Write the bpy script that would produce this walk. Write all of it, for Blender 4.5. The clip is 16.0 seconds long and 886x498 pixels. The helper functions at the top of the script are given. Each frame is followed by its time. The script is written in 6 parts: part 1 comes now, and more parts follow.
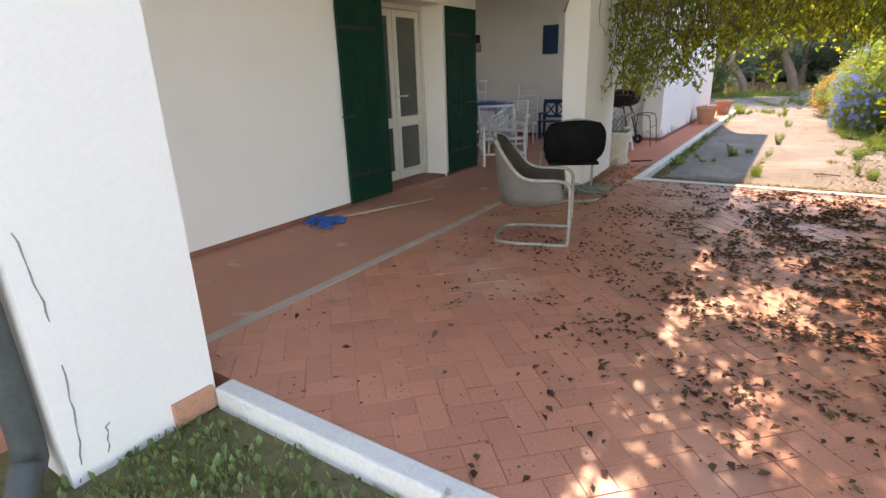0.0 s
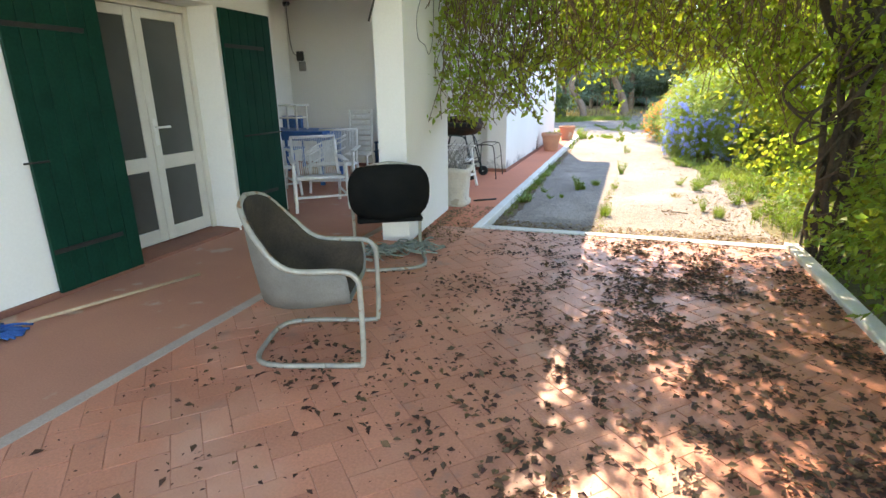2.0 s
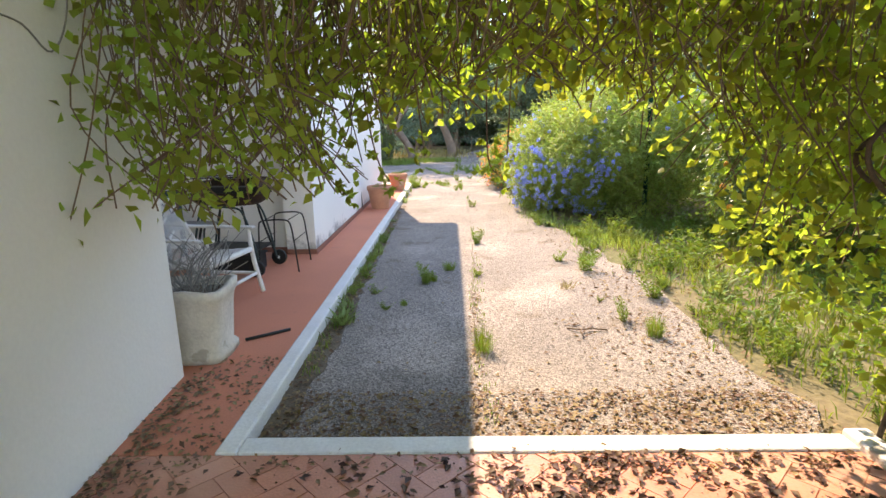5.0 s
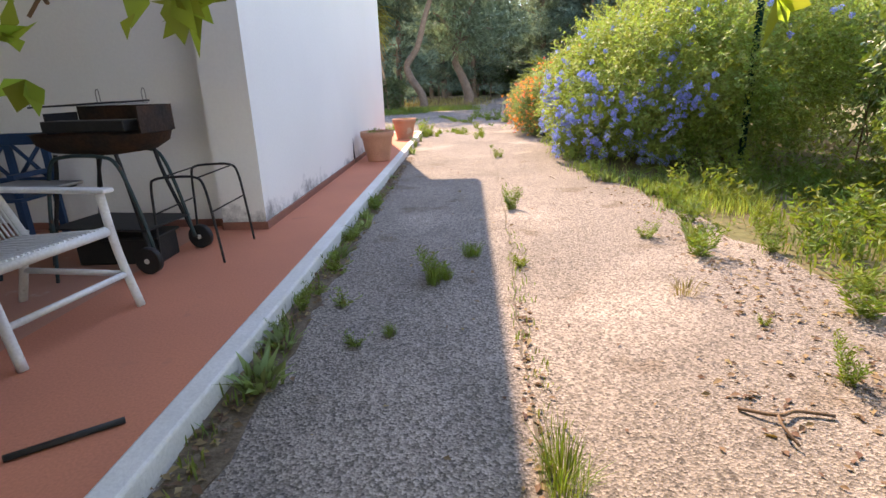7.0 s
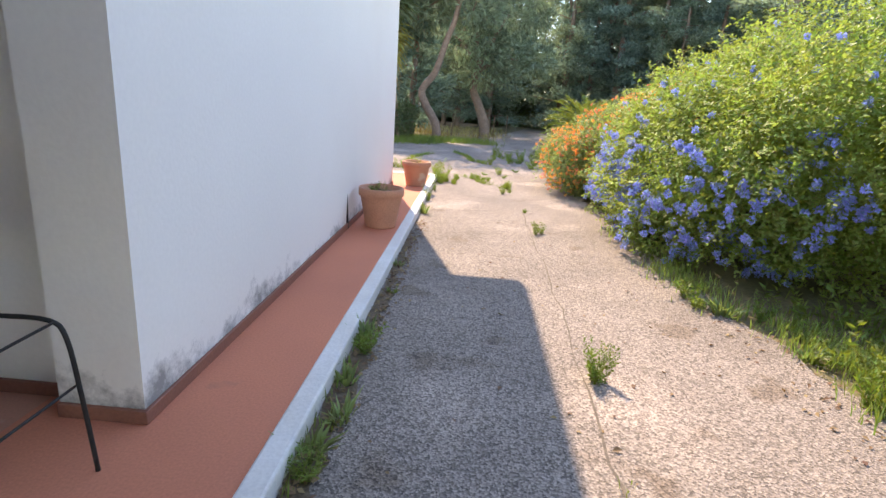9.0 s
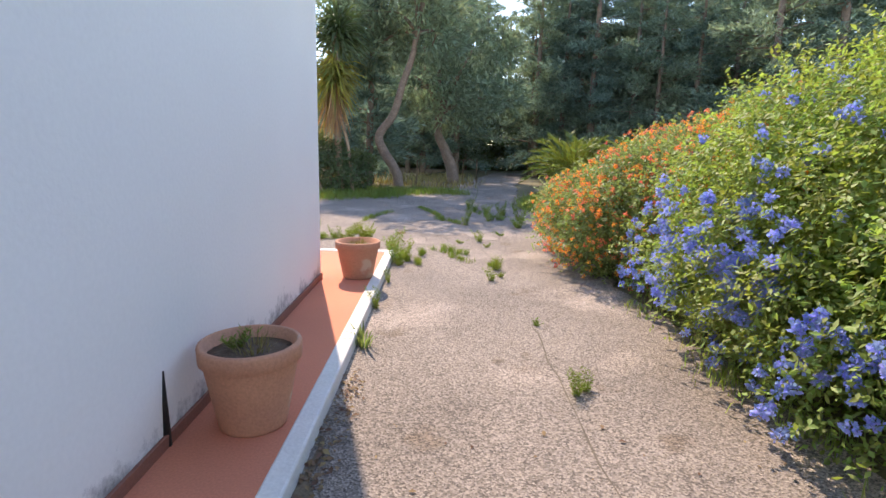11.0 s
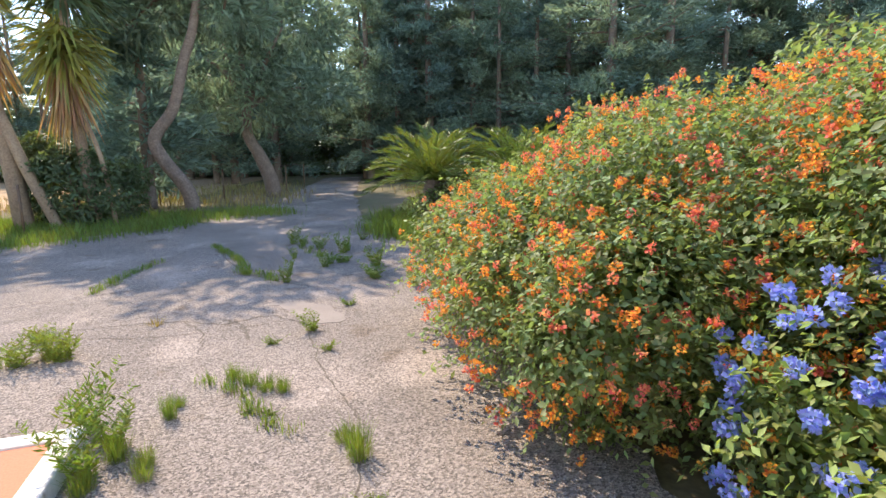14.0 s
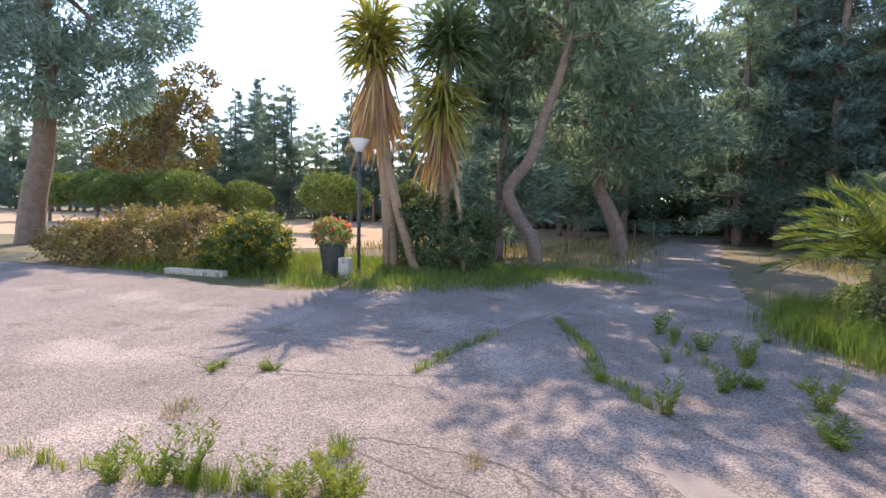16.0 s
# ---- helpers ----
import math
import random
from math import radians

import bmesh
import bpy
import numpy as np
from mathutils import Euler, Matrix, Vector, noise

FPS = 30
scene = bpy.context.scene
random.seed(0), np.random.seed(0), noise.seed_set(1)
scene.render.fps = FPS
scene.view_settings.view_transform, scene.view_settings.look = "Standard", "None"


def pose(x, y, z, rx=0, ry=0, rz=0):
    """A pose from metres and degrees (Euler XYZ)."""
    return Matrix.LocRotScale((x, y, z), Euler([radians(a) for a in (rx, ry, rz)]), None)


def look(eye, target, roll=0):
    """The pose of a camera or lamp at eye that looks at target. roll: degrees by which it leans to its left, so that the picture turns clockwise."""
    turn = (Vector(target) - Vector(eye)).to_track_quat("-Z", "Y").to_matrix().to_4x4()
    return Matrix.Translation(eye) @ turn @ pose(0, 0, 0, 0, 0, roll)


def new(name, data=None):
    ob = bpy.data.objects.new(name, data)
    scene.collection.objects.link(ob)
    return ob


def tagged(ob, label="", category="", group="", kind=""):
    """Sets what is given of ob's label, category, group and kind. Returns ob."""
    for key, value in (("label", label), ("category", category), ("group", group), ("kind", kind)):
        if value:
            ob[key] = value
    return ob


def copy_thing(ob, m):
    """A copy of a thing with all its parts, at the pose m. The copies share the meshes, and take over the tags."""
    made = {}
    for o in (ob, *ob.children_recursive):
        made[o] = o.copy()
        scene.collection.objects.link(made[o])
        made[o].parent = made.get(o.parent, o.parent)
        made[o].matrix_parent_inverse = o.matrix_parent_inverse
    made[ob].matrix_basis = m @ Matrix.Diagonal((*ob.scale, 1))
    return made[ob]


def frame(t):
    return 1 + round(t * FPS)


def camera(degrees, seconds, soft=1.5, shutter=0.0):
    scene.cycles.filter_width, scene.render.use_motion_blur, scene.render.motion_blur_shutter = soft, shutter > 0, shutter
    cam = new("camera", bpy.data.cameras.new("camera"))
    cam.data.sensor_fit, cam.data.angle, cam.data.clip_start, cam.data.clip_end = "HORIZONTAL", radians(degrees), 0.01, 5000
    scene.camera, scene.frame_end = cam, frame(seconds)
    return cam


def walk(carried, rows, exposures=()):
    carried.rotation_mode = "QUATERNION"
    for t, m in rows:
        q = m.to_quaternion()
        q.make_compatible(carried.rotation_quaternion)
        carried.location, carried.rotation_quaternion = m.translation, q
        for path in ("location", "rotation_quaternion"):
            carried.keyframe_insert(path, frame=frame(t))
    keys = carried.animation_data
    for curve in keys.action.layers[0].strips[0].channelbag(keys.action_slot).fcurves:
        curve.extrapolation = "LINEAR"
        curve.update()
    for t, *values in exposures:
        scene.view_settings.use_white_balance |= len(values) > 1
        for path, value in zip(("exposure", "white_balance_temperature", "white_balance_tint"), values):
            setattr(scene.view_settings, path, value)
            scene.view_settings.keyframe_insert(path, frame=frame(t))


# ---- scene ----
cam = camera(80.2, 16.0)
PATH = [
    (0, (0.228, -0.004, 1.423), (-0.826, 1.572, 0.786), -1.9),
    (0.5, (0.102, 0.266, 1.451), (-0.749, 1.95, 0.787), -1.9),
    (1, (0.051, 0.705, 1.427), (-0.76, 2.428, 0.817), -1.4),
    (1.5, (0.035, 1.187, 1.432), (-0.732, 2.945, 0.867), -0.8),
    (2, (0.032, 1.753, 1.451), (-0.595, 3.561, 0.87), -0.8),
    (2.5, (0.049, 2.29, 1.508), (-0.408, 4.158, 0.957), -1.5),
    (3, (0.012, 2.782, 1.568), (-0.338, 4.703, 1.134), -0.5),
    (3.5, (-0.105, 3.282, 1.58), (-0.393, 5.229, 1.223), -0.1),
    (4, (-0.166, 3.814, 1.551), (-0.41, 5.771, 1.219), -0.4),
    (4.2, (-0.256, 4.024, 1.551), (-0.448, 5.985, 1.204), -0.3),
    (6.3, (-0.406, 6.518, 1.218), (-0.349, 8.431, 0.638), -2.2),
    (6.5, (-0.397, 6.725, 1.179), (-0.39, 8.639, 0.596), -2.1),
    (7, (-0.414, 7.19, 1.07), (-0.512, 9.092, 0.46), -2.0),
    (7.5, (-0.468, 7.659, 0.979), (-0.553, 9.562, 0.37), -1.4),
    (8, (-0.496, 8.143, 0.924), (-0.537, 10.05, 0.324), -0.8),
    (8.5, (-0.65, 8.715, 1.178), (-0.681, 10.624, 0.582), 0.7),
    (9, (-0.791, 9.363, 1.314), (-0.867, 11.288, 0.777), 4.0),
    (9.5, (-0.905, 10.114, 1.433), (-1.028, 12.068, 1.025), 4.6),
    (9.7, (-0.971, 10.427, 1.451), (-1.079, 12.388, 1.073), 4.4),
    (11.8, (-0.664, 13.561, 1.277), (-0.583, 15.522, 0.895), 0.6),
    (12, (-0.633, 13.835, 1.285), (-0.522, 15.791, 0.881), 1.0),
    (12.5, (-0.533, 14.499, 1.302), (-0.209, 16.423, 0.863), 1.6),
    (13, (-0.467, 15.083, 1.324), (0.171, 16.931, 0.901), 0.5),
    (13.5, (-0.407, 15.656, 1.319), (0.3, 17.481, 0.908), -0.0),
    (14, (-0.415, 16.274, 1.358), (0.198, 18.14, 0.982), -1.1),
    (14.5, (-0.47, 16.852, 1.392), (-0.078, 18.787, 1.078), -1.1),
    (15, (-0.516, 17.437, 1.394), (-0.358, 19.41, 1.107), -1.0),
    (15.5, (-0.63, 17.903, 1.402), (-0.697, 19.887, 1.157), -0.5),
    (16, (-0.789, 18.359, 1.377), (-1.362, 20.268, 1.2), 1.1),
]
EXPOSURE = [(0.0, 2.55, 9500, 24), (1.5, 2.9, 8600, 16), (2.2, 3.2, 8300, 12), (3.0, 3.4, 8200, 12), (4.0, 3.05, 8400, 14), (7.0, 2.4, 8900, 24), (9.5, 2.3, 8300, 20), (12.0, 1.75, 7700, 19), (14.0, 1.95, 7600, 16), (16.0, 1.85, 7400, 25)]
walk(cam, [(t, look(eye, target, roll)) for t, eye, target, roll in PATH], EXPOSURE)

# ---- light ----
SUN_EL, SUN_AZ = 43.5, -15.6
world = bpy.data.worlds.new("world")
scene.world = world
world.use_nodes = True
wn = world.node_tree.nodes
sky = wn.new("ShaderNodeTexSky")
sky.sky_type = "NISHITA"
sky.sun_disc = False
sky.sun_elevation, sky.sun_rotation = radians(SUN_EL), radians(SUN_AZ)
sky.air_density, sky.dust_density, sky.ozone_density = 0.95, 0.05, 3.2
world.node_tree.links.new(sky.outputs[0], wn["Background"].inputs[0])
wn["Background"].inputs[1].default_value = 0.15
sun = new("sun", bpy.data.lights.new("sun", "SUN"))
sun.data.energy, sun.data.angle, sun.data.color = 2.0, radians(0.6), (1.0, 0.93, 0.82)
ce, se = math.cos(radians(SUN_EL)), math.sin(radians(SUN_EL))
sun_way = Vector((math.sin(radians(SUN_AZ)) * ce, math.cos(radians(SUN_AZ)) * ce, se))
sun.matrix_world = look(sun_way * 60, (0, 0, 0))


# ---- materials ----
def mat(name, c1, c2, scale=3.0, rough=0.85, bump=0.15, fine=70.0, grain=0.18, metal=0.0, rand=0.0, island=False,
        trans=0.0, spots=None, spot_scale=9.0, spot_at=0.62, spec=0.4, world_space=True, cells=0.0, glow=(1.5, 1.35, 0.55), patch=None):
    m = bpy.data.materials.new(name)
    m.use_nodes = True
    nt = m.node_tree
    N, L = nt.nodes, nt.links
    b = N["Principled BSDF"]
    b.inputs["Roughness"].default_value = rough
    b.inputs["Metallic"].default_value = metal
    b.inputs["Specular IOR Level"].default_value = spec
    geo = N.new("ShaderNodeNewGeometry")
    if world_space:
        where = geo.outputs["Position"]
    else:
        where = N.new("ShaderNodeTexCoord").outputs["Object"]

    def noise_tex(s, detail=4.0):
        n = N.new("ShaderNodeTexNoise")
        n.inputs["Scale"].default_value = s
        n.inputs["Detail"].default_value = detail
        L.new(where, n.inputs["Vector"])
        return n.outputs["Fac"]

    def ramp(fac, lo, hi):
        r = N.new("ShaderNodeMapRange")
        r.inputs["From Min"].default_value, r.inputs["From Max"].default_value = lo, hi
        L.new(fac, r.inputs["Value"])
        return r.outputs[0]

    def mix(fac, a, c, mode="MIX"):
        x = N.new("ShaderNodeMix")
        x.data_type, x.blend_type = "RGBA", mode
        if isinstance(fac, float):
            x.inputs[0].default_value = fac
        else:
            L.new(fac, x.inputs[0])
        for sock, v in ((x.inputs[6], a), (x.inputs[7], c)):
            if isinstance(v, tuple):
                sock.default_value = (*v, 1)
            else:
                L.new(v, sock)
        return x.outputs[2]

    col = mix(ramp(noise_tex(scale), 0.3, 0.7), c1, c2)
    f = noise_tex(fine, 3.0)
    if grain:
        g = ramp(f, 0.25, 0.75)
        v = N.new("ShaderNodeMapRange")
        v.inputs["To Min"].default_value, v.inputs["To Max"].default_value = 1 - grain, 1 + grain * 0.6
        L.new(g, v.inputs["Value"])
        h = N.new("ShaderNodeHueSaturation")
        L.new(v.outputs[0], h.inputs["Value"])
        L.new(col, h.inputs["Color"])
        col = h.outputs[0]
    relief = f
    if spots:
        col = mix(ramp(noise_tex(spot_scale, 6.0), spot_at, spot_at + 0.06), col, spots)
    if patch:
        col = mix(ramp(noise_tex(0.8, 7.0), 0.55, 0.66), col, patch)
    if cells:
        vo = N.new("ShaderNodeTexVoronoi")
        vo.inputs["Scale"].default_value = cells
        L.new(where, vo.inputs["Vector"])
        sep = N.new("ShaderNodeSeparateColor")
        L.new(vo.outputs["Color"], sep.inputs[0])
        v2 = N.new("ShaderNodeMapRange")
        v2.inputs["To Min"].default_value, v2.inputs["To Max"].default_value = 0.4, 1.6
        L.new(sep.outputs[0], v2.inputs["Value"])
        h2 = N.new("ShaderNodeHueSaturation")
        L.new(v2.outputs[0], h2.inputs["Value"])
        L.new(col, h2.inputs["Color"])
        col = h2.outputs[0]
        relief = vo.outputs["Distance"]
    if rand:
        src = geo.outputs["Random Per Island"] if island else N.new("ShaderNodeObjectInfo").outputs["Random"]
        v = N.new("ShaderNodeMapRange")
        v.inputs["To Min"].default_value, v.inputs["To Max"].default_value = 1 - rand, 1 + rand
        L.new(src, v.inputs["Value"])
        h = N.new("ShaderNodeHueSaturation")
        L.new(v.outputs[0], h.inputs["Value"])
        L.new(col, h.inputs["Color"])
        if trans:
            v3 = N.new("ShaderNodeMapRange")
            v3.inputs["To Min"].default_value, v3.inputs["To Max"].default_value = 0.47, 0.53
            L.new(src, v3.inputs["Value"])
            L.new(v3.outputs[0], h.inputs["Hue"])
        col = h.outputs[0]
    L.new(col, b.inputs["Base Color"])
    if bump:
        bp = N.new("ShaderNodeBump")
        bp.inputs["Strength"].default_value = bump
        bp.inputs["Distance"].default_value = 0.01
        L.new(relief, bp.inputs["Height"])
        L.new(bp.outputs[0], b.inputs["Normal"])
    if trans:
        t = N.new("ShaderNodeBsdfTranslucent")
        warm = mix(1.0, col, glow, "MULTIPLY")
        L.new(warm, t.inputs["Color"])
        ms = N.new("ShaderNodeMixShader")
        ms.inputs[0].default_value = trans
        L.new(b.outputs[0], ms.inputs[1])
        L.new(t.outputs[0], ms.inputs[2])
        L.new(ms.outputs[0], N["Material Output"].inputs["Surface"])
    return m


M_WALL = mat("white_plaster", (0.80, 0.78, 0.74), (0.76, 0.74, 0.70), 0.8, 0.9, 0.12, 45, 0.03)
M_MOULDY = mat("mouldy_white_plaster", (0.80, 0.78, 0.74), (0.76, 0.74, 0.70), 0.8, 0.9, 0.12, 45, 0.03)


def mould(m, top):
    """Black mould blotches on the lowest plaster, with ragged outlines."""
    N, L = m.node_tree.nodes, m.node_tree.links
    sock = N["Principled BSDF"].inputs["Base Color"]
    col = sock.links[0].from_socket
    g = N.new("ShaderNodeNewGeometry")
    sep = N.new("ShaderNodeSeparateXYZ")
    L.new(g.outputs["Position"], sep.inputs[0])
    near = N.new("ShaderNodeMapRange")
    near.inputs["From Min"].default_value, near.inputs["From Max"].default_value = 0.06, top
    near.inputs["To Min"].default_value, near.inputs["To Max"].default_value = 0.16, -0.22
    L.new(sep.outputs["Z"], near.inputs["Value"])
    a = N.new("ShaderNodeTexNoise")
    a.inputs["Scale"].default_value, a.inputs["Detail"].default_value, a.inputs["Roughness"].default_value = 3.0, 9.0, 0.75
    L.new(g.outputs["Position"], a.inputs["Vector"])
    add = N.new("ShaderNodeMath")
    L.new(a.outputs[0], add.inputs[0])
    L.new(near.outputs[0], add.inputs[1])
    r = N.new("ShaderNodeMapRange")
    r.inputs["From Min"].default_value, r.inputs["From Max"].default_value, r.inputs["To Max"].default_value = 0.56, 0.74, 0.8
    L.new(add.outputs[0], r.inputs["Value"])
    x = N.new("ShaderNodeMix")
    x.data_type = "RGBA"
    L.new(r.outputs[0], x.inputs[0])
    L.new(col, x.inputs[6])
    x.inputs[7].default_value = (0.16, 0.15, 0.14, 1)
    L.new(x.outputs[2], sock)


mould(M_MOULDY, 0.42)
M_CEIL = mat("ceiling_paint", (0.80, 0.79, 0.76), (0.75, 0.74, 0.71), 0.7, 0.9, 0.05, 40, 0.03)
M_SCREED = mat("red_floor_paint", (0.65, 0.225, 0.13), (0.57, 0.20, 0.12), 1.2, 0.8, 0.08, 90, 0.12, spots=(0.47, 0.18, 0.115), spot_scale=2.5, spot_at=0.66, spec=0.2)
M_PORCH = mat("dusty_red_floor_paint", (0.52, 0.235, 0.155), (0.45, 0.20, 0.135), 1.4, 0.7, 0.08, 90, 0.12, spots=(0.50, 0.33, 0.25), spot_scale=3.5, spot_at=0.62, spec=0.3)
M_BRICK = mat("red_paver", (0.60, 0.235, 0.145), (0.52, 0.20, 0.125), 1.5, 0.42, 0.2, 80, 0.15, rand=0.10, spots=(0.40, 0.185, 0.13), spot_scale=3.0, spot_at=0.63, patch=(0.58, 0.29, 0.20))
M_BRICKS = mat("red_paver_far", (0.60, 0.235, 0.145), (0.52, 0.20, 0.125), 1.5, 0.42, 0.2, 80, 0.15, rand=0.10, island=True, spots=(0.40, 0.185, 0.13), spot_scale=3.0, spot_at=0.63, patch=(0.58, 0.29, 0.20))
M_JOINT = mat("mortar_joint", (0.52, 0.23, 0.15), (0.44, 0.18, 0.115), 3, 0.95, 0.2, 120, 0.2)
M_KERB = mat("white_kerb_paint", (0.72, 0.70, 0.66), (0.62, 0.59, 0.54), 3.5, 0.85, 0.25, 60, 0.10, spots=(0.36, 0.33, 0.28), spot_scale=7, spot_at=0.66)
M_LINE = mat("pale_cement_joint", (0.50, 0.40, 0.34), (0.42, 0.33, 0.28), 5, 0.9, 0.2, 90, 0.15)
M_SKIRT = mat("terracotta_skirting", (0.30, 0.12, 0.08), (0.24, 0.10, 0.07), 4, 0.7, 0.1, 60, 0.15)
M_DRIVE = mat("worn_gravel_asphalt", (0.285, 0.238, 0.203), (0.205, 0.171, 0.146), 0.9, 0.95, 0.6, 60, 0.25, cells=105, spots=(0.18, 0.14, 0.11), spot_scale=2.2, spot_at=0.62, patch=(0.335, 0.276, 0.235))
M_GROUND = mat("dry_earth", (0.20, 0.15, 0.09), (0.13, 0.13, 0.05), 0.5, 1.0, 0.6, 25, 0.3)
M_PATCH = mat("pale_cement", (0.30, 0.252, 0.216), (0.25, 0.21, 0.18), 3, 0.95, 0.3, 80, 0.15)
M_DIRT = mat("kerb_dirt", (0.12, 0.085, 0.055), (0.20, 0.15, 0.10), 14, 1.0, 0.8, 70, 0.35)
M_FIELD = mat("tan_field", (0.50, 0.33, 0.20), (0.42, 0.29, 0.17), 0.25, 1.0, 0.4, 12, 0.2)


def leaf_mat(name, c1, c2, trans=0.35, rough=0.55, rand=0.3, scale=1.2, spec=0.35, glow=(1.5, 1.35, 0.55)):
    return mat(name, c1, c2, scale, rough, 0.0, 30, 0.0, rand=rand, island=True, trans=trans, spec=spec, glow=glow)


M_VINE = leaf_mat("vine_leaf", (0.19, 0.27, 0.06), (0.32, 0.34, 0.07), 0.66, rand=0.4, glow=(1.32, 1.38, 0.65))
M_PLUMB = leaf_mat("plumbago_leaf", (0.18, 0.27, 0.07), (0.34, 0.40, 0.12), 0.44, glow=(1.3, 1.3, 0.75))
M_KERBLEAF = leaf_mat("kerbside_leaf", (0.14, 0.24, 0.055), (0.24, 0.31, 0.07), 0.52, 0.45, 0.35)
M_CITRUS = leaf_mat("citrus_leaf", (0.085, 0.145, 0.045), (0.14, 0.20, 0.06), 0.35, 0.4, glow=(1.3, 1.3, 0.6))
M_LANT = leaf_mat("lantana_leaf", (0.165, 0.24, 0.10), (0.26, 0.32, 0.13), 0.45, rand=0.45, glow=(1.3, 1.25, 0.7))
M_GRASS = leaf_mat("grass_blade", (0.115, 0.20, 0.045), (0.185, 0.24, 0.06), 0.42)
M_DRYGRASS = leaf_mat("dry_grass", (0.30, 0.24, 0.11), (0.22, 0.19, 0.08), 0.3)
M_DARKLEAF = leaf_mat("dark_shrub_leaf", (0.09, 0.14, 0.08), (0.12, 0.165, 0.08), 0.4)
# distance haze is put into these two foliage colours: paler and bluer
M_NEEDLE = leaf_mat("conifer_foliage", (0.15, 0.24, 0.21), (0.19, 0.265, 0.21), 0.5, 0.7, 0.35, 0.3, glow=(1.1, 1.15, 0.95))
M_NEEDLE_B = leaf_mat("pine_foliage", (0.165, 0.245, 0.19), (0.215, 0.27, 0.18), 0.5, 0.7, 0.35, 0.3, glow=(1.1, 1.15, 0.9))
M_RUSSET = leaf_mat("russet_foliage", (0.20, 0.13, 0.06), (0.13, 0.14, 0.05), 0.3, 0.7, 0.3, 0.4)
M_ORCHARD = leaf_mat("orchard_leaf", (0.10, 0.16, 0.05), (0.14, 0.19, 0.06), 0.35)
M_YELLOW = leaf_mat("yellow_broom_flower", (0.50, 0.36, 0.03), (0.38, 0.32, 0.05), 0.3)
M_TANBUSH = leaf_mat("dried_shrub_leaf", (0.26, 0.19, 0.09), (0.20, 0.19, 0.07), 0.3)
M_YUCCA = leaf_mat("yucca_leaf", (0.18, 0.23, 0.07), (0.38, 0.32, 0.08), 0.4, 0.5, 0.25, 2.0)
M_YUCCA_DRY = leaf_mat("dead_yucca_leaf", (0.48, 0.30, 0.16), (0.40, 0.25, 0.14), 0.3, 0.8, 0.25, 2.0)
M_CYCAD = leaf_mat("cycad_frond", (0.09, 0.155, 0.05), (0.18, 0.22, 0.06), 0.4, 0.45, 0.25, 0.8)
M_LITTER = leaf_mat("dead_leaf_litter", (0.055, 0.030, 0.022), (0.12, 0.055, 0.032), 0.1, 0.7, 0.5, 4)
M_TANLITTER = leaf_mat("tan_leaf_litter", (0.26, 0.17, 0.10), (0.18, 0.11, 0.065), 0.15, 0.8, 0.4, 4)
M_BLUEFL = leaf_mat("blue_blossom", (0.27, 0.36, 0.82), (0.45, 0.54, 0.92), 0.35, 0.7, 0.25, 3, glow=(0.95, 1.0, 1.05))
M_ORANGEFL = leaf_mat("orange_blossom", (0.93, 0.30, 0.08), (0.93, 0.44, 0.08), 0.35, 0.7, 0.2, 5, glow=(1.1, 1.0, 0.9))
M_REDFL = leaf_mat("red_blossom", (0.90, 0.22, 0.14), (0.92, 0.32, 0.18), 0.35, 0.7, 0.2, 5, glow=(1.1, 1.0, 0.9))
M_BARK = mat("grey_brown_bark", (0.26, 0.19, 0.145), (0.18, 0.13, 0.10), 5, 0.95, 0.8, 25, 0.4)
M_VINEBARK = mat("vine_bark", (0.10, 0.075, 0.052), (0.055, 0.043, 0.034), 8, 0.95, 0.6, 40, 0.35)
M_TWIG = mat("brown_twig", (0.20, 0.125, 0.075), (0.14, 0.09, 0.06), 8, 0.9, 0.2, 40, 0.2)


# ---- building helpers ----
def box(bm, x0, x1, y0, y1, z0, z1, bevel=0.0):
    ret = bmesh.ops.create_cube(bm, size=1.0)
    vs = ret["verts"]
    bmesh.ops.scale(bm, vec=(x1 - x0, y1 - y0, z1 - z0), verts=vs)
    bmesh.ops.translate(bm, vec=((x0 + x1) / 2, (y0 + y1) / 2, (z0 + z1) / 2), verts=vs)
    if bevel:
        es = list({e for v in vs for e in v.link_edges})
        bmesh.ops.bevel(bm, geom=es, offset=bevel, segments=2, affect="EDGES", profile=0.5)
    return bm


def tube(bm, pts, radii, seg=8, cap=True):
    pts = [Vector(p) for p in pts]
    if not isinstance(radii, (list, tuple)):
        radii = [radii] * len(pts)
    rings = []
    ref = Vector((0.13, 0.21, 0.97)).normalized()
    prev = None
    for i, p in enumerate(pts):
        a = pts[max(i - 1, 0)]
        c = pts[min(i + 1, len(pts) - 1)]
        d = (c - a).normalized()
        if prev is None:
            s = d.cross(ref if abs(d.dot(ref)) < 0.95 else Vector((1, 0, 0))).normalized()
        else:
            s = (prev - d * prev.dot(d)).normalized()
        prev = s
        u = d.cross(s)
        r = radii[i]
        rings.append([bm.verts.new(p + (s * math.cos(2 * math.pi * k / seg) + u * math.sin(2 * math.pi * k / seg)) * r) for k in range(seg)])
    for r0, r1 in zip(rings, rings[1:]):
        for k in range(seg):
            f = bm.faces.new((r0[k], r0[(k + 1) % seg], r1[(k + 1) % seg], r1[k]))
            f.smooth = True
    if cap:
        bm.faces.new(rings[0][::-1])
        bm.faces.new(rings[-1])
    return bm


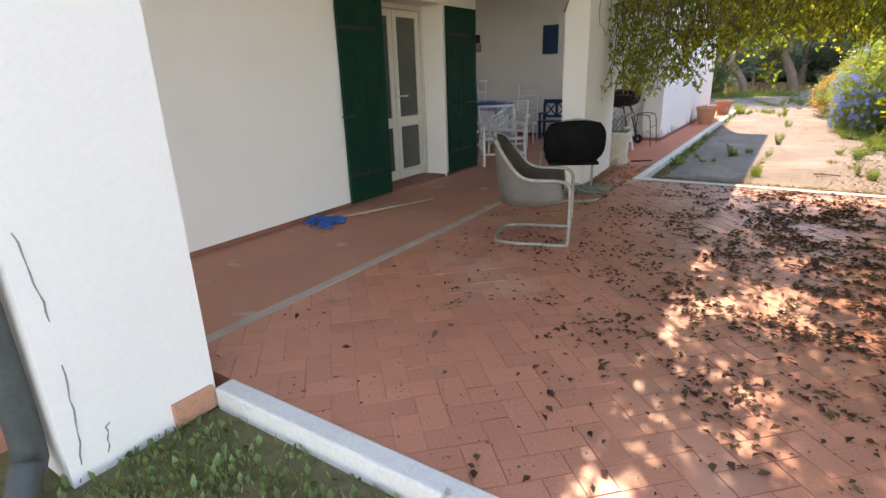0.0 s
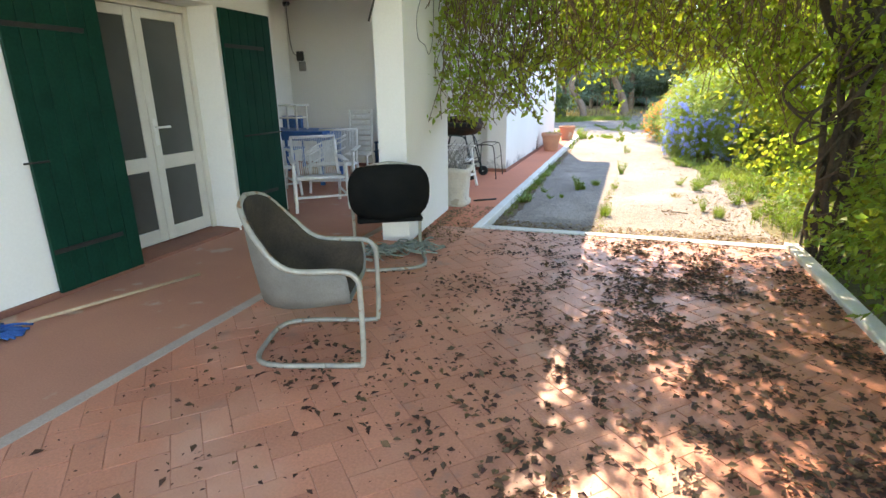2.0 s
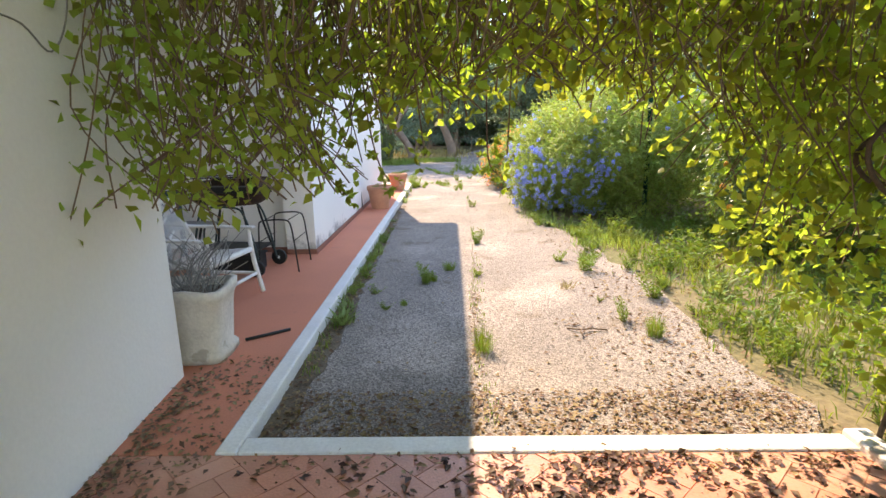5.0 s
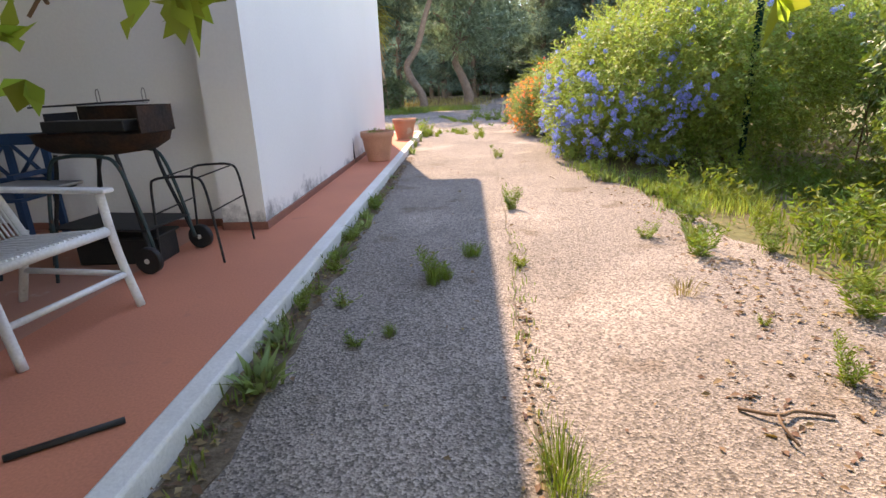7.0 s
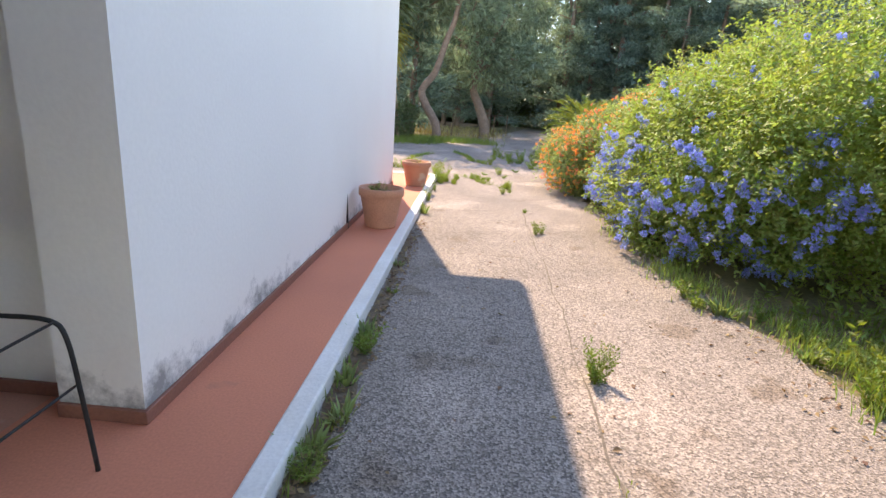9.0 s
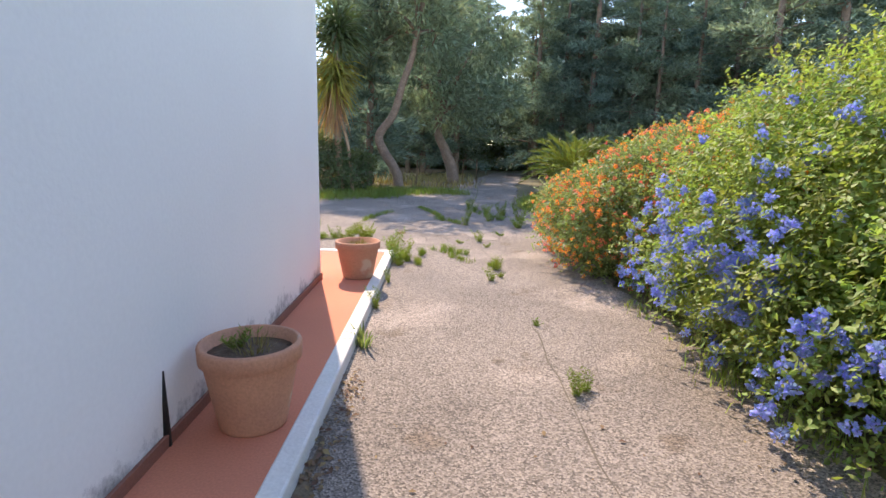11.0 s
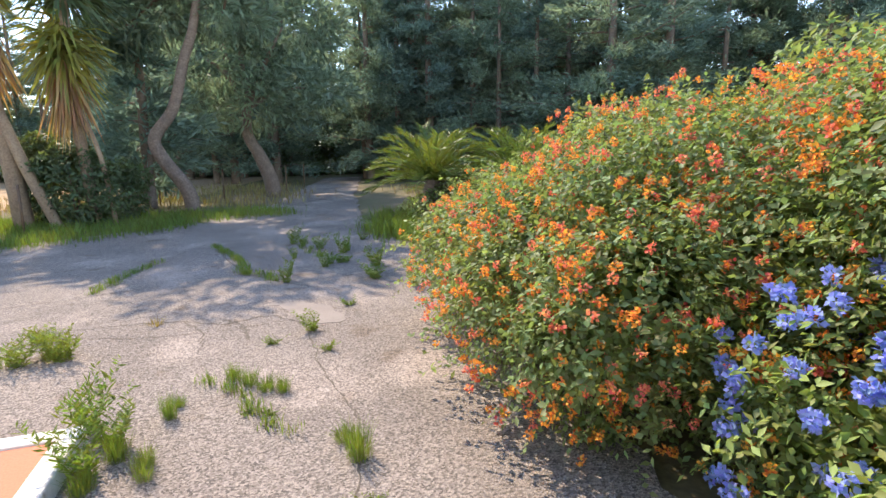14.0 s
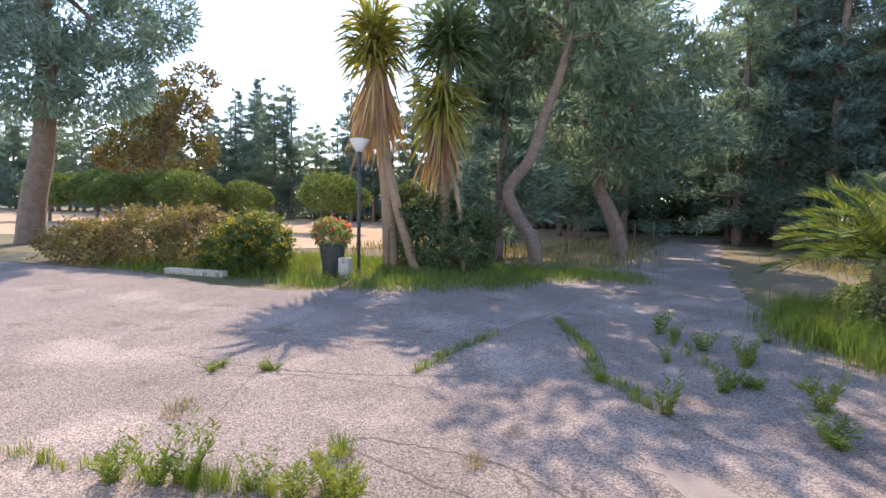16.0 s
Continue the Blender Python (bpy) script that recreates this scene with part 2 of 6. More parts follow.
def lathe(bm, prof, seg=28, cx=0.0, cy=0.0):
    rings = []
    for r, z in prof:
        rings.append([bm.verts.new((cx + r * math.cos(2 * math.pi * k / seg), cy + r * math.sin(2 * math.pi * k / seg), z)) for k in range(seg)])
    for r0, r1 in zip(rings, rings[1:]):
        for k in range(seg):
            f = bm.faces.new((r0[k], r0[(k + 1) % seg], r1[(k + 1) % seg], r1[k]))
            f.smooth = True
    bm.faces.new(rings[0][::-1])
    bm.faces.new(rings[-1])
    return bm


def smooth_path(pts, n=6):
    pts = [Vector(p) for p in pts]
    out = []
    for i in range(len(pts) - 1):
        p0, p1, p2, p3 = pts[max(i - 1, 0)], pts[i], pts[i + 1], pts[min(i + 2, len(pts) - 1)]
        for k in range(n):
            t = k / n
            out.append(0.5 * (2 * p1 + (p2 - p0) * t + (2 * p0 - 5 * p1 + 4 * p2 - p3) * t * t + (3 * p1 - p0 - 3 * p2 + p3) * t ** 3))
    out.append(pts[-1])
    return out


def to_mesh(name, bm, material):
    me = bpy.data.meshes.new(name)
    bm.normal_update()
    bm.to_mesh(me)
    bm.free()
    me.materials.append(material)
    return me


def part(name, bm, material, parent, label=""):
    ob = new(name, to_mesh(name, bm, material) if isinstance(bm, bmesh.types.BMesh) else bm)
    ob.parent = parent
    return tagged(ob, label)


def thing(name, label, category, m=None, group="", kind=""):
    ob = new(name)
    ob.empty_display_size = 0.1
    if m is not None:
        ob.matrix_basis = m
    return tagged(ob, label, category, group, kind)


def structure(name, bm, material, label, category):
    return tagged(new(name, to_mesh(name, bm, material)), label, category, kind="structure")


def B():
    return bmesh.new()


def raw_mesh(name, verts, tris, material):
    """A mesh from arrays of corners and triangles."""
    verts, tris = np.asarray(verts, np.float32), np.asarray(tris, np.int32)
    me = bpy.data.meshes.new(name)
    me.vertices.add(len(verts))
    me.vertices.foreach_set("co", verts.ravel())
    me.loops.add(tris.size)
    me.polygons.add(len(tris))
    me.loops.foreach_set("vertex_index", tris.ravel())
    me.polygons.foreach_set("loop_start", np.arange(0, tris.size, 3, dtype=np.int32))
    me.update(calc_edges=True)
    me.materials.append(material)
    return me


def unit(v):
    return v / np.maximum(np.linalg.norm(v, axis=1, keepdims=True), 1e-6)


def leaves(name, pts, ways, length, width, material, rng, fold=0.18, spread=0.7, face=None):
    """Folded, pointed leaves: pts are where they sit, ways the directions in which they tend to point."""
    n = len(pts)
    t = unit(unit(ways) + rng.normal(0, spread, (n, 3)))
    if face is None:
        s = unit(np.cross(t, rng.normal(0, 1, (n, 3))))
        u = np.cross(t, s)
    else:                                             # blades turned towards the light and outward
        u = unit(unit(face) + rng.normal(0, 0.42, (n, 3)))
        t = unit(np.cross(u, rng.normal(0, 1, (n, 3))) + t * 0.35)
        s = unit(np.cross(u, t))
    L = (length * rng.uniform(0.6, 1.25, n))[:, None]
    Wd = (width * rng.uniform(0.7, 1.2, n))[:, None]
    a = pts
    b = pts + t * L * 0.45 + s * Wd * 0.5 + u * Wd * fold
    c = pts + t * L
    d = pts + t * L * 0.45 - s * Wd * 0.5 + u * Wd * fold
    verts = np.stack([a, b, c, d], 1).reshape(-1, 3)
    i = np.arange(n)[:, None] * 4
    tris = np.concatenate([i + [0, 1, 2], i + [0, 2, 3]], 1).reshape(-1, 3)
    return raw_mesh(name, verts, tris, material)


def blobs(lumps, n, rng, depth=0.45, floor=-0.09):
    """Points in the outer shell of a heap of ellipsoids, with the way outward."""
    lumps = np.asarray(lumps, float)
    area = (lumps[:, 3] * lumps[:, 4] + lumps[:, 4] * lumps[:, 5] + lumps[:, 3] * lumps[:, 5])
    pick = rng.choice(len(lumps), int(n * 2.2), p=area / area.sum())
    d = unit(rng.normal(0, 1, (len(pick), 3)))
    rad = 1.05 - depth * rng.random(len(pick)) ** 1.6
    c, r = lumps[pick, :3], lumps[pick, 3:]
    p = c + d * r * rad[:, None]
    keep = p[:, 2] > floor
    for l in lumps:
        q = ((p - l[:3]) / l[3:])
        keep &= (q ** 2).sum(1) > (0.62) ** 2
    p, d = p[keep][:n], unit((d / r)[keep][:n])
    return p, d


def heap(big, small, rng, size=(0.25, 0.5)):
    """Adds small lumps on the outside of big ones, for an uneven outline."""
    out = [tuple(b) for b in big]
    w = np.array([b[3] * b[4] + b[4] * b[5] for b in big])
    for _ in range(small):
        b = big[rng.choice(len(big), p=w / w.sum())]
        d = unit(rng.normal(0, 1, (1, 3)))[0]
        d[2] = abs(d[2]) * 0.9 if rng.random() < 0.75 else d[2]
        s = rng.uniform(*size)
        out.append((b[0] + d[0] * b[3] * 0.92, b[1] + d[1] * b[4] * 0.92, max(b[2] + d[2] * b[5] * 0.92, s * 0.4), s, s, s * 0.85))
    return out


def join_tubes(name, paths, material, seg=5):
    bm = B()
    for pts, r in paths:
        tube(bm, pts, r, seg)
    return to_mesh(name, bm, material)


# the garden is laid out in its own units and set against the house corner
GARDEN = Matrix.Translation((-2.0, 11.16, 0)) @ pose(0, 0, 0, 0, 0, 1.0) @ Matrix.Diagonal((0.83, 0.83, 0.83, 1)) @ Matrix.Translation((2.0, -10.95, 0))


def standing():
    return {o.name for o in scene.collection.objects}


def to_garden(before):
    """Sets all top-level things made since `before` in the garden."""
    for o in list(scene.collection.objects):
        if o.name not in before and o.parent is None:
            o.matrix_basis = GARDEN @ o.matrix_basis


# ---- ground, driveway, terrace ----
before = standing()
bm = B()
bmesh.ops.create_grid(bm, x_segments=60, y_segments=60, size=400)
bmesh.ops.translate(bm, vec=(0, 0, -0.125), verts=bm.verts)
structure("ground", bm, M_GROUND, "bare brown earth with sparse grass to the horizon", "ground")


def sheet(name, outline, z, material, label, category, wobble=0.12, step=0.35, thick=0.012, seed=1):
    """A flat sheet with a slightly ragged rim."""
    r = random.Random(seed)
    pts = []
    for (x0, y0), (x1, y1) in zip(outline, outline[1:] + outline[:1]):
        n = max(1, int(math.hypot(x1 - x0, y1 - y0) / step))
        for k in range(n):
            t = k / n
            pts.append((x0 + (x1 - x0) * t + r.uniform(-wobble, wobble), y0 + (y1 - y0) * t + r.uniform(-wobble, wobble)))
    b = B()
    f = b.faces.new([b.verts.new((x, y, z)) for x, y in pts])
    if f.normal.z < 0:
        f.normal_flip()
    b.normal_update()
    ex = bmesh.ops.extrude_face_region(b, geom=[f])
    bmesh.ops.translate(b, vec=(0, 0, -thick), verts=[v for v in ex["geom"] if isinstance(v, bmesh.types.BMVert)])
    bmesh.ops.recalc_face_normals(b, faces=b.faces)
    return structure(name, b, material, label, category)


drive = sheet("road", [(-1.42, 6.3), (2.25, 6.3), (2.35, 9.0), (2.2, 11.0), (2.0, 13.0), (1.9, 19), (2.0, 22), (3.2, 24.5), (2.6, 27), (2.6, 31), (3.6, 38), (6.5, 52),
              (4.2, 52), (1.6, 41), (0.2, 35.0), (-2.0, 31.2), (-4.3, 29.8), (-5.9, 28.4), (-7.8, 28.5), (-10.5, 29.5), (-15, 29.5), (-24, 31), (-24, 20.55), (-1.42, 20.55)],
              -0.1, M_DRIVE, "worn pinkish grey gravel asphalt driveway with cracks", "driveway", 0.10)
sheet("concrete_patch", [(0.03, 23.34), (0.39, 23.2), (0.67, 22.95), (0.76, 22.59), (0.73, 22.28), (0.49, 22.39), (0.28, 22.72)], -0.096, M_PATCH, "smooth pale cement patch in the asphalt", "patch", 0.05, 0.10, 0.012, 6)
sheet("field", [(-60, 40.5), (-12, 35.5), (-2, 42), (1, 56), (-6, 60), (-70, 66)], -0.105, M_FIELD, "bare tan ploughed field behind the trees", "field", 0.4, 2.0, 0.01)

to_garden(before)

# porch and terrace slabs
bm = B()
box(bm, -6.6, -2.48, -3.0, 11.3, -0.3, 0.0)
structure("floor_porch", bm, M_PORCH, "smooth red painted cement porch floor", "floor")
bm = B()
box(bm, -2.40, 1.50, 1.31, 7.12, -0.3, -0.004)
structure("floor_bed", bm, M_JOINT, "sandy mortar bed between terrace pavers", "floor")
bm = B()
box(bm, -2.48, -1.49, 7.12, 19.07, -0.3, 0.0)
box(bm, -6.0, -2.48, 17.66, 19.07, -0.3, 0.0)
structure("floor_walkway", bm, M_SCREED, "red painted cement walkway along the house", "floor")
bm = B()
box(bm, -2.48, -2.40, 1.31, 7.12, -0.3, 0.003)
structure("trim_joint", bm, M_LINE, "pale cement strip across the red terrace", "trim")


def kerb(name, x0, x1, y0, y1, z1, label="white painted concrete kerb, chipped and dirty"):
    b = B()
    box(b, x0, x1, y0, y1, -0.28, z1, 0.012)
    return structure(name, b, M_KERB, label, "kerb")


kerb("kerb_near", -1.94, 1.50, 1.205, 1.31, 0.012)
kerb("kerb_side", 1.50, 1.62, 1.205, 7.25, 0.04)
kerb("kerb_end", -1.385, 1.50, 7.12, 7.25, 0.012)
kerb("kerb_walkway", -1.49, -1.385, 7.12, 19.07, 0.012)
kerb("kerb_far", -6.0, -1.385, 19.07, 19.19, 0.012)

sheet("soil_strip", [(-1.388, 7.3), (-1.27, 7.3), (-1.22, 8.6), (-1.25, 10.2), (-1.28, 12.0), (-1.32, 14.8), (-1.388, 14.8)], -0.077, M_DIRT, "brown soil gathered at the foot of the kerb", "soil", 0.03, 0.11, 0.012, 4)

# ---- house ----
HT = 3.12
TOP = 3.94


def wall(name, boxes, label="white plastered house wall with faint stains", material=M_WALL):
    b = B()
    for q in boxes:
        box(b, *q)
    return structure(name, b, material, label, "wall")


wall("wall_porch", [(-4.5, -3.89, -3.0, 5.03, -0.1, TOP), (-4.5, -3.89, 6.32, 7.2, -0.1, TOP), (-4.5, -3.89, 5.03, 6.32, 2.27, TOP)])
wall("wall_recess_side", [(-6.45, -4.5, 7.0, 7.2, -0.1, TOP)])
wall("wall_recess_back", [(-6.7, -6.45, 7.0, 11.52, -0.1, TOP)])
wall("wall_recess_end", [(-6.45, -2.35, 11.27, 11.52, -0.1, TOP)])
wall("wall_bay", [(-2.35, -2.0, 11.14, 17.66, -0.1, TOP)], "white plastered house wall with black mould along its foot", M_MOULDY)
wall("wall_far", [(-9.0, -2.35, 17.4, 17.66, -0.1, TOP)])
wall("wall_back", [(-9.25, -9.0, -3.0, 17.66, -0.1, TOP)])
wall("wall_start", [(-9.0, -4.5, -3.0, -2.75, -0.1, TOP)])
wall("wall_inner", [(-6.6, -6.4, -2.75, 7.0, -0.1, TOP)])
wall("pier_near", [(-2.57, -1.96, 0.575, 1.225, -0.3, TOP)], "white plastered porch pier with cracked lower edge")
pier = wall("pier_middle", [(-2.22, -1.93, 6.40, 7.93, -0.1, TOP)], "white plastered porch pier beside the vine")
for v in pier.data.vertices:
    if v.co.y > 7.5 and v.co.x > -2.1:
        v.co.x = -2.03
wall("beam", [(-2.28, -1.97, 1.225, 6.40, 2.95, TOP), (-2.28, -2.03, 7.93, 11.14, 2.95, TOP), (-2.28, -1.97, -3.0, 0.575, 2.95, TOP)], "white plastered beam over the porch openings")
bm = B()
box(bm, -6.45, -2.28, -2.75, 11.27, HT, HT + 0.12)
tagged(new("ceiling", to_mesh("ceiling", bm, M_CEIL)), "white painted porch ceiling", "ceiling", kind="structure")
bm = B()
box(bm, -9.5, -1.444, -3.3, 17.68, TOP, TOP + 0.2)
structure("roof", bm, M_CEIL, "flat white concrete roof slab with overhanging eave", "roof")

# ---- planting ----
LIGHTWARD = np.array([-0.1, 0.25, 0.75])


def shrub(name, label, category, lumps, n, length, width, material, seed, stems=14, depth=0.45, bark=None, sprigs=0, core=0):
    rng = np.random.default_rng(seed)
    ob = thing(name, label, category)
    p, d = blobs(lumps, n, rng, depth)
    part("foliage", leaves(name + "_foliage", p, d + np.array([0, 0, 0.25]), length, width, material, rng, face=d + LIGHTWARD), None, ob)
    paths = []
    if core:                                          # added oversized leaves deep inside, which keep sunlight from passing through
        inner = np.array(lumps[:core], float)
        k = rng.integers(0, core, core * 1300)
        e = unit(rng.normal(0, 1, (len(k), 3)))
        q = inner[k, :3] + e * inner[k, 3:] * rng.uniform(0.2, 0.72, (len(k), 1))
        q = q[q[:, 2] > 0.05]
        part("inner_foliage", leaves(name + "_inner", q, rng.normal(0, 1, q.shape), length * 2.4, width * 3.2, material, rng), None, ob)
    if sprigs:
        c, o = blobs(lumps, sprigs, rng, 0.05, 0.1)
        o = unit(o + rng.normal(0, .35, o.shape) + np.array([0, 0, .45]))
        m = 13
        L = rng.uniform(0.12, 0.42, (len(c), 1, 1))
        t = np.linspace(0, 1, m)[None, :, None]
        q = c[:, None] + o[:, None] * L * t - np.array([0, 0, 1]) * L * 0.25 * t ** 2
        part("foliage", leaves(name + "_sprigs", q.reshape(-1, 3), np.repeat(o, m, 0), length, width, material, rng, 0.18, 0.95, face=np.repeat(o, m, 0) * 0.5 + LIGHTWARD), None, ob)
    lo = [l for l in lumps[:8]]
    for k in range(stems):
        l = lo[rng.integers(len(lo))]
        x, y = l[0] + rng.uniform(-.3, .3) * l[3], l[1] + rng.uniform(-.3, .3) * l[4]
        tip = np.array(l[:3]) + unit(rng.normal(0, 1, (1, 3)))[0] * np.array(l[3:]) * 0.8
        tip[2] = max(tip[2], 0.25)
        paths.append((smooth_path([(x, y, -0.14), (x * .6 + tip[0] * .4, y * .6 + tip[1] * .4, tip[2] * 0.55), tuple(tip)], 4), 0.014))
    if paths:
        tagged(part("branchwork", join_tubes(name + "_stems", paths, bark or M_TWIG), None, ob), kind="stuff")
    return ob, rng


def petals(name, centres, radius, count, size, material, rng):
    """Clusters of small petals round each centre."""
    n = len(centres)
    d = unit(rng.normal(0, 1, (n * count, 3)))
    p = np.repeat(centres, count, 0) + d * radius * rng.uniform(0.5, 1.0, (n * count, 1))
    return leaves(name, p, unit(d * 0.5 + rng.normal(0, 0.6, d.shape)), size, size * 0.95, material, rng, 0.1, 0.4)


# plumbago
before = standing()
big = [(2.9, 15.4, 0.9, 1.3, 1.7, 1.0), (3.1, 16.6, 1.0, 1.45, 1.6, 1.3), (3.9, 14.6, 1.0, 1.4, 1.3, 1.25), (4.0, 15.6, 1.4, 1.6, 2.2, 1.6), (3.9, 17.2, 1.2, 1.2, 1.1, 1.4), (2.6, 17.35, 0.35, 0.75, 0.8, 0.7), (2.4, 18.15, 0.28, 0.65, 0.75, 0.5), (2.3, 16.4, 0.3, 0.6, 0.9, 0.55)]
rng = np.random.default_rng(5)
lumps = heap(big, 90, rng, (0.2, 0.55))
plumbago, rng = shrub("plumbago_bush", "large sunlit plumbago bush covered in pale blue flowers", "bush", lumps, 88000, 0.058, 0.028, M_PLUMB, 5, sprigs=4000, depth=0.55, core=8)
c, d = blobs(lumps, 9000, rng, 0.05, 0.0)
patch = np.array([noise.noise((x * 1.7, y * 1.7, z * 1.7)) for x, y, z in c])
low = (c[:, 2] < 1.6) & (c[:, 0] < 3.2) & (rng.random(len(c)) < np.where(c[:, 2] < 1.3, 0.42 + 1.9 * patch, 0.05 + 0.55 * patch))
hi = (c[:, 2] >= 1.6) & (rng.random(len(c)) < 0.03)
part("blossom", petals("plumbago_blossom", (c + d * 0.06)[low | hi], 0.036, 40, 0.030, M_BLUEFL, rng), None, plumbago, "pale blue flower clusters")

# lantana
big = [(2.45, 20.2, 0.45, 1.15, 1.3, 0.75), (2.7, 21.6, 0.5, 1.2, 1.2, 0.75), (3.5, 19.4, 0.9, 1.2, 1.1, 1.05), (3.9, 21.0, 1.0, 1.3, 1.6, 1.0), (3.4, 22.8, 0.6, 0.9, 0.9, 0.75), (3.0, 20.6, 0.8, 1.0, 1.1, 0.85), (2.7, 19.0, 0.3, 0.65, 0.75, 0.6), (3.5, 18.5, 0.95, 1.1, 0.95, 1.15), (4.4, 18.9, 1.5, 0.8, 0.8, 0.85)]
rng = np.random.default_rng(6)
lumps = heap(big, 90, rng, (0.2, 0.5))
lantana, rng = shrub("lantana_bush", "sprawling lantana bush dotted with orange flowers", "bush", lumps, 105000, 0.054, 0.032, M_LANT, 6, sprigs=4400, depth=0.55, core=9)
c, d = blobs(lumps, 15000, rng, 0.03, 0.05)
patch = np.array([noise.noise((x * 2.2, y * 2.2, z * 2.2)) for x, y, z in c])
c = (c + d * rng.uniform(0.03, 0.22, (len(c), 1)))[rng.random(len(c)) < 0.30 + 0.6 * patch]
red = rng.random(len(c)) < 0.4
part("blossom", petals("lantana_blossom", c[~red], 0.026, 24, 0.021, M_ORANGEFL, rng), None, lantana, "orange flower heads")
part("blossom", petals("lantana_blossom_red", c[red], 0.026, 24, 0.021, M_REDFL, rng), None, lantana, "orange-red flower heads")

# orange tree behind the verge
big = [(4.55, 10.7, 1.1, 0.95, 0.9, 1.1), (5.2, 9.9, 1.6, 1.1, 1.0, 1.3), (5.3, 11.5, 1.5, 1.1, 1.1, 1.3)]
rng = np.random.default_rng(7)
citrus, rng = shrub("orange_tree", "low orange tree with glossy leaves and ripe fruit", "tree", heap(big, 30, rng), 26000, 0.10, 0.045, M_CITRUS, 7, sprigs=300)
for k, (x, y, r) in enumerate(((6.4, 8.0, 1.3), (6.8, 10.5, 1.4), (6.6, 13.0, 1.5), (6.9, 15.5, 1.6), (6.6, 18.0, 1.5), (6.4, 20.6, 1.4))):
    shrub("hedge_bush", "dense dark green bush behind the verge", "bush", heap([(x, y, 1.1, r, r, 1.5), (x + .3, y + .6, 1.9, r * .7, r * .7, 1.0)], 16, np.random.default_rng(200 + k), (0.3, 0.6)), 9000, 0.12, 0.055, M_LANT, 200 + k, 6)


to_garden(before)

# vine over the end of the terrace
BRANCHES = [[(-1.12, 7.8, 2.3), (-1.09, 7.77, 1.7), (-1.05, 7.75, 1.32), (-1.0, 7.75, 1.21), (-0.92, 7.75, 1.13)],
            [(-0.85, 7.8, 2.2), (-0.8, 7.76, 1.6), (-0.75, 7.75, 1.32), (-0.69, 7.75, 1.2)],
            [(-0.58, 7.8, 2.3), (-0.54, 7.78, 1.7), (-0.5, 7.75, 1.33)],
            [(-0.2, 7.8, 2.3), (-0.18, 7.76, 1.7), (-0.17, 7.75, 1.32), (-0.12, 7.75, 1.23)],
            [(-0.02, 7.85, 2.3), (-0.05, 7.8, 1.7), (-0.07, 7.75, 1.33)],
            [(-1.9, 7.7, 2.2), (-1.86, 7.7, 1.95), (-1.78, 7.72, 1.75)]]
rng = np.random.default_rng(11)
vine = thing("climbing_vine", "dense climbing vine hanging from a pergola over the terrace", "vine")
big = [(-1.3, 7.5, 2.6, 0.65, 0.5, 0.55), (-0.4, 7.5, 2.55, 0.8, 0.55, 0.6), (0.6, 7.5, 2.5, 0.8, 0.55, 0.65), (1.5, 7.3, 2.3, 0.8, 0.7, 0.8), (2.3, 6.8, 2.3, 0.8, 1.0, 1.0),
       (0.8, 6.0, 2.85, 1.0, 0.9, 0.25), (1.9, 5.4, 2.6, 0.7, 1.0, 0.6), (2.3, 6.0, 1.3, 0.5, 0.9, 1.2), (2.2, 4.6, 1.2, 0.45, 0.9, 1.2), (2.0, 6.9, 0.3, 0.4, 0.5, 0.4), (2.4, 3.2, 1.3, 0.5, 1.0, 1.3), (-0.5, 6.0, 2.95, 0.9, 0.9, 0.2),
       (1.75, 7.5, 1.5, 0.4, 0.45, 0.5), (1.6, 7.6, 0.9, 0.3, 0.35, 0.45), (2.1, 7.3, 0.7, 0.5, 0.5, 0.7), (2.15, 5.6, 0.5, 0.42, 0.8, 0.6), (2.05, 6.4, 0.55, 0.35, 0.5, 0.6), (2.1, 4.4, 0.4, 0.35, 0.8, 0.5)]
# flat clumps above the view, added to dapple the terrace
big += [(0.9, 3.6, 2.95, 0.55, 0.8, 0.16), (1.7, 4.4, 2.85, 0.6, 0.8, 0.25), (0.5, 4.9, 3.0, 0.6, 0.7, 0.15), (1.9, 2.6, 2.7, 0.45, 0.8, 0.3), (0.3, 2.7, 3.0, 0.4, 0.5, 0.12), (1.3, 2.2, 3.0, 0.5, 0.5, 0.12)]
lumps = heap(big, 60, rng, (0.18, 0.4))
p, d = blobs(lumps, 22000, rng, 0.75)
hang, hangd, strands = [], [], []
for k in range(420):
    x = rng.uniform(-1.9, 2.2)
    y = rng.uniform(7.1, 8.35)
    z0 = 2.6
    low = 1.52 + 0.12 * math.sin((x + 0.6) * 2.3) + abs(rng.normal(0, 0.22)) - (0.25 if x < -1.0 else 0) - (0.2 if x < -1.5 else 0) - max(0, x - 0.7) * 0.9 * rng.random()
    low = max(low, 1.45) if -0.95 < x < 0.3 else low
    q = smooth_path([(x, y, z0), (x + rng.uniform(-.22, .22), y + rng.uniform(-.1, .1), z0 * .7 + low * .3), (x + rng.uniform(-.22, .22), y + rng.uniform(-.1, .1), z0 * .3 + low * .7), (x + rng.uniform(-.36, .36), y + rng.uniform(-.14, .14), low)], 5)
    strands.append((q, 0.004))
    m = int(rng.uniform(6, 30) * (z0 - low))
    for _ in range(m):
        t = rng.random() ** 0.8
        v = q[min(int(t * (len(q) - 1)), len(q) - 1)]
        hang.append((v.x + rng.normal(0, .055), v.y + rng.normal(0, .05), v.z + rng.normal(0, .045)))
        hangd.append((rng.normal(0, .6), rng.normal(0, .6), -0.6))
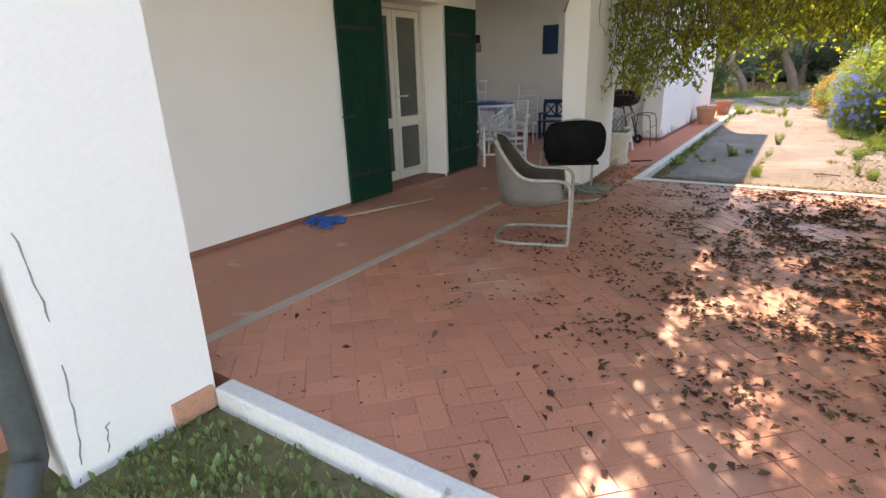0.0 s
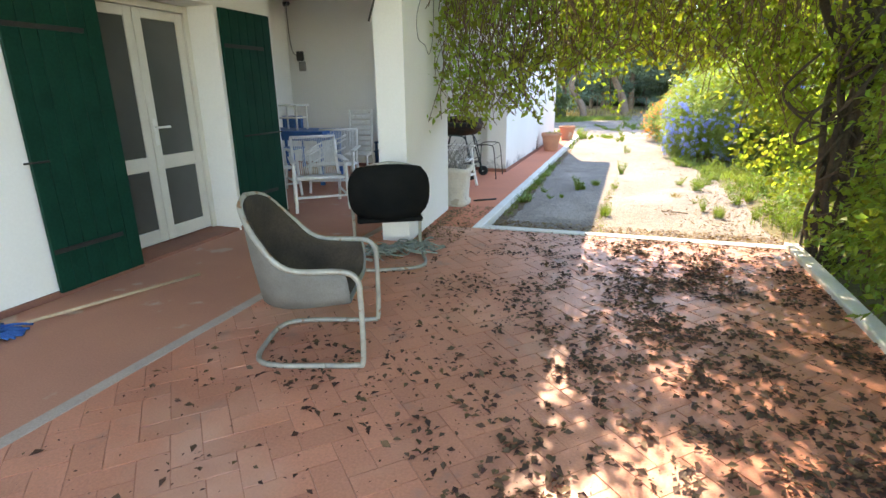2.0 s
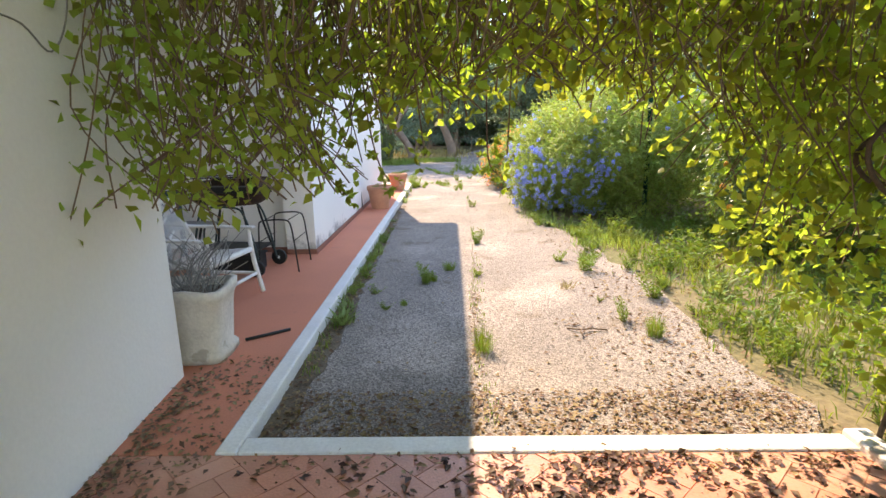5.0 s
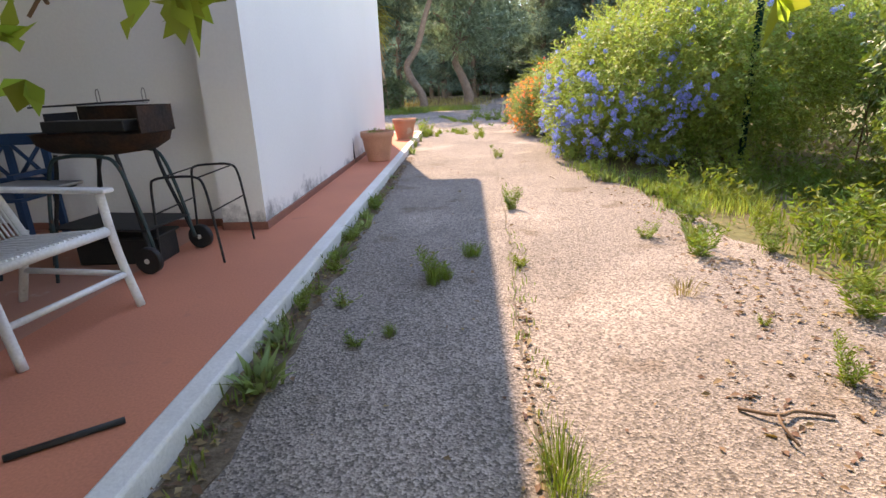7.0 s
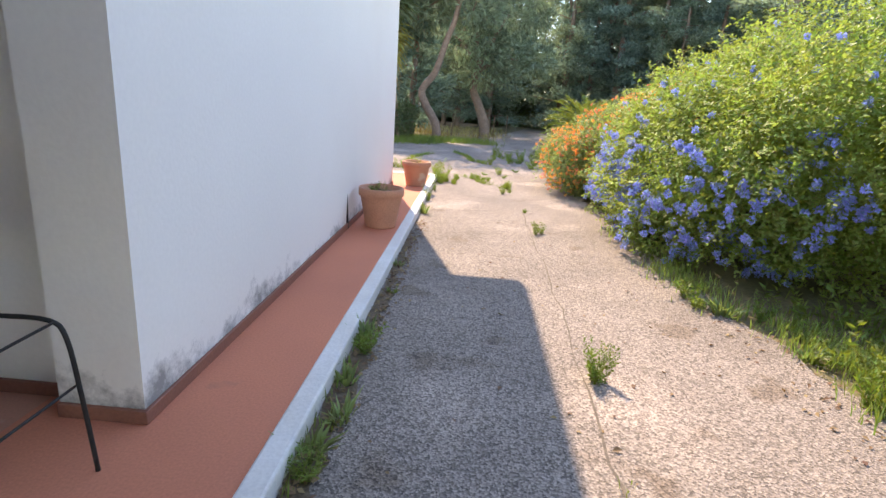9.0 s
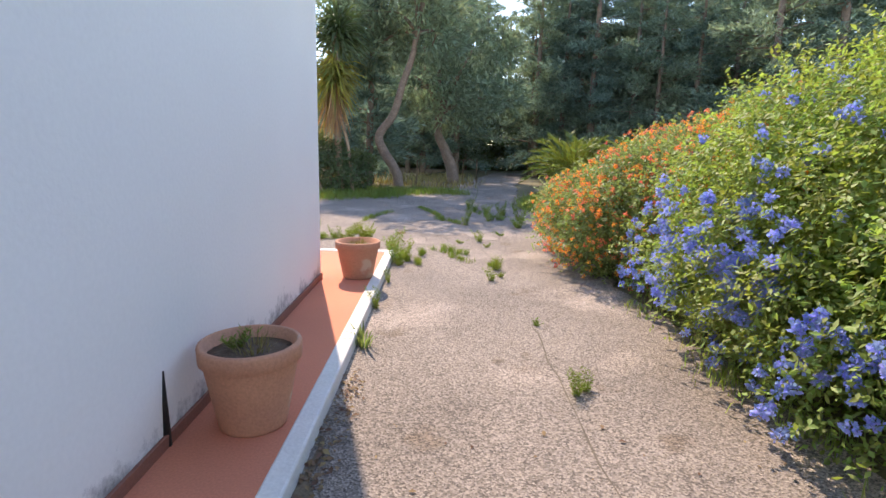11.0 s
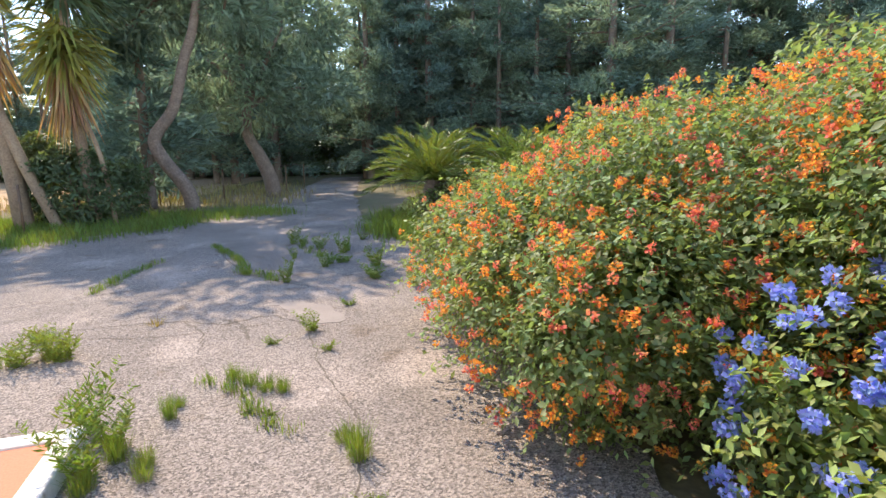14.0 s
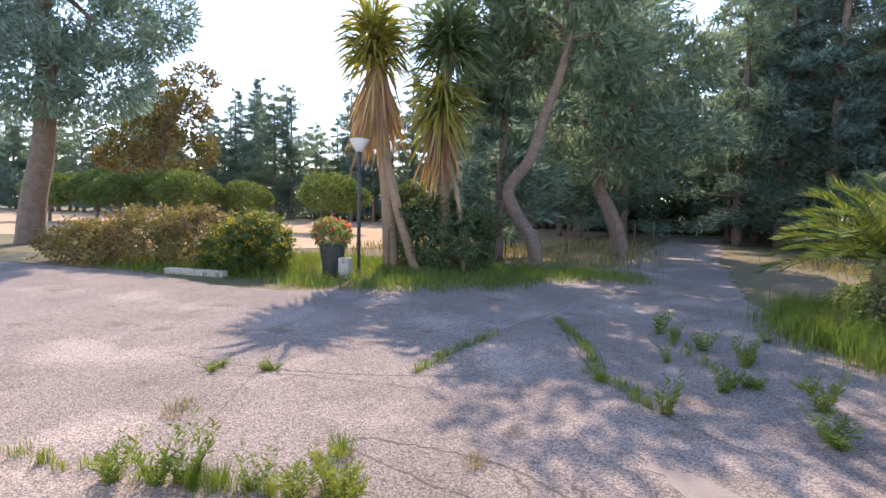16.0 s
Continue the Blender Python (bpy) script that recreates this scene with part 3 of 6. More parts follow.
for k in range(110):                                  # outermost fringe
    x, y = rng.uniform(-1.2, 2.3), rng.uniform(7.95, 8.5)
    low = rng.uniform(1.5, 1.85) - max(0, x - 0.9) * 0.4 * rng.random()
    q = smooth_path([(x, y, 2.7), (x + rng.uniform(-.1, .1), y, (2.7 + low) / 2), (x + rng.uniform(-.2, .2), y + rng.uniform(-.1, .1), low)], 6)
    strands.append((q, 0.004))
    for _ in range(int(rng.uniform(10, 30) * (2.7 - low))):
        v = q[rng.integers(len(q))]
        hang.append((v.x + rng.normal(0, .05), v.y + rng.normal(0, .05), v.z + rng.normal(0, .04)))
        hangd.append((rng.normal(0, .6), rng.normal(0, .6), -0.6))
# unseen overhead leaf layer, added with gaps to break up sun on the floor
roof = np.stack([rng.uniform(-1.8, 2.6, 66000), rng.uniform(2.6, 8.0, 66000), rng.uniform(2.85, 3.1, 66000)], 1)
gap = np.array([noise.noise((x * 2.6, y * 2.6, 5.0)) + 0.6 * noise.noise((x * 8.0, y * 8.0, 9.0)) for x, y, z in roof])
roof = roof[gap > np.where(roof[:, 1] < 6.2, -0.26, 0.02)]
p = np.concatenate([p, np.array(hang), roof])
d = np.concatenate([d, np.array(hangd), rng.normal(0, 1, (len(roof), 3)) * np.array([1, 1, .4])])
part("foliage", leaves("vine_foliage", p, d, 0.075, 0.05, M_VINE, rng), None, vine)
# low branches with broad leaves in fives
tips, ways = [], []
for pts in BRANCHES:
    q = smooth_path(pts, 5)
    strands.append((q, 0.004))
    for v in q[2::2] + [q[-1]]:
        for k in range(2):
            c = np.array(v) + rng.normal(0, .035, 3)
            a0 = rng.uniform(0, 6.28)
            for j in range(5):
                a = a0 + (j - 2) * 0.6
                tips.append(c)
                ways.append((math.cos(a), rng.uniform(-.3, .3), math.sin(a) * .8 - 0.35))
part("foliage", leaves("vine_low_foliage", np.array(tips), np.array(ways), 0.044, 0.027, M_VINE, rng, 0.15, 0.12), None, vine)
for k in range(330):
    x, y = rng.uniform(-1.9, 2.3), rng.uniform(6.9, 8.0)
    z1 = rng.uniform(1.7, 2.4)
    a = rng.uniform(-.45, .45)
    strands.append((smooth_path([(x, y, 2.9), (x + a * .5, y + rng.uniform(-.1, .1), (2.9 + z1) / 2), (x + a, y + rng.uniform(-.2, .2), z1)], 5), 0.0045))
part("hanging_growth", join_tubes("vine_strands", strands, M_TWIG, 4), None, vine, "thin dark hanging stems")
trunks = []
for k in range(17):
    a, r0 = rng.uniform(0, 6.28), rng.uniform(0.03, 0.2)
    x, y = 1.78 + r0 * math.cos(a), 7.08 + r0 * math.sin(a)
    wob = [(rng.uniform(-.16, .16), rng.uniform(-.16, .16)) for _ in range(4)]
    trunks.append((smooth_path([(x, y, -0.15), (x + wob[0][0], y + wob[0][1], 0.35), (1.78 + wob[1][0], 7.08 + wob[1][1], 0.85), (1.76 + wob[2][0], 7.1 + wob[2][1], 1.4),
                                (1.75 + wob[3][0] * 1.8, 7.1 + wob[3][1], 2.05), (x + rng.uniform(-1.1, .7), y + rng.uniform(-.5, .5), 2.8)], 6), rng.uniform(0.012, 0.042)))
for k in range(16):                                   # loose runners that loop out of the stems
    x, y, z = 1.72 + rng.uniform(-.15, .15), 7.0 + rng.uniform(-.15, .15), rng.uniform(0.3, 1.7)
    a, L = rng.uniform(2.2, 5.2), rng.uniform(0.25, 0.6)
    trunks.append((smooth_path([(x, y, z), (x + L * .6 * math.cos(a), y + L * .6 * math.sin(a), z - 0.22 * L), (x + L * math.cos(a + .5), y + L * math.sin(a + .5), z + 0.25 * L), (x + L * .7 * math.cos(a + 1), y + L * .7 * math.sin(a + 1), z + 0.8 * L)], 5), rng.uniform(0.006, 0.014)))
part("trunk", join_tubes("vine_trunk", trunks, M_VINEBARK, 8), None, vine, "twisted bare woody stems")


# leafy growth that spills over the terrace kerb
KERBLEAF = [(1.92, 6.3, 0.35, 0.34, 0.5, 0.5), (1.95, 5.6, 0.5, 0.36, 0.5, 0.62), (1.98, 4.9, 0.7, 0.36, 0.6, 0.8), (2.05, 4.1, 0.9, 0.4, 0.7, 0.95), (2.1, 3.2, 1.0, 0.42, 0.7, 1.05), (2.05, 5.3, 1.5, 0.36, 0.8, 0.6), (2.0, 6.7, 1.5, 0.3, 0.4, 0.6)]
shrub("kerbside_bush", "bright green leafy bush spilling over the terrace kerb", "bush", heap(KERBLEAF, 46, np.random.default_rng(15), (0.12, 0.26)), 17000, 0.072, 0.042, M_KERBLEAF, 15, stems=22, depth=0.6, sprigs=420)

# ---- weeds and grass ----
def tuft_mesh(name, n, h, r, width, material, seed, lean=0.5):
    rng = np.random.default_rng(seed)
    a = rng.uniform(0, 2 * np.pi, n)
    rad = r * np.sqrt(rng.random(n)) * 0.5
    base = np.stack([np.cos(a) * rad, np.sin(a) * rad, np.full(n, -0.02)], 1)
    hh = h * rng.uniform(0.4, 1.1, n)
    out = np.stack([np.cos(a), np.sin(a), np.zeros(n)], 1) * (rng.uniform(0.1, 1, n) * lean * hh)[:, None] + rng.normal(0, 0.06, (n, 3)) * hh[:, None]
    mid = base + out * 0.35 + np.array([0, 0, 1]) * (hh * 0.6)[:, None]
    tip = base + out * 1.1 + np.array([0, 0, 1]) * hh[:, None]
    s = unit(np.cross(out + 1e-4, np.array([0, 0, 1.0]) + rng.normal(0, .3, (n, 3)))) * (width * rng.uniform(0.6, 1.2, n))[:, None] / 2
    verts = np.stack([base - s * 0.6, base + s * 0.6, mid + s, mid - s, tip], 1).reshape(-1, 3)
    i = np.arange(n)[:, None] * 5
    tris = np.concatenate([i + [0, 1, 2], i + [0, 2, 3], i + [3, 2, 4]], 1).reshape(-1, 3)
    return raw_mesh(name, verts, tris, material)


def leafy_mesh(name, stems, h, lean, per, leaf, material, seed):
    """Upright stems set with many small leaves."""
    rng = np.random.default_rng(seed)
    P, W = [], []
    for k in range(stems):
        a, L = rng.uniform(0, 2 * np.pi), h * rng.uniform(0.45, 1.1)
        out = np.array([math.cos(a), math.sin(a), 0]) * lean * rng.uniform(0.2, 1.0) * L
        base = np.array([math.cos(a) * 0.03, math.sin(a) * 0.03, -0.01])
        for j in range(per):
            t = (j + rng.random()) / per
            P.append(base + out * t ** 1.3 + np.array([0, 0, L * t]))
            b = rng.uniform(0, 2 * np.pi)
            W.append((math.cos(b), math.sin(b), 0.75))
    return leaves(name, np.array(P), np.array(W), leaf, leaf * 0.22, material, rng, 0.15, 0.25)


TUFTS = [leafy_mesh("weed_a", 11, 0.30, 0.55, 40, 0.046, M_GRASS, 21), leafy_mesh("weed_b", 13, 0.13, 1.6, 20, 0.05, M_GRASS, 22),
         tuft_mesh("weed_c", 46, 0.18, 0.14, 0.026, M_LANT, 23, 0.9), tuft_mesh("weed_d", 260, 0.30, 0.22, 0.005, M_GRASS, 24, 0.45), tuft_mesh("weed_e", 80, 0.12, 0.2, 0.006, M_DRYGRASS, 25, 1.0)]


def weed(kind, x, y, s=1.0, z=-0.1, rz=None):
    ob = new("weed", TUFTS[kind])
    s *= 0.74 if y > 17 else 0.86
    ob.matrix_basis = pose(x, y, z, 0, 0, rz if rz is not None else (x * 977 + y * 613) % 360) @ Matrix.Diagonal((s * (1.0 + 0.35 * math.sin(x * 31)), s, s * (0.9 + 0.25 * math.sin(y * 17)), 1))
    words = ("tall narrow green weed in a driveway crack", "low spreading green weed in the driveway", "broad-leaved green weed at the kerb", "tall grassy weed clump in the driveway", "dry straw-coloured weed on the driveway")
    return tagged(ob, words[kind], "weed", "weeds in the driveway")


def sward(name, pts, h, width, material, seed, label, category="grass", blades=26, r=0.2):
    """Many grass blades as one mass."""
    rng = np.random.default_rng(seed)
    pts = np.asarray(pts)
    n = len(pts) * blades
    base = np.repeat(pts, blades, 0) + np.concatenate([rng.normal(0, r, (n, 2)), np.zeros((n, 1))], 1)
    hh = h * rng.uniform(0.3, 1.2, n)
    a = rng.uniform(0, 2 * np.pi, n)
    out = np.stack([np.cos(a), np.sin(a), np.zeros(n)], 1) * (hh * rng.uniform(0.1, 0.7, n))[:, None]
    mid = base + out * 0.35 + np.array([0, 0, 1]) * (hh * 0.6)[:, None]
    tip = base + out + np.array([0, 0, 1]) * hh[:, None]
    s = np.stack([-np.sin(a), np.cos(a), np.zeros(n)], 1) * (width * rng.uniform(0.6, 1.3, n))[:, None] / 2
    verts = np.stack([base - s * 0.6, base + s * 0.6, mid + s, mid - s, tip], 1).reshape(-1, 3)
    i = np.arange(n)[:, None] * 5
    tris = np.concatenate([i + [0, 1, 2], i + [0, 2, 3], i + [3, 2, 4]], 1).reshape(-1, 3)
    return tagged(new(name, raw_mesh(name, verts, tris, material)), label, category, kind="stuff")


before = standing()
for k, x, y, s in [(0, -0.36, 9.75, 1.0), (3, 0.17, 7.67, 1.2), (2, -1.16, 8.35, 1.3), (2, -1.18, 8.75, 1.0), (1, -1.2, 9.5, 0.9), (2, -1.2, 10.3, 1.1), (2, -1.2, 10.9, 1.0), (1, -0.95, 9.3, 0.7),
                   (0, 0.4, 11.9, 0.9), (0, 0.53, 15.9, 0.8), (1, 1.72, 13.45, 1.1), (0, 1.6, 8.3, 1.0), (3, 1.75, 7.9, 0.8), (2, -1.17, 12.2, 1.0), (0, 0.3, 19.2, 1.0), (1, 0.54, 17.4, 0.7),
                   (0, -1.1, 17.9, 1.1), (2, -1.1, 16.8, 1.2), (3, -2.0, 22.8, 1.0), (1, -4.06, 24.0, 1.1), (1, -3.55, 24.2, 0.9), (4, -3.6, 23.0, 1.1), (0, 0.72, 27.0, 1.2), (0, 1.42, 26.2, 1.2),
                   (0, 1.45, 24.2, 1.0), (3, 2.4, 9.3, 0.6), (4, 1.3, 9.4, 1.0), (1, 1.55, 8.9, 0.5), (1, -1.1, 9.9, 0.6), (2, -1.17, 11.6, 0.7), (1, -1.1, 13.2, 0.7), (2, -1.15, 14.0, 0.6),
                   (0, -1.05, 19.0, 0.9), (1, 0.9, 22.9, 1.0), (0, 1.0, 25.2, 1.0), (0, 0.5, 25.9, 0.9), (1, 1.7, 25.4, 1.2), (0, 1.9, 27.3, 1.1)]:
    weed(k, x, y, s)
to_garden(before)
# along the foot of the walkway kerb and in the shaded drive
for k, x, y, s in [(1, -1.29, 10.38, 0.9), (0, -1.32, 11.0, 0.8), (2, -1.27, 11.4, 0.95), (0, -1.3, 12.05, 1.0), (0, -1.31, 9.75, 0.6), (0, -1.32, 9.45, 0.5), (3, -0.63, 10.11, 0.55), (3, -0.56, 10.2, 0.4), (3, -0.39, 10.63, 0.6),
                   (0, -0.01, 11.94, 0.8), (1, -0.08, 10.39, 0.7), (0, 0.1, 15.37, 0.7), (1, -1.28, 9.1, 0.8), (1, -0.95, 9.35, 0.45), (3, -0.8, 9.45, 0.3)]:
    weed(k, x, y, s, -0.083)
# ragged weeds along the edge of the verge
for n, (x, y) in enumerate([(1.05, 13.5), (1.2, 13.15), (1.45, 13.1), (1.6, 12.8), (1.42, 12.5), (1.55, 12.2), (1.4, 11.9), (1.5, 11.65), (1.36, 11.4), (1.3, 11.1), (1.18, 10.8), (1.1, 10.55), (0.89, 10.96), (1.75, 12.4), (1.9, 12.0),
                            (2.1, 12.6), (2.3, 12.2), (2.0, 11.5), (2.5, 12.7), (2.8, 12.4), (1.8, 11.1), (2.3, 11.3), (2.6, 11.8), (1.6, 10.6), (2.0, 10.5), (1.75, 10.0), (1.5, 9.6), (1.7, 9.2), (2.1, 9.7), (1.55, 8.7), (1.75, 8.2), (2.05, 8.8)]):
    weed((0, 2, 0, 1, 2, 0)[n % 6], x, y, (1.0, 1.25, 0.8, 1.3, 0.95)[n % 5], -0.09)
# round the corner of the walkway and out on the forecourt
for k, x, y, s in [(0, -1.31, 18.85, 1.7), (0, -1.26, 19.1, 1.9), (3, -1.28, 18.72, 0.75), (3, -1.2, 18.95, 0.6), (0, -1.42, 19.3, 1.5), (3, -1.05, 18.75, 0.75), (3, -1.06, 18.86, 0.5), (3, -1.03, 19.32, 0.6), (3, -1.0, 19.45, 0.4),
                   (3, -0.72, 19.72, 0.5), (3, -0.62, 19.6, 0.6), (3, -0.52, 19.5, 0.65), (3, -0.42, 19.44, 0.6), (1, -0.62, 19.2, 0.6), (1, -0.5, 19.16, 0.5), (3, -0.1, 18.57, 0.75), (3, -0.14, 18.75, 0.55), (1, -0.1, 18.2, 0.6),
                   (1, -0.09, 20.02, 0.7), (0, -0.16, 20.5, 0.9), (1, -0.47, 20.3, 0.8), (4, -1.41, 21.14, 0.8), (3, -1.96, 20.57, 0.95), (0, -1.9, 20.5, 1.5), (0, -2.0, 20.66, 1.4), (0, -2.17, 20.5, 1.3), (3, -2.3, 20.5, 0.55),
                   (0, -2.42, 20.53, 1.1), (3, -2.6, 20.5, 0.6), (0, -2.78, 20.47, 1.4), (3, -2.7, 20.44, 0.7), (0, -2.9, 20.4, 1.1), (0, -3.15, 20.35, 1.2), (1, -3.93, 22.09, 1.2), (1, -3.44, 22.17, 1.1), (4, -3.53, 21.29, 1.0),
                   (0, -0.3, 22.26, 1.2), (3, -0.74, 22.84, 0.6), (0, 0.67, 22.06, 1.4), (0, 1.01, 21.59, 1.4), (0, 0.54, 23.71, 1.5), (0, 0.2, 22.9, 1.2), (1, 0.45, 23.1, 1.4), (0, 0.8, 22.7, 1.5), (0, -0.1, 24.8, 1.4), (0, 0.25, 24.2, 1.2)]:
    weed(k, x, y, s, -0.083)

# ---- far planting ----
before = standing()
def conifer(name, label, h, r, seed, n=15000, material=M_NEEDLE, leaf=0.34, bare=0.06, lean=0.0, whorls=64):
    """An upright trunk with whorled limbs that carry sprays of needles."""
    rng = np.random.default_rng(seed)
    ob = thing(name, label, "tree")
    pts, ways, limbs = [], [], []
    for k in range(whorls):
        z = h * (bare + (1 - bare) * (k + rng.random()) / whorls)
        f = 1 - (z / h - bare) / (1 - bare)
        L = r * (0.12 + 0.98 * f ** 0.7) * rng.uniform(0.55, 1.2)
        a = rng.uniform(0, 2 * np.pi)
        dx, dy = math.cos(a), math.sin(a)
        tipz = z + L * rng.uniform(-0.3, 0.3)
        limbs.append(([(0, 0, z), (dx * L * .5, dy * L * .5, z + L * 0.06), (dx * L, dy * L, tipz)], [0.05 * f + 0.015, 0.03, 0.01]))
        c = int(n / whorls * (0.35 + 1.3 * f))
        t = rng.uniform(0.1, 1.05, c) ** 0.75
        p = np.stack([dx * L * t, dy * L * t, z + (tipz - z) * t], 1) + rng.normal(0, 1, (c, 3)) * np.array([.2, .2, .11]) * (0.4 + L * 0.33)
        pts.append(p)
        ways.append(np.tile((dx, dy, 0.2), (c, 1)))
    p, d = np.concatenate(pts), np.concatenate(ways)
    part("crown", leaves(name + "_crown", p, d, leaf, leaf * 0.2, material, rng, 0.15, 0.65), None, ob)
    bm = B()
    tube(bm, smooth_path([(0, 0, -0.2), (lean * .3, 0.05, h * .3), (lean, 0, h * .65), (lean * .8, 0, h * .96)], 4), [0.017 * h * (1 - 0.07 * k) + 0.02 for k in range(13)], 8)
    for q, rr in limbs[::2]:
        tube(bm, q, rr, 4)
    part("trunk", bm, M_BARK, ob)
    return ob


def lumpy_tree(name, label, x, y, h, crown, trunk_pts, radius, n, leaf, material, seed, small=26, size=(0.5, 1.0), group=""):
    """A tree with a bent trunk, limbs and a crown heaped from leafy clumps."""
    rng = np.random.default_rng(seed)
    ob = thing(name, label, "tree", pose(x, y, -0.12), group)
    p, d = blobs(heap(crown, small, rng, size), n, rng, 0.7, 0.2)
    part("crown", leaves(name + "_crown", p, d + np.array([0, 0, .2]), leaf, leaf * (0.24 if "pine" in name else 0.45), material, rng, 0.15, 0.7), None, ob)
    bm = B()
    path = smooth_path(trunk_pts, 5)
    tube(bm, path, [radius * (1 - 0.55 * k / len(path)) for k in range(len(path))], 10)
    top = Vector(trunk_pts[-1])
    for c in crown[:6]:
        mid = (top + Vector(c[:3])) / 2 + Vector((rng.uniform(-.3, .3), rng.uniform(-.3, .3), -0.2))
        tube(bm, smooth_path([tuple(path[-4]), tuple(mid), c[:3]], 4), [radius * 0.4 * (1 - 0.09 * k) for k in range(9)], 6)
    part("trunk", bm, M_BARK, ob)
    return ob


rf = random.Random(3)
kinds = [conifer("cypress_tree", "tall dark green conifer in the wood", 13.0, 2.7, 31), conifer("pine_tree", "broad dark green pine in the wood", 12.0, 3.8, 32, material=M_NEEDLE_B, bare=0.12),
         conifer("cypress_tree", "slender dark conifer in the wood", 15.0, 2.4, 33), conifer("pine_tree", "ragged tall pine in the wood", 14.0, 3.8, 34, material=M_NEEDLE_B, bare=0.16)]
spots = []
for k in range(44):                                   # behind the dry field
    spots.append((-78 + 1.85 * k + rf.uniform(-1, 1), 66 + rf.uniform(-3, 3) - k * 0.15, 0.6 + rf.random() * 0.25))
for k in range(30):
    spots.append((-74 + 2.5 * k + rf.uniform(-1, 1), 70 + rf.uniform(-2, 2) - k * 0.15, 0.72 + rf.random() * 0.2))
for k in range(24):                                   # wood beyond the drive
    spots.append((-8 + 2.2 * k + rf.uniform(-1, 1), 57 - k * 0.9 + rf.uniform(-3, 3), 0.95 + rf.random() * 0.3))
for k in range(18):
    spots.append((9 + 1.9 * k + rf.uniform(-1, 1), 44 - k * 1.0 + rf.uniform(-2, 2), 0.85 + rf.random() * 0.25))
for k in range(7):
    spots.append((-4.0 + 1.7 * k + rf.uniform(-.6, .6), 48 + rf.uniform(-2, 2), 0.75 + rf.random() * 0.25))
for k in range(20):                                   # rows behind, which close the wood
    spots.append((-9 + 1.7 * k + rf.uniform(-.8, .8), 66 - k * 0.5 + rf.uniform(-1.5, 1.5), 1.05 + rf.random() * 0.25))
for k in range(16):
    spots.append((13 + 2.1 * k + rf.uniform(-.8, .8), 49 - k * 0.9 + rf.uniform(-1.5, 1.5), 0.95 + rf.random() * 0.25))
used = set()
for j, (x, y, s) in enumerate(spots):
    if 1.2 < x < 6.2 and 40 < y < 52:
        x += 5.5
    i = (j * 7 + j // 4) % 4
    if i in used:
        copy_thing(kinds[i], pose(x, y, -0.12, 0, 0, rf.uniform(0, 360))).scale = (s, s, s)
    else:
        used.add(i)
        kinds[i].matrix_basis = pose(x, y, -0.12, 0, 0, 40 * i)
        kinds[i].scale = (s, s, s)

# undergrowth that closes the wood
rng = np.random.default_rng(40)
big = [(-50 + 4.2 * k, 70 - k * 0.5, 1.5, 3.4, 2.5, rng.uniform(2.2, 3.8)) for k in range(13)] + [(-4 + 3.5 * k, 62 - k * 1.1, 2.0, 3.2, 2.5, rng.uniform(3, 5)) for k in range(17)] + [(1.0 + 2.2 * k, 58.5 - k * 0.4, 1.5, 2.0, 1.8, rng.uniform(2.2, 3.2)) for k in range(6)]
p, d = blobs(heap(big, 60, rng, (0.8, 1.6)), 52000, rng, 0.4, 0.0)
tagged(new("undergrowth", leaves("undergrowth", p, d, 0.5, 0.25, M_DARKLEAF, rng)), "dark green undergrowth along the wood", "undergrowth", kind="stuff")

# single trees round the forecourt
lumpy_tree("pine_tree", "big dark pine with a bare leaning trunk by the forecourt", -20.2, 34.0, 14,
           [(1.6, 0, 5.6, 3.0, 2.8, 1.2), (-2.2, 0, 6.2, 3.4, 3, 1.6), (3.4, 0, 7.6, 2.6, 2.6, 1.2), (0.6, 0, 8.6, 3.6, 3, 1.7), (-2.0, 0, 10.5, 3.2, 3, 1.6), (2.6, 0, 10.4, 2.6, 2.6, 1.4), (0.6, 0, 12.4, 2.8, 2.6, 1.5)],
           [(0, 0, -0.1), (0.3, 0, 1.6), (0.9, 0, 3.6), (1.2, 0, 6.5), (1.0, 0, 10)], 0.48, 42000, 0.34, M_NEEDLE, 51, 60, (0.7, 1.4))
t = conifer("cypress_tree", "dark ivy-clad cypress behind the yuccas", 10.0, 1.8, 52, 9000, M_NEEDLE, 0.45, 0.03, 0.2, 80)
t.matrix_basis = pose(-3.3, 36.4, -0.12)
lumpy_tree("pine_tree", "pine with a bent pale trunk and open crown", -1.85, 34.0, 10,
           [(0.6, 0.6, 6.9, 1.6, 1.6, 0.9), (-1.6, 0.8, 7.0, 1.7, 1.7, 0.9), (-0.2, 0.4, 8.2, 1.9, 1.8, 0.9), (1.3, 0.9, 5.8, 1.1, 1.1, 0.6), (-1.2, 1.5, 5.6, 1.3, 1.3, 0.7)],
           [(0.05, 0, -0.1), (-0.05, 0, 0.7), (-0.6, 0, 1.6), (-0.75, 0, 2.2), (-0.2, 0, 3.0), (0.2, 0, 4.3), (0.55, 0, 5.3), (0.9, 0.1, 7.2)], 0.22, 7500, 0.4, M_NEEDLE_B, 53, 40, (0.5, 1.0))
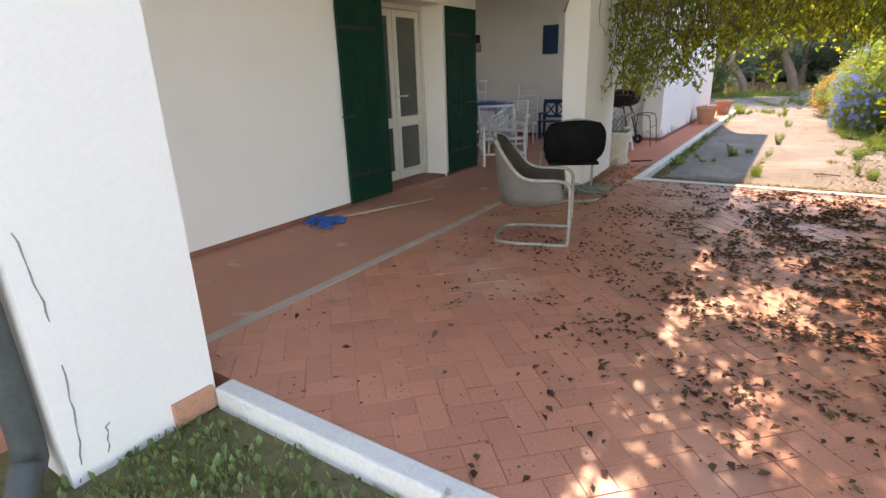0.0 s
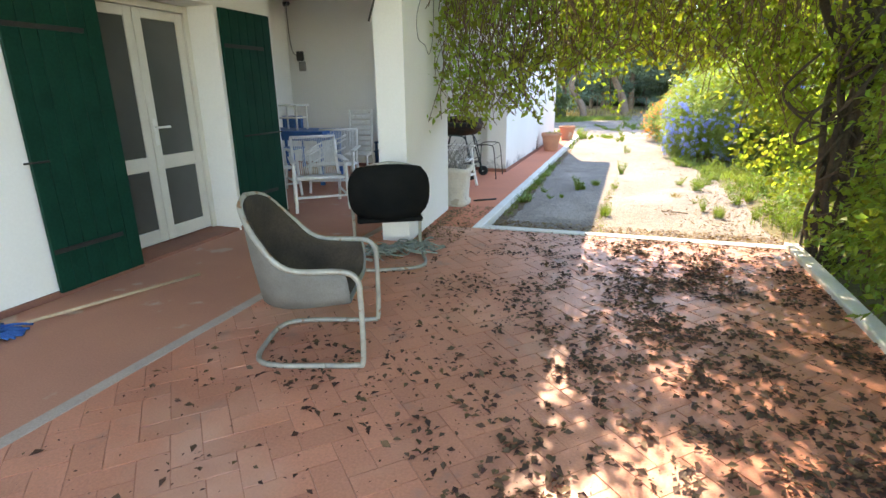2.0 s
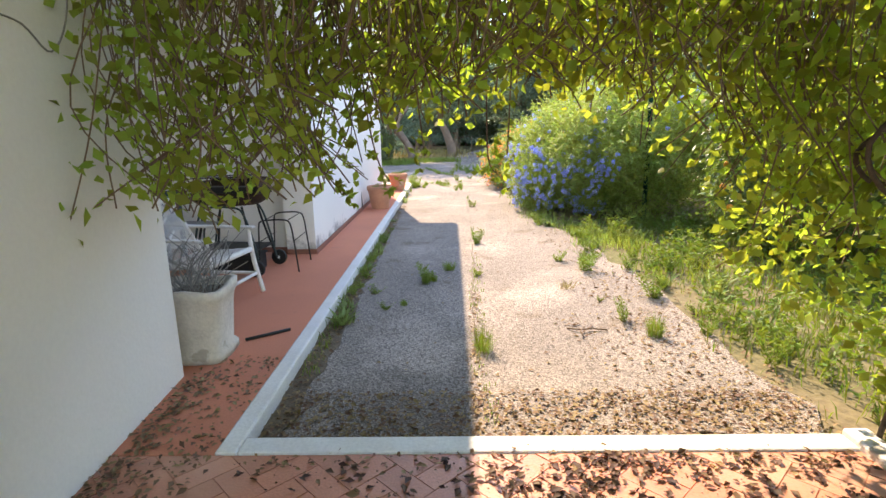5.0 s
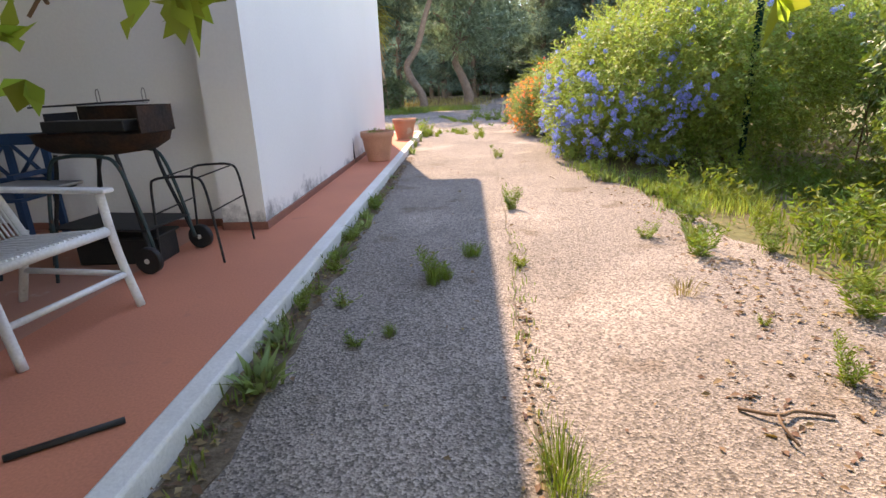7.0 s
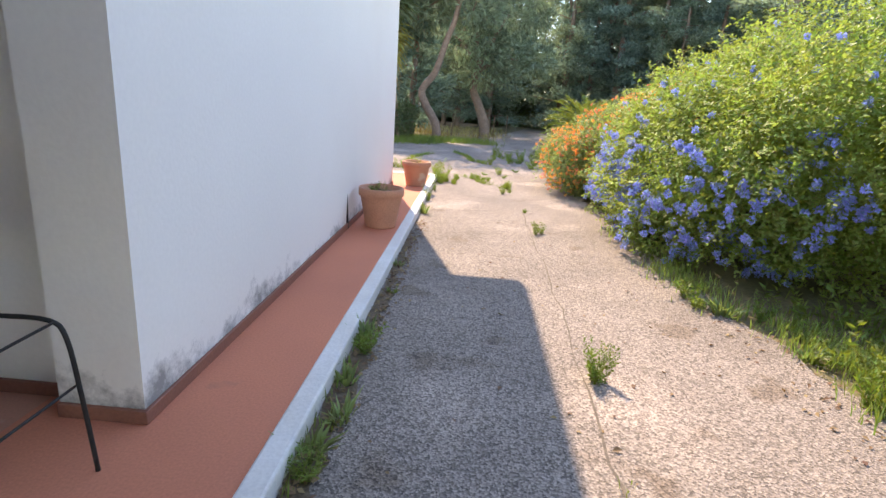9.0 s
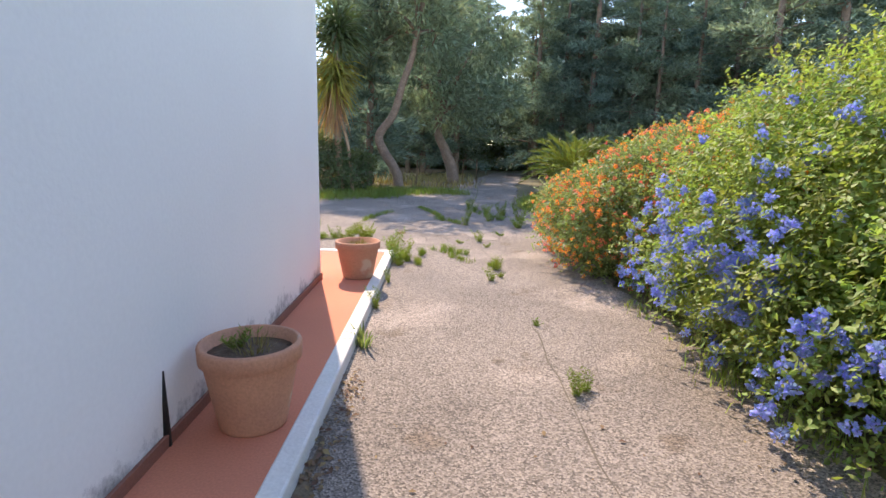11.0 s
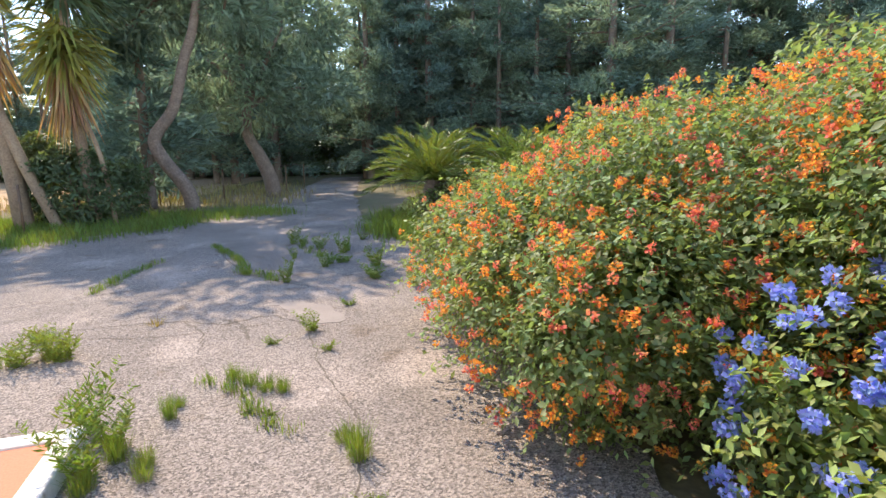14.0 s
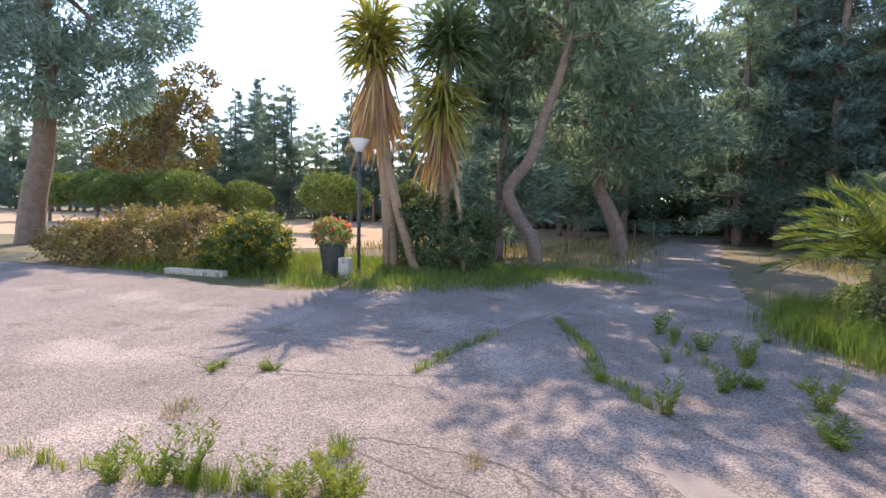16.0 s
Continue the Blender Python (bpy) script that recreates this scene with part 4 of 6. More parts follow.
lumpy_tree("pine_tree", "leaning pine with low spreading limbs", 0.6, 39.2, 9,
           [(-0.6, 0, 3.4, 1.8, 1.8, 0.8), (1.5, 0.3, 4.2, 1.7, 1.7, 0.8), (-2.0, 0.5, 5.2, 2.0, 2.0, 1.1), (0.8, 0.5, 6.5, 2.3, 2.2, 1.3), (-0.5, 1, 8.5, 2.3, 2.2, 1.6)],
           [(0.05, 0, -0.1), (-0.1, 0, 0.8), (-0.45, 0, 1.7), (-0.8, 0, 2.6), (-0.6, 0, 4.5)], 0.33, 13000, 0.4, M_NEEDLE_B, 54, 40, (0.5, 1.0))
lumpy_tree("eucalyptus_tree", "tall open tree with rust-tinted foliage", -31.5, 52.0, 11,
           [(0, 0, 8.8, 2.0, 2.0, 1.4), (2.2, 0, 8.0, 1.8, 1.8, 1.2), (-1.6, 0, 6.5, 2.2, 2.0, 1.2), (1.8, 0, 5.0, 2.6, 2.2, 1.4), (-2.5, 0, 4.4, 2.2, 2, 1.2), (3.2, 0, 10.2, 1.4, 1.4, 1.0)],
           [(0, 0, -0.1), (0.2, 0, 2.0), (0.1, 0, 4.5), (0.4, 0, 8.0)], 0.35, 9000, 0.36, M_RUSSET, 55, 30, (0.5, 1.0))
for k, (x, y, s) in enumerate([(-14.0, 45.5, 1.0), (-24.5, 47.0, 1.05), (-27.0, 48.0, 1.1), (-29.5, 46.5, 1.0), (-32.5, 47.5, 1.1), (-35.5, 46.5, 1.0), (-22.3, 49.5, 0.9)]):
    if k == 0:
        orchard = lumpy_tree("fruit_tree", "small round fruit tree with light green leaves", x, y, 3.3, [(0, 0, 2.2, 1.4, 1.4, 0.95), (0.9, 0, 1.9, 0.9, 0.9, 0.7), (-0.9, 0.2, 2.0, 0.9, 0.9, 0.7)],
                             [(0, 0, -0.1), (0.05, 0, 0.6), (0, 0, 1.5)], 0.13, 5500, 0.2, M_ORCHARD, 56, 24, (0.25, 0.5), "fruit trees in the field")
    else:
        copy_thing(orchard, pose(x, y, -0.12, 0, 0, 70 * k)).scale = (s, s, s)

shrub("dry_shrub", "low sprawling shrub with dry tan foliage", "bush", heap([(-13.2, 30.6, 0.3, 1.4, 0.9, 0.6), (-11.6, 30.8, 0.45, 1.5, 0.9, 0.8), (-10.2, 30.9, 0.55, 1.1, 0.8, 0.85)], 34, np.random.default_rng(60), (0.18, 0.35)), 15000, 0.12, 0.05, M_TANBUSH, 60, sprigs=260)
lumps = heap([(-8.4, 30.4, 0.35, 0.7, 0.65, 0.5), (-7.8, 30.4, 0.5, 0.5, 0.5, 0.55), (-8.9, 30.3, 0.25, 0.5, 0.5, 0.4), (-8.2, 30.5, 0.85, 0.35, 0.35, 0.35)], 40, np.random.default_rng(61), (0.14, 0.36))
broom, rng = shrub("broom_bush", "straggling bush with bright yellow flowers", "bush", lumps, 9000, 0.10, 0.04, M_ORCHARD, 61, sprigs=700, core=3)
c, d = blobs(lumps, 420, rng, 0.03, 0.3)
part("blossom", petals("broom_blossom", c + d * 0.08, 0.05, 9, 0.05, M_YELLOW, rng), None, broom, "yellow blossom")
shrub("dark_shrub", "dense dark green shrub at the foot of the yuccas", "bush", heap([(-4.3, 32.6, 0.8, 0.9, 0.8, 1.1), (-3.6, 32.9, 0.6, 0.8, 0.8, 0.8), (-4.9, 32.9, 0.9, 0.6, 0.6, 1.3)], 24, np.random.default_rng(62), (0.2, 0.4)), 11000, 0.16, 0.06, M_DARKLEAF, 62)
shrub("roadside_shrub", "grey-green leafy shrub under the cycads", "bush", heap([(4.6, 27.4, 0.2, 1.0, 0.7, 0.6), (3.9, 28.3, 0.2, 0.7, 0.7, 0.55), (5.8, 27.4, 0.3, 1.0, 0.8, 0.7)], 26, np.random.default_rng(63), (0.2, 0.4)), 15000, 0.1, 0.045, M_LANT, 63)


# ---- yuccas and cycads ----
M_YBARK = mat("yucca_bark", (0.40, 0.28, 0.18), (0.30, 0.21, 0.14), 6, 0.95, 0.6, 30, 0.3)
def rosette(name, centre, n, length, width, material, rng, down=(-0.5, 1.0), kinked=0.25):
    """Stiff strap leaves that spray from one growing point."""
    a = rng.uniform(0, 2 * np.pi, n)
    e = rng.uniform(*down, n)
    d = unit(np.stack([np.cos(a) * np.sqrt(np.maximum(1 - np.clip(e, -1, 1) ** 2, 0.02)), np.sin(a) * np.sqrt(np.maximum(1 - np.clip(e, -1, 1) ** 2, 0.02)), e], 1))
    L = (length * rng.uniform(0.75, 1.15, n))[:, None]
    base = np.array(centre) + d * 0.12 + rng.normal(0, 1, (n, 3)) * np.array([0.05, 0.05, 0.3])
    mid = base + d * L * 0.55
    tip = base + d * L - np.array([0, 0, 1]) * L * kinked
    s = unit(np.cross(d, np.array([0, 0, 1.0]) + rng.normal(0, .4, (n, 3)))) * width / 2
    verts = np.stack([base - s * .7, base + s * .7, mid + s, mid - s, tip], 1).reshape(-1, 3)
    i = np.arange(n)[:, None] * 5
    return raw_mesh(name, verts, np.concatenate([i + [0, 1, 2], i + [0, 2, 3], i + [3, 2, 4]], 1).reshape(-1, 3), material)


rng = np.random.default_rng(70)
yucca = thing("yucca_tree", "tall yucca with a spiky yellow-green head and dead leaf skirt", "tree")
part("crown", rosette("yucca_head", (-5.75, 32.0, 5.55), 480, 1.1, 0.075, M_YUCCA, rng, (-0.6, 1.0)), None, yucca)
part("skirt", rosette("yucca_skirt", (-5.66, 32.0, 4.75), 380, 1.45, 0.06, M_YUCCA_DRY, rng, (-1.0, -0.82), 0.25), None, yucca, "hanging dead brown leaves")
bm = B()
tube(bm, smooth_path([(-5.35, 32.3, -0.15), (-5.4, 32.2, 1.6), (-5.5, 32.0, 3.2), (-5.72, 32, 5.5)], 5), [0.22 - 0.006 * k for k in range(16)], 9)
tube(bm, smooth_path([(-4.55, 32.0, -0.15), (-5.0, 32.0, 1.2), (-5.38, 32.0, 2.6)], 5), 0.12, 8)
part("trunk", bm, M_YBARK, yucca)
yucca = thing("yucca_tree", "darker yucca with a long drooping skirt of dead leaves", "tree")
part("crown", rosette("yucca_head_b", (-3.95, 32.6, 5.6), 420, 1.15, 0.075, M_DARKLEAF, rng, (-0.7, 1.0)), None, yucca)
part("crown", rosette("yucca_head_c", (-4.05, 32.3, 4.2), 320, 1.1, 0.07, M_YUCCA, rng, (-0.95, 0.3)), None, yucca)
part("skirt", rosette("yucca_skirt_b", (-4.05, 32.3, 3.7), 200, 1.2, 0.06, M_YUCCA_DRY, rng, (-1.0, -0.86), 0.2), None, yucca, "hanging dead brown leaves")
bm = B()
tube(bm, smooth_path([(-3.9, 32.6, -0.15), (-4.0, 32.5, 2.0), (-4.0, 32.5, 5.6)], 5), 0.13, 8)
tube(bm, smooth_path([(-3.45, 32.4, -0.1), (-3.6, 32.4, 1.6), (-3.95, 32.3, 3.0)], 5), 0.06, 7)
part("trunk", bm, M_YBARK, yucca)


def cycad(x, y, s, seed, label):
    rng = np.random.default_rng(seed)
    ob = thing("cycad", label, "palm", pose(x, y, -0.12), "cycads beside the drive")
    bm = B()
    lathe(bm, [(0.22, -0.02), (0.26, 0.3), (0.25, 0.8), (0.16, 1.05), (0.03, 1.15)], 14)
    part("trunk", bm, M_BARK, ob)
    P, W = [], []
    ribs = []
    for k in range(54):
        a = k * 2.4 + rng.uniform(-.15, .15)
        up = 0.15 + 1.25 * (k / 54)
        L = s * rng.uniform(0.95, 1.2)
        q = []
        for j in range(15):
            t = j / 14
            rad = L * t * math.cos(up * 0.85) * (1 - 0.06 * t)
            z = 1.0 + L * t * math.sin(up * 0.95) - 0.33 * L * t ** 2.6
            q.append(Vector((math.cos(a) * rad, math.sin(a) * rad, z)))
        ribs.append((q, 0.010))
        side = Vector((-math.sin(a), math.cos(a), 0))
        for j in range(2, 15):
            for m in range(4):
                b = q[j - 1].lerp(q[j], m / 4)
                fwd = (q[j] - q[j - 1]).normalized()
                for sg in (-1, 1):
                    P.append(tuple(b))
                    W.append(tuple(fwd * 0.75 + side * sg * 0.8 + Vector((0, 0, 0.3))))
    part("frond", leaves("cycad_frond", np.array(P), np.array(W), 0.17 * s, 0.022, M_CYCAD, rng, 0.1, 0.06), None, ob, "arching feathery yellow-green fronds")
    part("rib", join_tubes("cycad_rib", ribs, M_CYCAD, 4), None, ob)
    return ob


cycad(3.85, 28.7, 1.7, 81, "large cycad with arching yellow-green fronds")
cycad(5.5, 27.6, 1.55, 82, "cycad with long drooping fronds beside the lantana")

# ---- grass ----
rng = np.random.default_rng(90)


def scatter(n, x0, x1, y0, y1, z=-0.12):
    return np.stack([rng.uniform(x0, x1, n), rng.uniform(y0, y1, n), np.full(n, z)], 1)


g = scatter(760, 2.0, 6.5, 5.5, 13.5)
g = g[g[:, 0] > 2.6 + 0.2 * np.sin(g[:, 1] * 3)]
sward("verge_grass", g, 0.14, 0.013, M_GRASS, 91, "lush green grass and weeds on the verge", blades=24)
P, W = [], []
for x, y, z in g[::2]:
    for k in range(rng.integers(2, 6)):
        a, L = rng.uniform(0, 6.28), rng.uniform(0.12, 0.42)
        base, lean = np.array([x, y, z]) + np.array([rng.normal(0, .12), rng.normal(0, .12), 0]), np.array([math.cos(a), math.sin(a), 0]) * L * 0.5
        for t in np.linspace(0.05, 1, 16):
            b = rng.uniform(0, 6.28)
            P.append(base + lean * t ** 1.4 + np.array([0, 0, L * t]))
            W.append((math.cos(b), math.sin(b), 0.5))
tagged(new("verge_weeds", leaves("verge_weeds", np.array(P), np.array(W), 0.095, 0.024, M_GRASS, rng, 0.15, 0.3)), "leafy green weeds among the verge grass", "weeds", kind="stuff")
g = scatter(420, -12.5, 0.6, 28.4, 34.0)
g = g[g[:, 1] > 29.0 + 0.55 * np.maximum(g[:, 0] + 4.3, 0) + 0.1 * np.abs(g[:, 0] + 5)]
sward("border_grass", g, 0.24, 0.013, M_GRASS, 92, "green grass along the edge of the forecourt", blades=70, r=0.28)
g = scatter(260, 2.3, 5.0, 23.6, 30.0)
g = g[g[:, 0] > 2.55 + 0.4 * np.sin(g[:, 1] * 1.3)]
sward("tall_weeds", g, 0.38, 0.013, M_GRASS, 93, "tall bright green weeds between lantana and cycads", blades=60)
sward("bush_fringe", np.concatenate([scatter(22, 1.75, 2.1, 13.3, 18.0), scatter(40, 2.1, 2.9, 11.5, 13.3)]), 0.16, 0.009, M_PLUMB, 94, "green weeds at the foot of the plumbago", blades=50, r=0.12)
to_garden(before)
sward("near_grass", scatter(60, -1.95, -0.6, 0.1, 1.12, -0.1), 0.05, 0.026, M_LANT, 95, "low clover and grass beside the terrace kerb", blades=22, r=0.09)
sward("near_dry_grass", scatter(170, -1.95, 0.6, 0.0, 1.18, -0.09), 0.03, 0.006, M_DRYGRASS, 96, "dry thatch beside the terrace kerb", blades=26, r=0.12)
before = standing()
sward("wood_edge_grass", np.concatenate([scatter(160, -9, 1.5, 35, 46), scatter(120, 6, 12, 30, 40)]), 0.3, 0.03, M_DRYGRASS, 97, "pale dry grass under the trees", blades=24, r=0.5)


def along(pts, step, jitter, z=-0.1):
    out = []
    for (x0, y0), (x1, y1) in zip(pts, pts[1:]):
        n = max(1, int(math.hypot(x1 - x0, y1 - y0) / step))
        for k in range(n):
            out.append((x0 + (x1 - x0) * k / n + rng.normal(0, jitter), y0 + (y1 - y0) * k / n + rng.normal(0, jitter), z))
    return np.array(out)


sward("crack_grass", np.concatenate([along([(-2.1, 24.6), (-1.9, 25.4), (-1.6, 26.5)], 0.09, .04), along([(-0.8, 27.6), (-0.4, 26.2), (-0.3, 25.2), (0.23, 24.3)], 0.08, .04),
      along([(-4.3, 22.05), (-2.0, 22.25)], 0.1, .05), along([(0.7, 27.4), (0.9, 25.6)], 0.16, .06), along([(-0.45, 21.3), (0.1, 20.2)], 0.09, .04)]), 0.10, 0.007, M_GRASS, 98, "grass growing along cracks in the asphalt", blades=24, r=0.035)
sward("seam_grass", along([(0.12, 6.5), (0.2, 9.0), (0.32, 11.0)], 0.12, .03), 0.05, 0.007, M_GRASS, 99, "thin weeds along a seam in the driveway", blades=7, r=0.03)
sward("kerb_grass", along([(-1.25, 7.3), (-1.24, 12.5)], 0.22, .02), 0.09, 0.009, M_GRASS, 100, "weeds along the foot of the kerb", blades=16, r=0.04)


to_garden(before)


# ---- fallen leaves ----
def litter(name, pts, size, material, seed, label):
    r2 = np.random.default_rng(seed)
    w = np.concatenate([r2.normal(0, 1, (len(pts), 2)), r2.normal(0, .12, (len(pts), 1))], 1)
    t = unit(w)
    up = unit(np.concatenate([r2.normal(0, .3, (len(pts), 2)), np.ones((len(pts), 1))], 1))
    s = unit(np.cross(t, up))
    L = (size * r2.uniform(.5, 1.4, len(pts)))[:, None]
    lift = up * L * 0.18
    v = np.stack([pts, pts + t * L * .5 + s * L * .28 + lift, pts + t * L + lift * .3, pts + t * L * .5 - s * L * .28 + lift], 1).reshape(-1, 3)
    i = np.arange(len(pts))[:, None] * 4
    return tagged(new(name, raw_mesh(name, v, np.concatenate([i + [0, 1, 2], i + [0, 2, 3]], 1).reshape(-1, 3), material)), label, "leaves", kind="stuff")


n = 62000
q = scatter(n, -2.35, 1.48, 1.35, 7.1, 0.006)
dens = np.exp(-((q[:, 0] - 0.6) / 1.05) ** 2) * np.clip((q[:, 1] - 1.7) / 2.4, 0.03, 1.0) + 0.01 + 0.03 * np.clip((q[:, 1] - 2.0) / 2.0, 0, 1) + 0.2 * (np.hypot(q[:, 0] + 1.55, q[:, 1] - 4.2) < 0.5)
wave = np.array([noise.noise((x * 2.3, y * 2.3, 0.0)) for x, y, z in q])
wave2 = np.array([noise.noise((x * 7.0, y * 7.0, 3.0)) for x, y, z in q])
q = q[rng.random(n) < dens * np.clip(0.35 + 1.1 * wave + 1.1 * wave2, 0.02, 1.0) * 0.85]
litter("leaf_crumbs", np.concatenate([scatter(1700, -2.35, 1.48, 1.35, 7.1, 0.002), q[::2] + rng.normal(0, .05, (len(q[::2]), 3)) * np.array([1, 1, 0])]), 0.014, M_LITTER, 103, "dark crumbs of dead leaves on the terrace")
litter("leaf_litter", q, 0.043, M_LITTER, 101, "dark brown dead leaves strewn over the red terrace")
q = np.concatenate([scatter(520, -1.92, -1.5, 6.3, 8.2, 0.004), along([(-1.88, 5.9), (-1.9, 7.9)], 0.004, .05, 0.006), along([(-1.3, 7.05), (1.4, 7.05)], 0.012, .05, 0.006), along([(-1.32, 7.3), (-1.32, 15.5)], 0.006, .045, -0.072), scatter(2300, -1.3, 1.6, 7.28, 7.85, -0.074), scatter(420, 0.9, 1.7, 7.6, 10.5, -0.078), scatter(420, 1.0, 2.0, 9.5, 13.2, -0.078),
                    along([(-0.25, 7.4), (-0.15, 9.8)], 0.02, .03, -0.078), scatter(150, -1.2, 1.2, 8, 15, -0.078), scatter(420, 0.5, 1.7, 7.4, 9.2, -0.078)])
litter("tan_litter", q, 0.034, M_TANLITTER, 102, "tan dry leaves along kerb and driveway edges")

# loose grit on the worn asphalt
def grit(name, pts, size, material, seed, label):
    r2 = np.random.default_rng(seed)
    n = len(pts)
    a = r2.uniform(0, 6.28, n)
    h = size * r2.uniform(0.5, 1.5, n)
    ring = np.stack([pts + np.stack([np.cos(a + k * 1.571) * h * r2.uniform(.6, 1, n), np.sin(a + k * 1.571) * h * r2.uniform(.6, 1, n), -0.1 * h], 1) for k in range(4)], 1)
    top = (pts + np.stack([r2.normal(0, .2, n) * h, r2.normal(0, .2, n) * h, h * r2.uniform(.45, .8, n)], 1))[:, None]
    v = np.concatenate([ring, top], 1).reshape(-1, 3)
    i = np.arange(n)[:, None] * 5
    return tagged(new(name, raw_mesh(name, v, np.concatenate([i + [0, 1, 4], i + [1, 2, 4], i + [2, 3, 4], i + [3, 0, 4]], 1).reshape(-1, 3), material)), label, "gravel", kind="stuff")


M_GRIT = mat("loose_grit", (0.34, 0.29, 0.25), (0.20, 0.17, 0.15), 30, 0.95, 0.2, 90, 0.2, rand=0.55, island=True)
grit("driveway_grit", np.concatenate([scatter(15000, -1.36, 1.55, 7.3, 12.5, -0.084), scatter(9000, -1.34, 1.3, 12.5, 17.5, -0.084)]), 0.0055, M_GRIT, 110, "loose grey grit on the driveway")
grit("forecourt_grit", np.concatenate([scatter(7000, -2.6, 0.9, 17.6, 21.0, -0.084), scatter(5000, -1.0, -0.1, 18.9, 20.6, -0.084)]), 0.007, M_GRIT, 111, "loose pale grit on the forecourt")

# ---- things on the porch and terrace ----
M_GREEN = mat("dark_green_paint", (0.003, 0.030, 0.020), (0.004, 0.042, 0.027), 5, 0.5, 0.1, 50, 0.2, spec=0.1)
M_FRAME = mat("cream_door_paint", (0.62, 0.59, 0.52), (0.56, 0.53, 0.47), 4, 0.5, 0.05, 60, 0.05)
M_WHITE = mat("flaking_white_paint", (0.72, 0.71, 0.68), (0.64, 0.62, 0.58), 9, 0.6, 0.2, 80, 0.12, spots=(0.35, 0.28, 0.22), spot_scale=22, spot_at=0.68)
M_BLUE = mat("blue_paint", (0.035, 0.15, 0.40), (0.03, 0.12, 0.33), 6, 0.5, 0.1, 60, 0.15)
M_NAVY = mat("dark_blue_paint", (0.015, 0.055, 0.13), (0.012, 0.045, 0.10), 6, 0.5, 0.1, 60, 0.15)
M_TUBE = mat("chipped_steel_tube", (0.38, 0.36, 0.31), (0.28, 0.25, 0.21), 12, 0.45, 0.1, 60, 0.1, metal=0.15, spots=(0.23, 0.12, 0.06), spot_scale=16, spot_at=0.60)
M_SHELL = mat("grey_canvas", (0.20, 0.19, 0.17), (0.14, 0.13, 0.115), 6, 0.9, 0.2, 120, 0.15)
M_SEAT = mat("dirty_brown_canvas", (0.075, 0.052, 0.034), (0.035, 0.027, 0.02), 5, 0.95, 0.3, 90, 0.25)
M_BLACK = mat("black_fabric", (0.008, 0.009, 0.009), (0.013, 0.013, 0.012), 6, 1.0, 0.3, 140, 0.2, spec=0.06)
M_DARK = mat("black_iron", (0.02, 0.021, 0.022), (0.032, 0.03, 0.028), 9, 0.6, 0.2, 60, 0.2, metal=0.3)
M_TEAL = mat("dark_teal_paint", (0.018, 0.045, 0.048), (0.03, 0.05, 0.05), 9, 0.5, 0.15, 60, 0.2, spots=(0.09, 0.05, 0.03), spot_scale=18, spot_at=0.64)
M_RUST = mat("rusty_steel", (0.085, 0.04, 0.022), (0.028, 0.024, 0.022), 7, 0.85, 0.4, 50, 0.3, metal=0.3)
M_GREY = mat("weathered_grey", (0.30, 0.29, 0.27), (0.22, 0.21, 0.20), 8, 0.8, 0.2, 60, 0.15)
M_ROPE = mat("grey_netting", (0.30, 0.32, 0.27), (0.20, 0.22, 0.18), 14, 0.95, 0.3, 90, 0.25)
M_TERRA = mat("terracotta", (0.56, 0.27, 0.165), (0.47, 0.22, 0.14), 5, 0.85, 0.2, 70, 0.15, spots=(0.52, 0.36, 0.26), spot_scale=4, spot_at=0.62)
M_SOIL = mat("potting_soil", (0.09, 0.06, 0.04), (0.14, 0.10, 0.07), 20, 1.0, 0.8, 60, 0.3)
M_CONC = mat("white_cast_concrete", (0.62, 0.56, 0.47), (0.50, 0.45, 0.38), 6, 0.9, 0.4, 40, 0.12, spots=(0.36, 0.31, 0.25), spot_scale=8, spot_at=0.64)
M_MOP = mat("blue_mop_cloth", (0.03, 0.14, 0.42), (0.02, 0.09, 0.30), 20, 0.9, 0.3, 90, 0.25)
M_WOOD = mat("pale_wood", (0.50, 0.36, 0.24), (0.42, 0.29, 0.19), 9, 0.7, 0.1, 60, 0.15)
M_PIPE = mat("grey_green_pipe", (0.075, 0.085, 0.08), (0.055, 0.062, 0.06), 8, 0.55, 0.1, 50, 0.15)
M_RIND = mat("orange_fruit", (0.80, 0.32, 0.03), (0.75, 0.26, 0.02), 9, 0.5, 0.3, 200, 0.1)
M_LAMPGLASS = mat("frosted_lamp_glass", (0.75, 0.74, 0.70), (0.70, 0.69, 0.65), 9, 0.3, 0.0, 60, 0.02)
M_GLASS = mat("grey_door_glass", (0.055, 0.06, 0.055), (0.075, 0.08, 0.075), 1.5, 0.25, 0.0, 40, 0.0, spec=0.6)


def mesh_of(fn, material, name="piece"):
    bm = B()
    fn(bm)
    return to_mesh(name, bm, material)


def bx(*a, bevel=0.0):
    return box(B(), *a, bevel)


def tb(pts, r, seg=10):
    return tube(B(), pts, r, seg)


# baseboards
def skirting(name, boxes):
    b = B()
    for q in boxes:
        box(b, *q, 0.004)
    structure(name, b, M_SKIRT, "dark red cement skirting along the wall", "baseboard")


skirting("baseboard_porch", [(-3.89, -3.868, -3, 5.03, 0, 0.05), (-3.89, -3.868, 6.32, 7.2, 0, 0.05)])
skirting("baseboard_bay", [(-2.0, -1.982, 11.12, 17.66, 0, 0.06), (-2.35, -1.982, 11.12, 11.14, 0, 0.06)])
skirting("baseboard_recess", [(-6.45, -2.38, 11.25, 11.27, 0, 0.06), (-6.45, -6.43, 7.2, 11.24, 0, 0.06)])

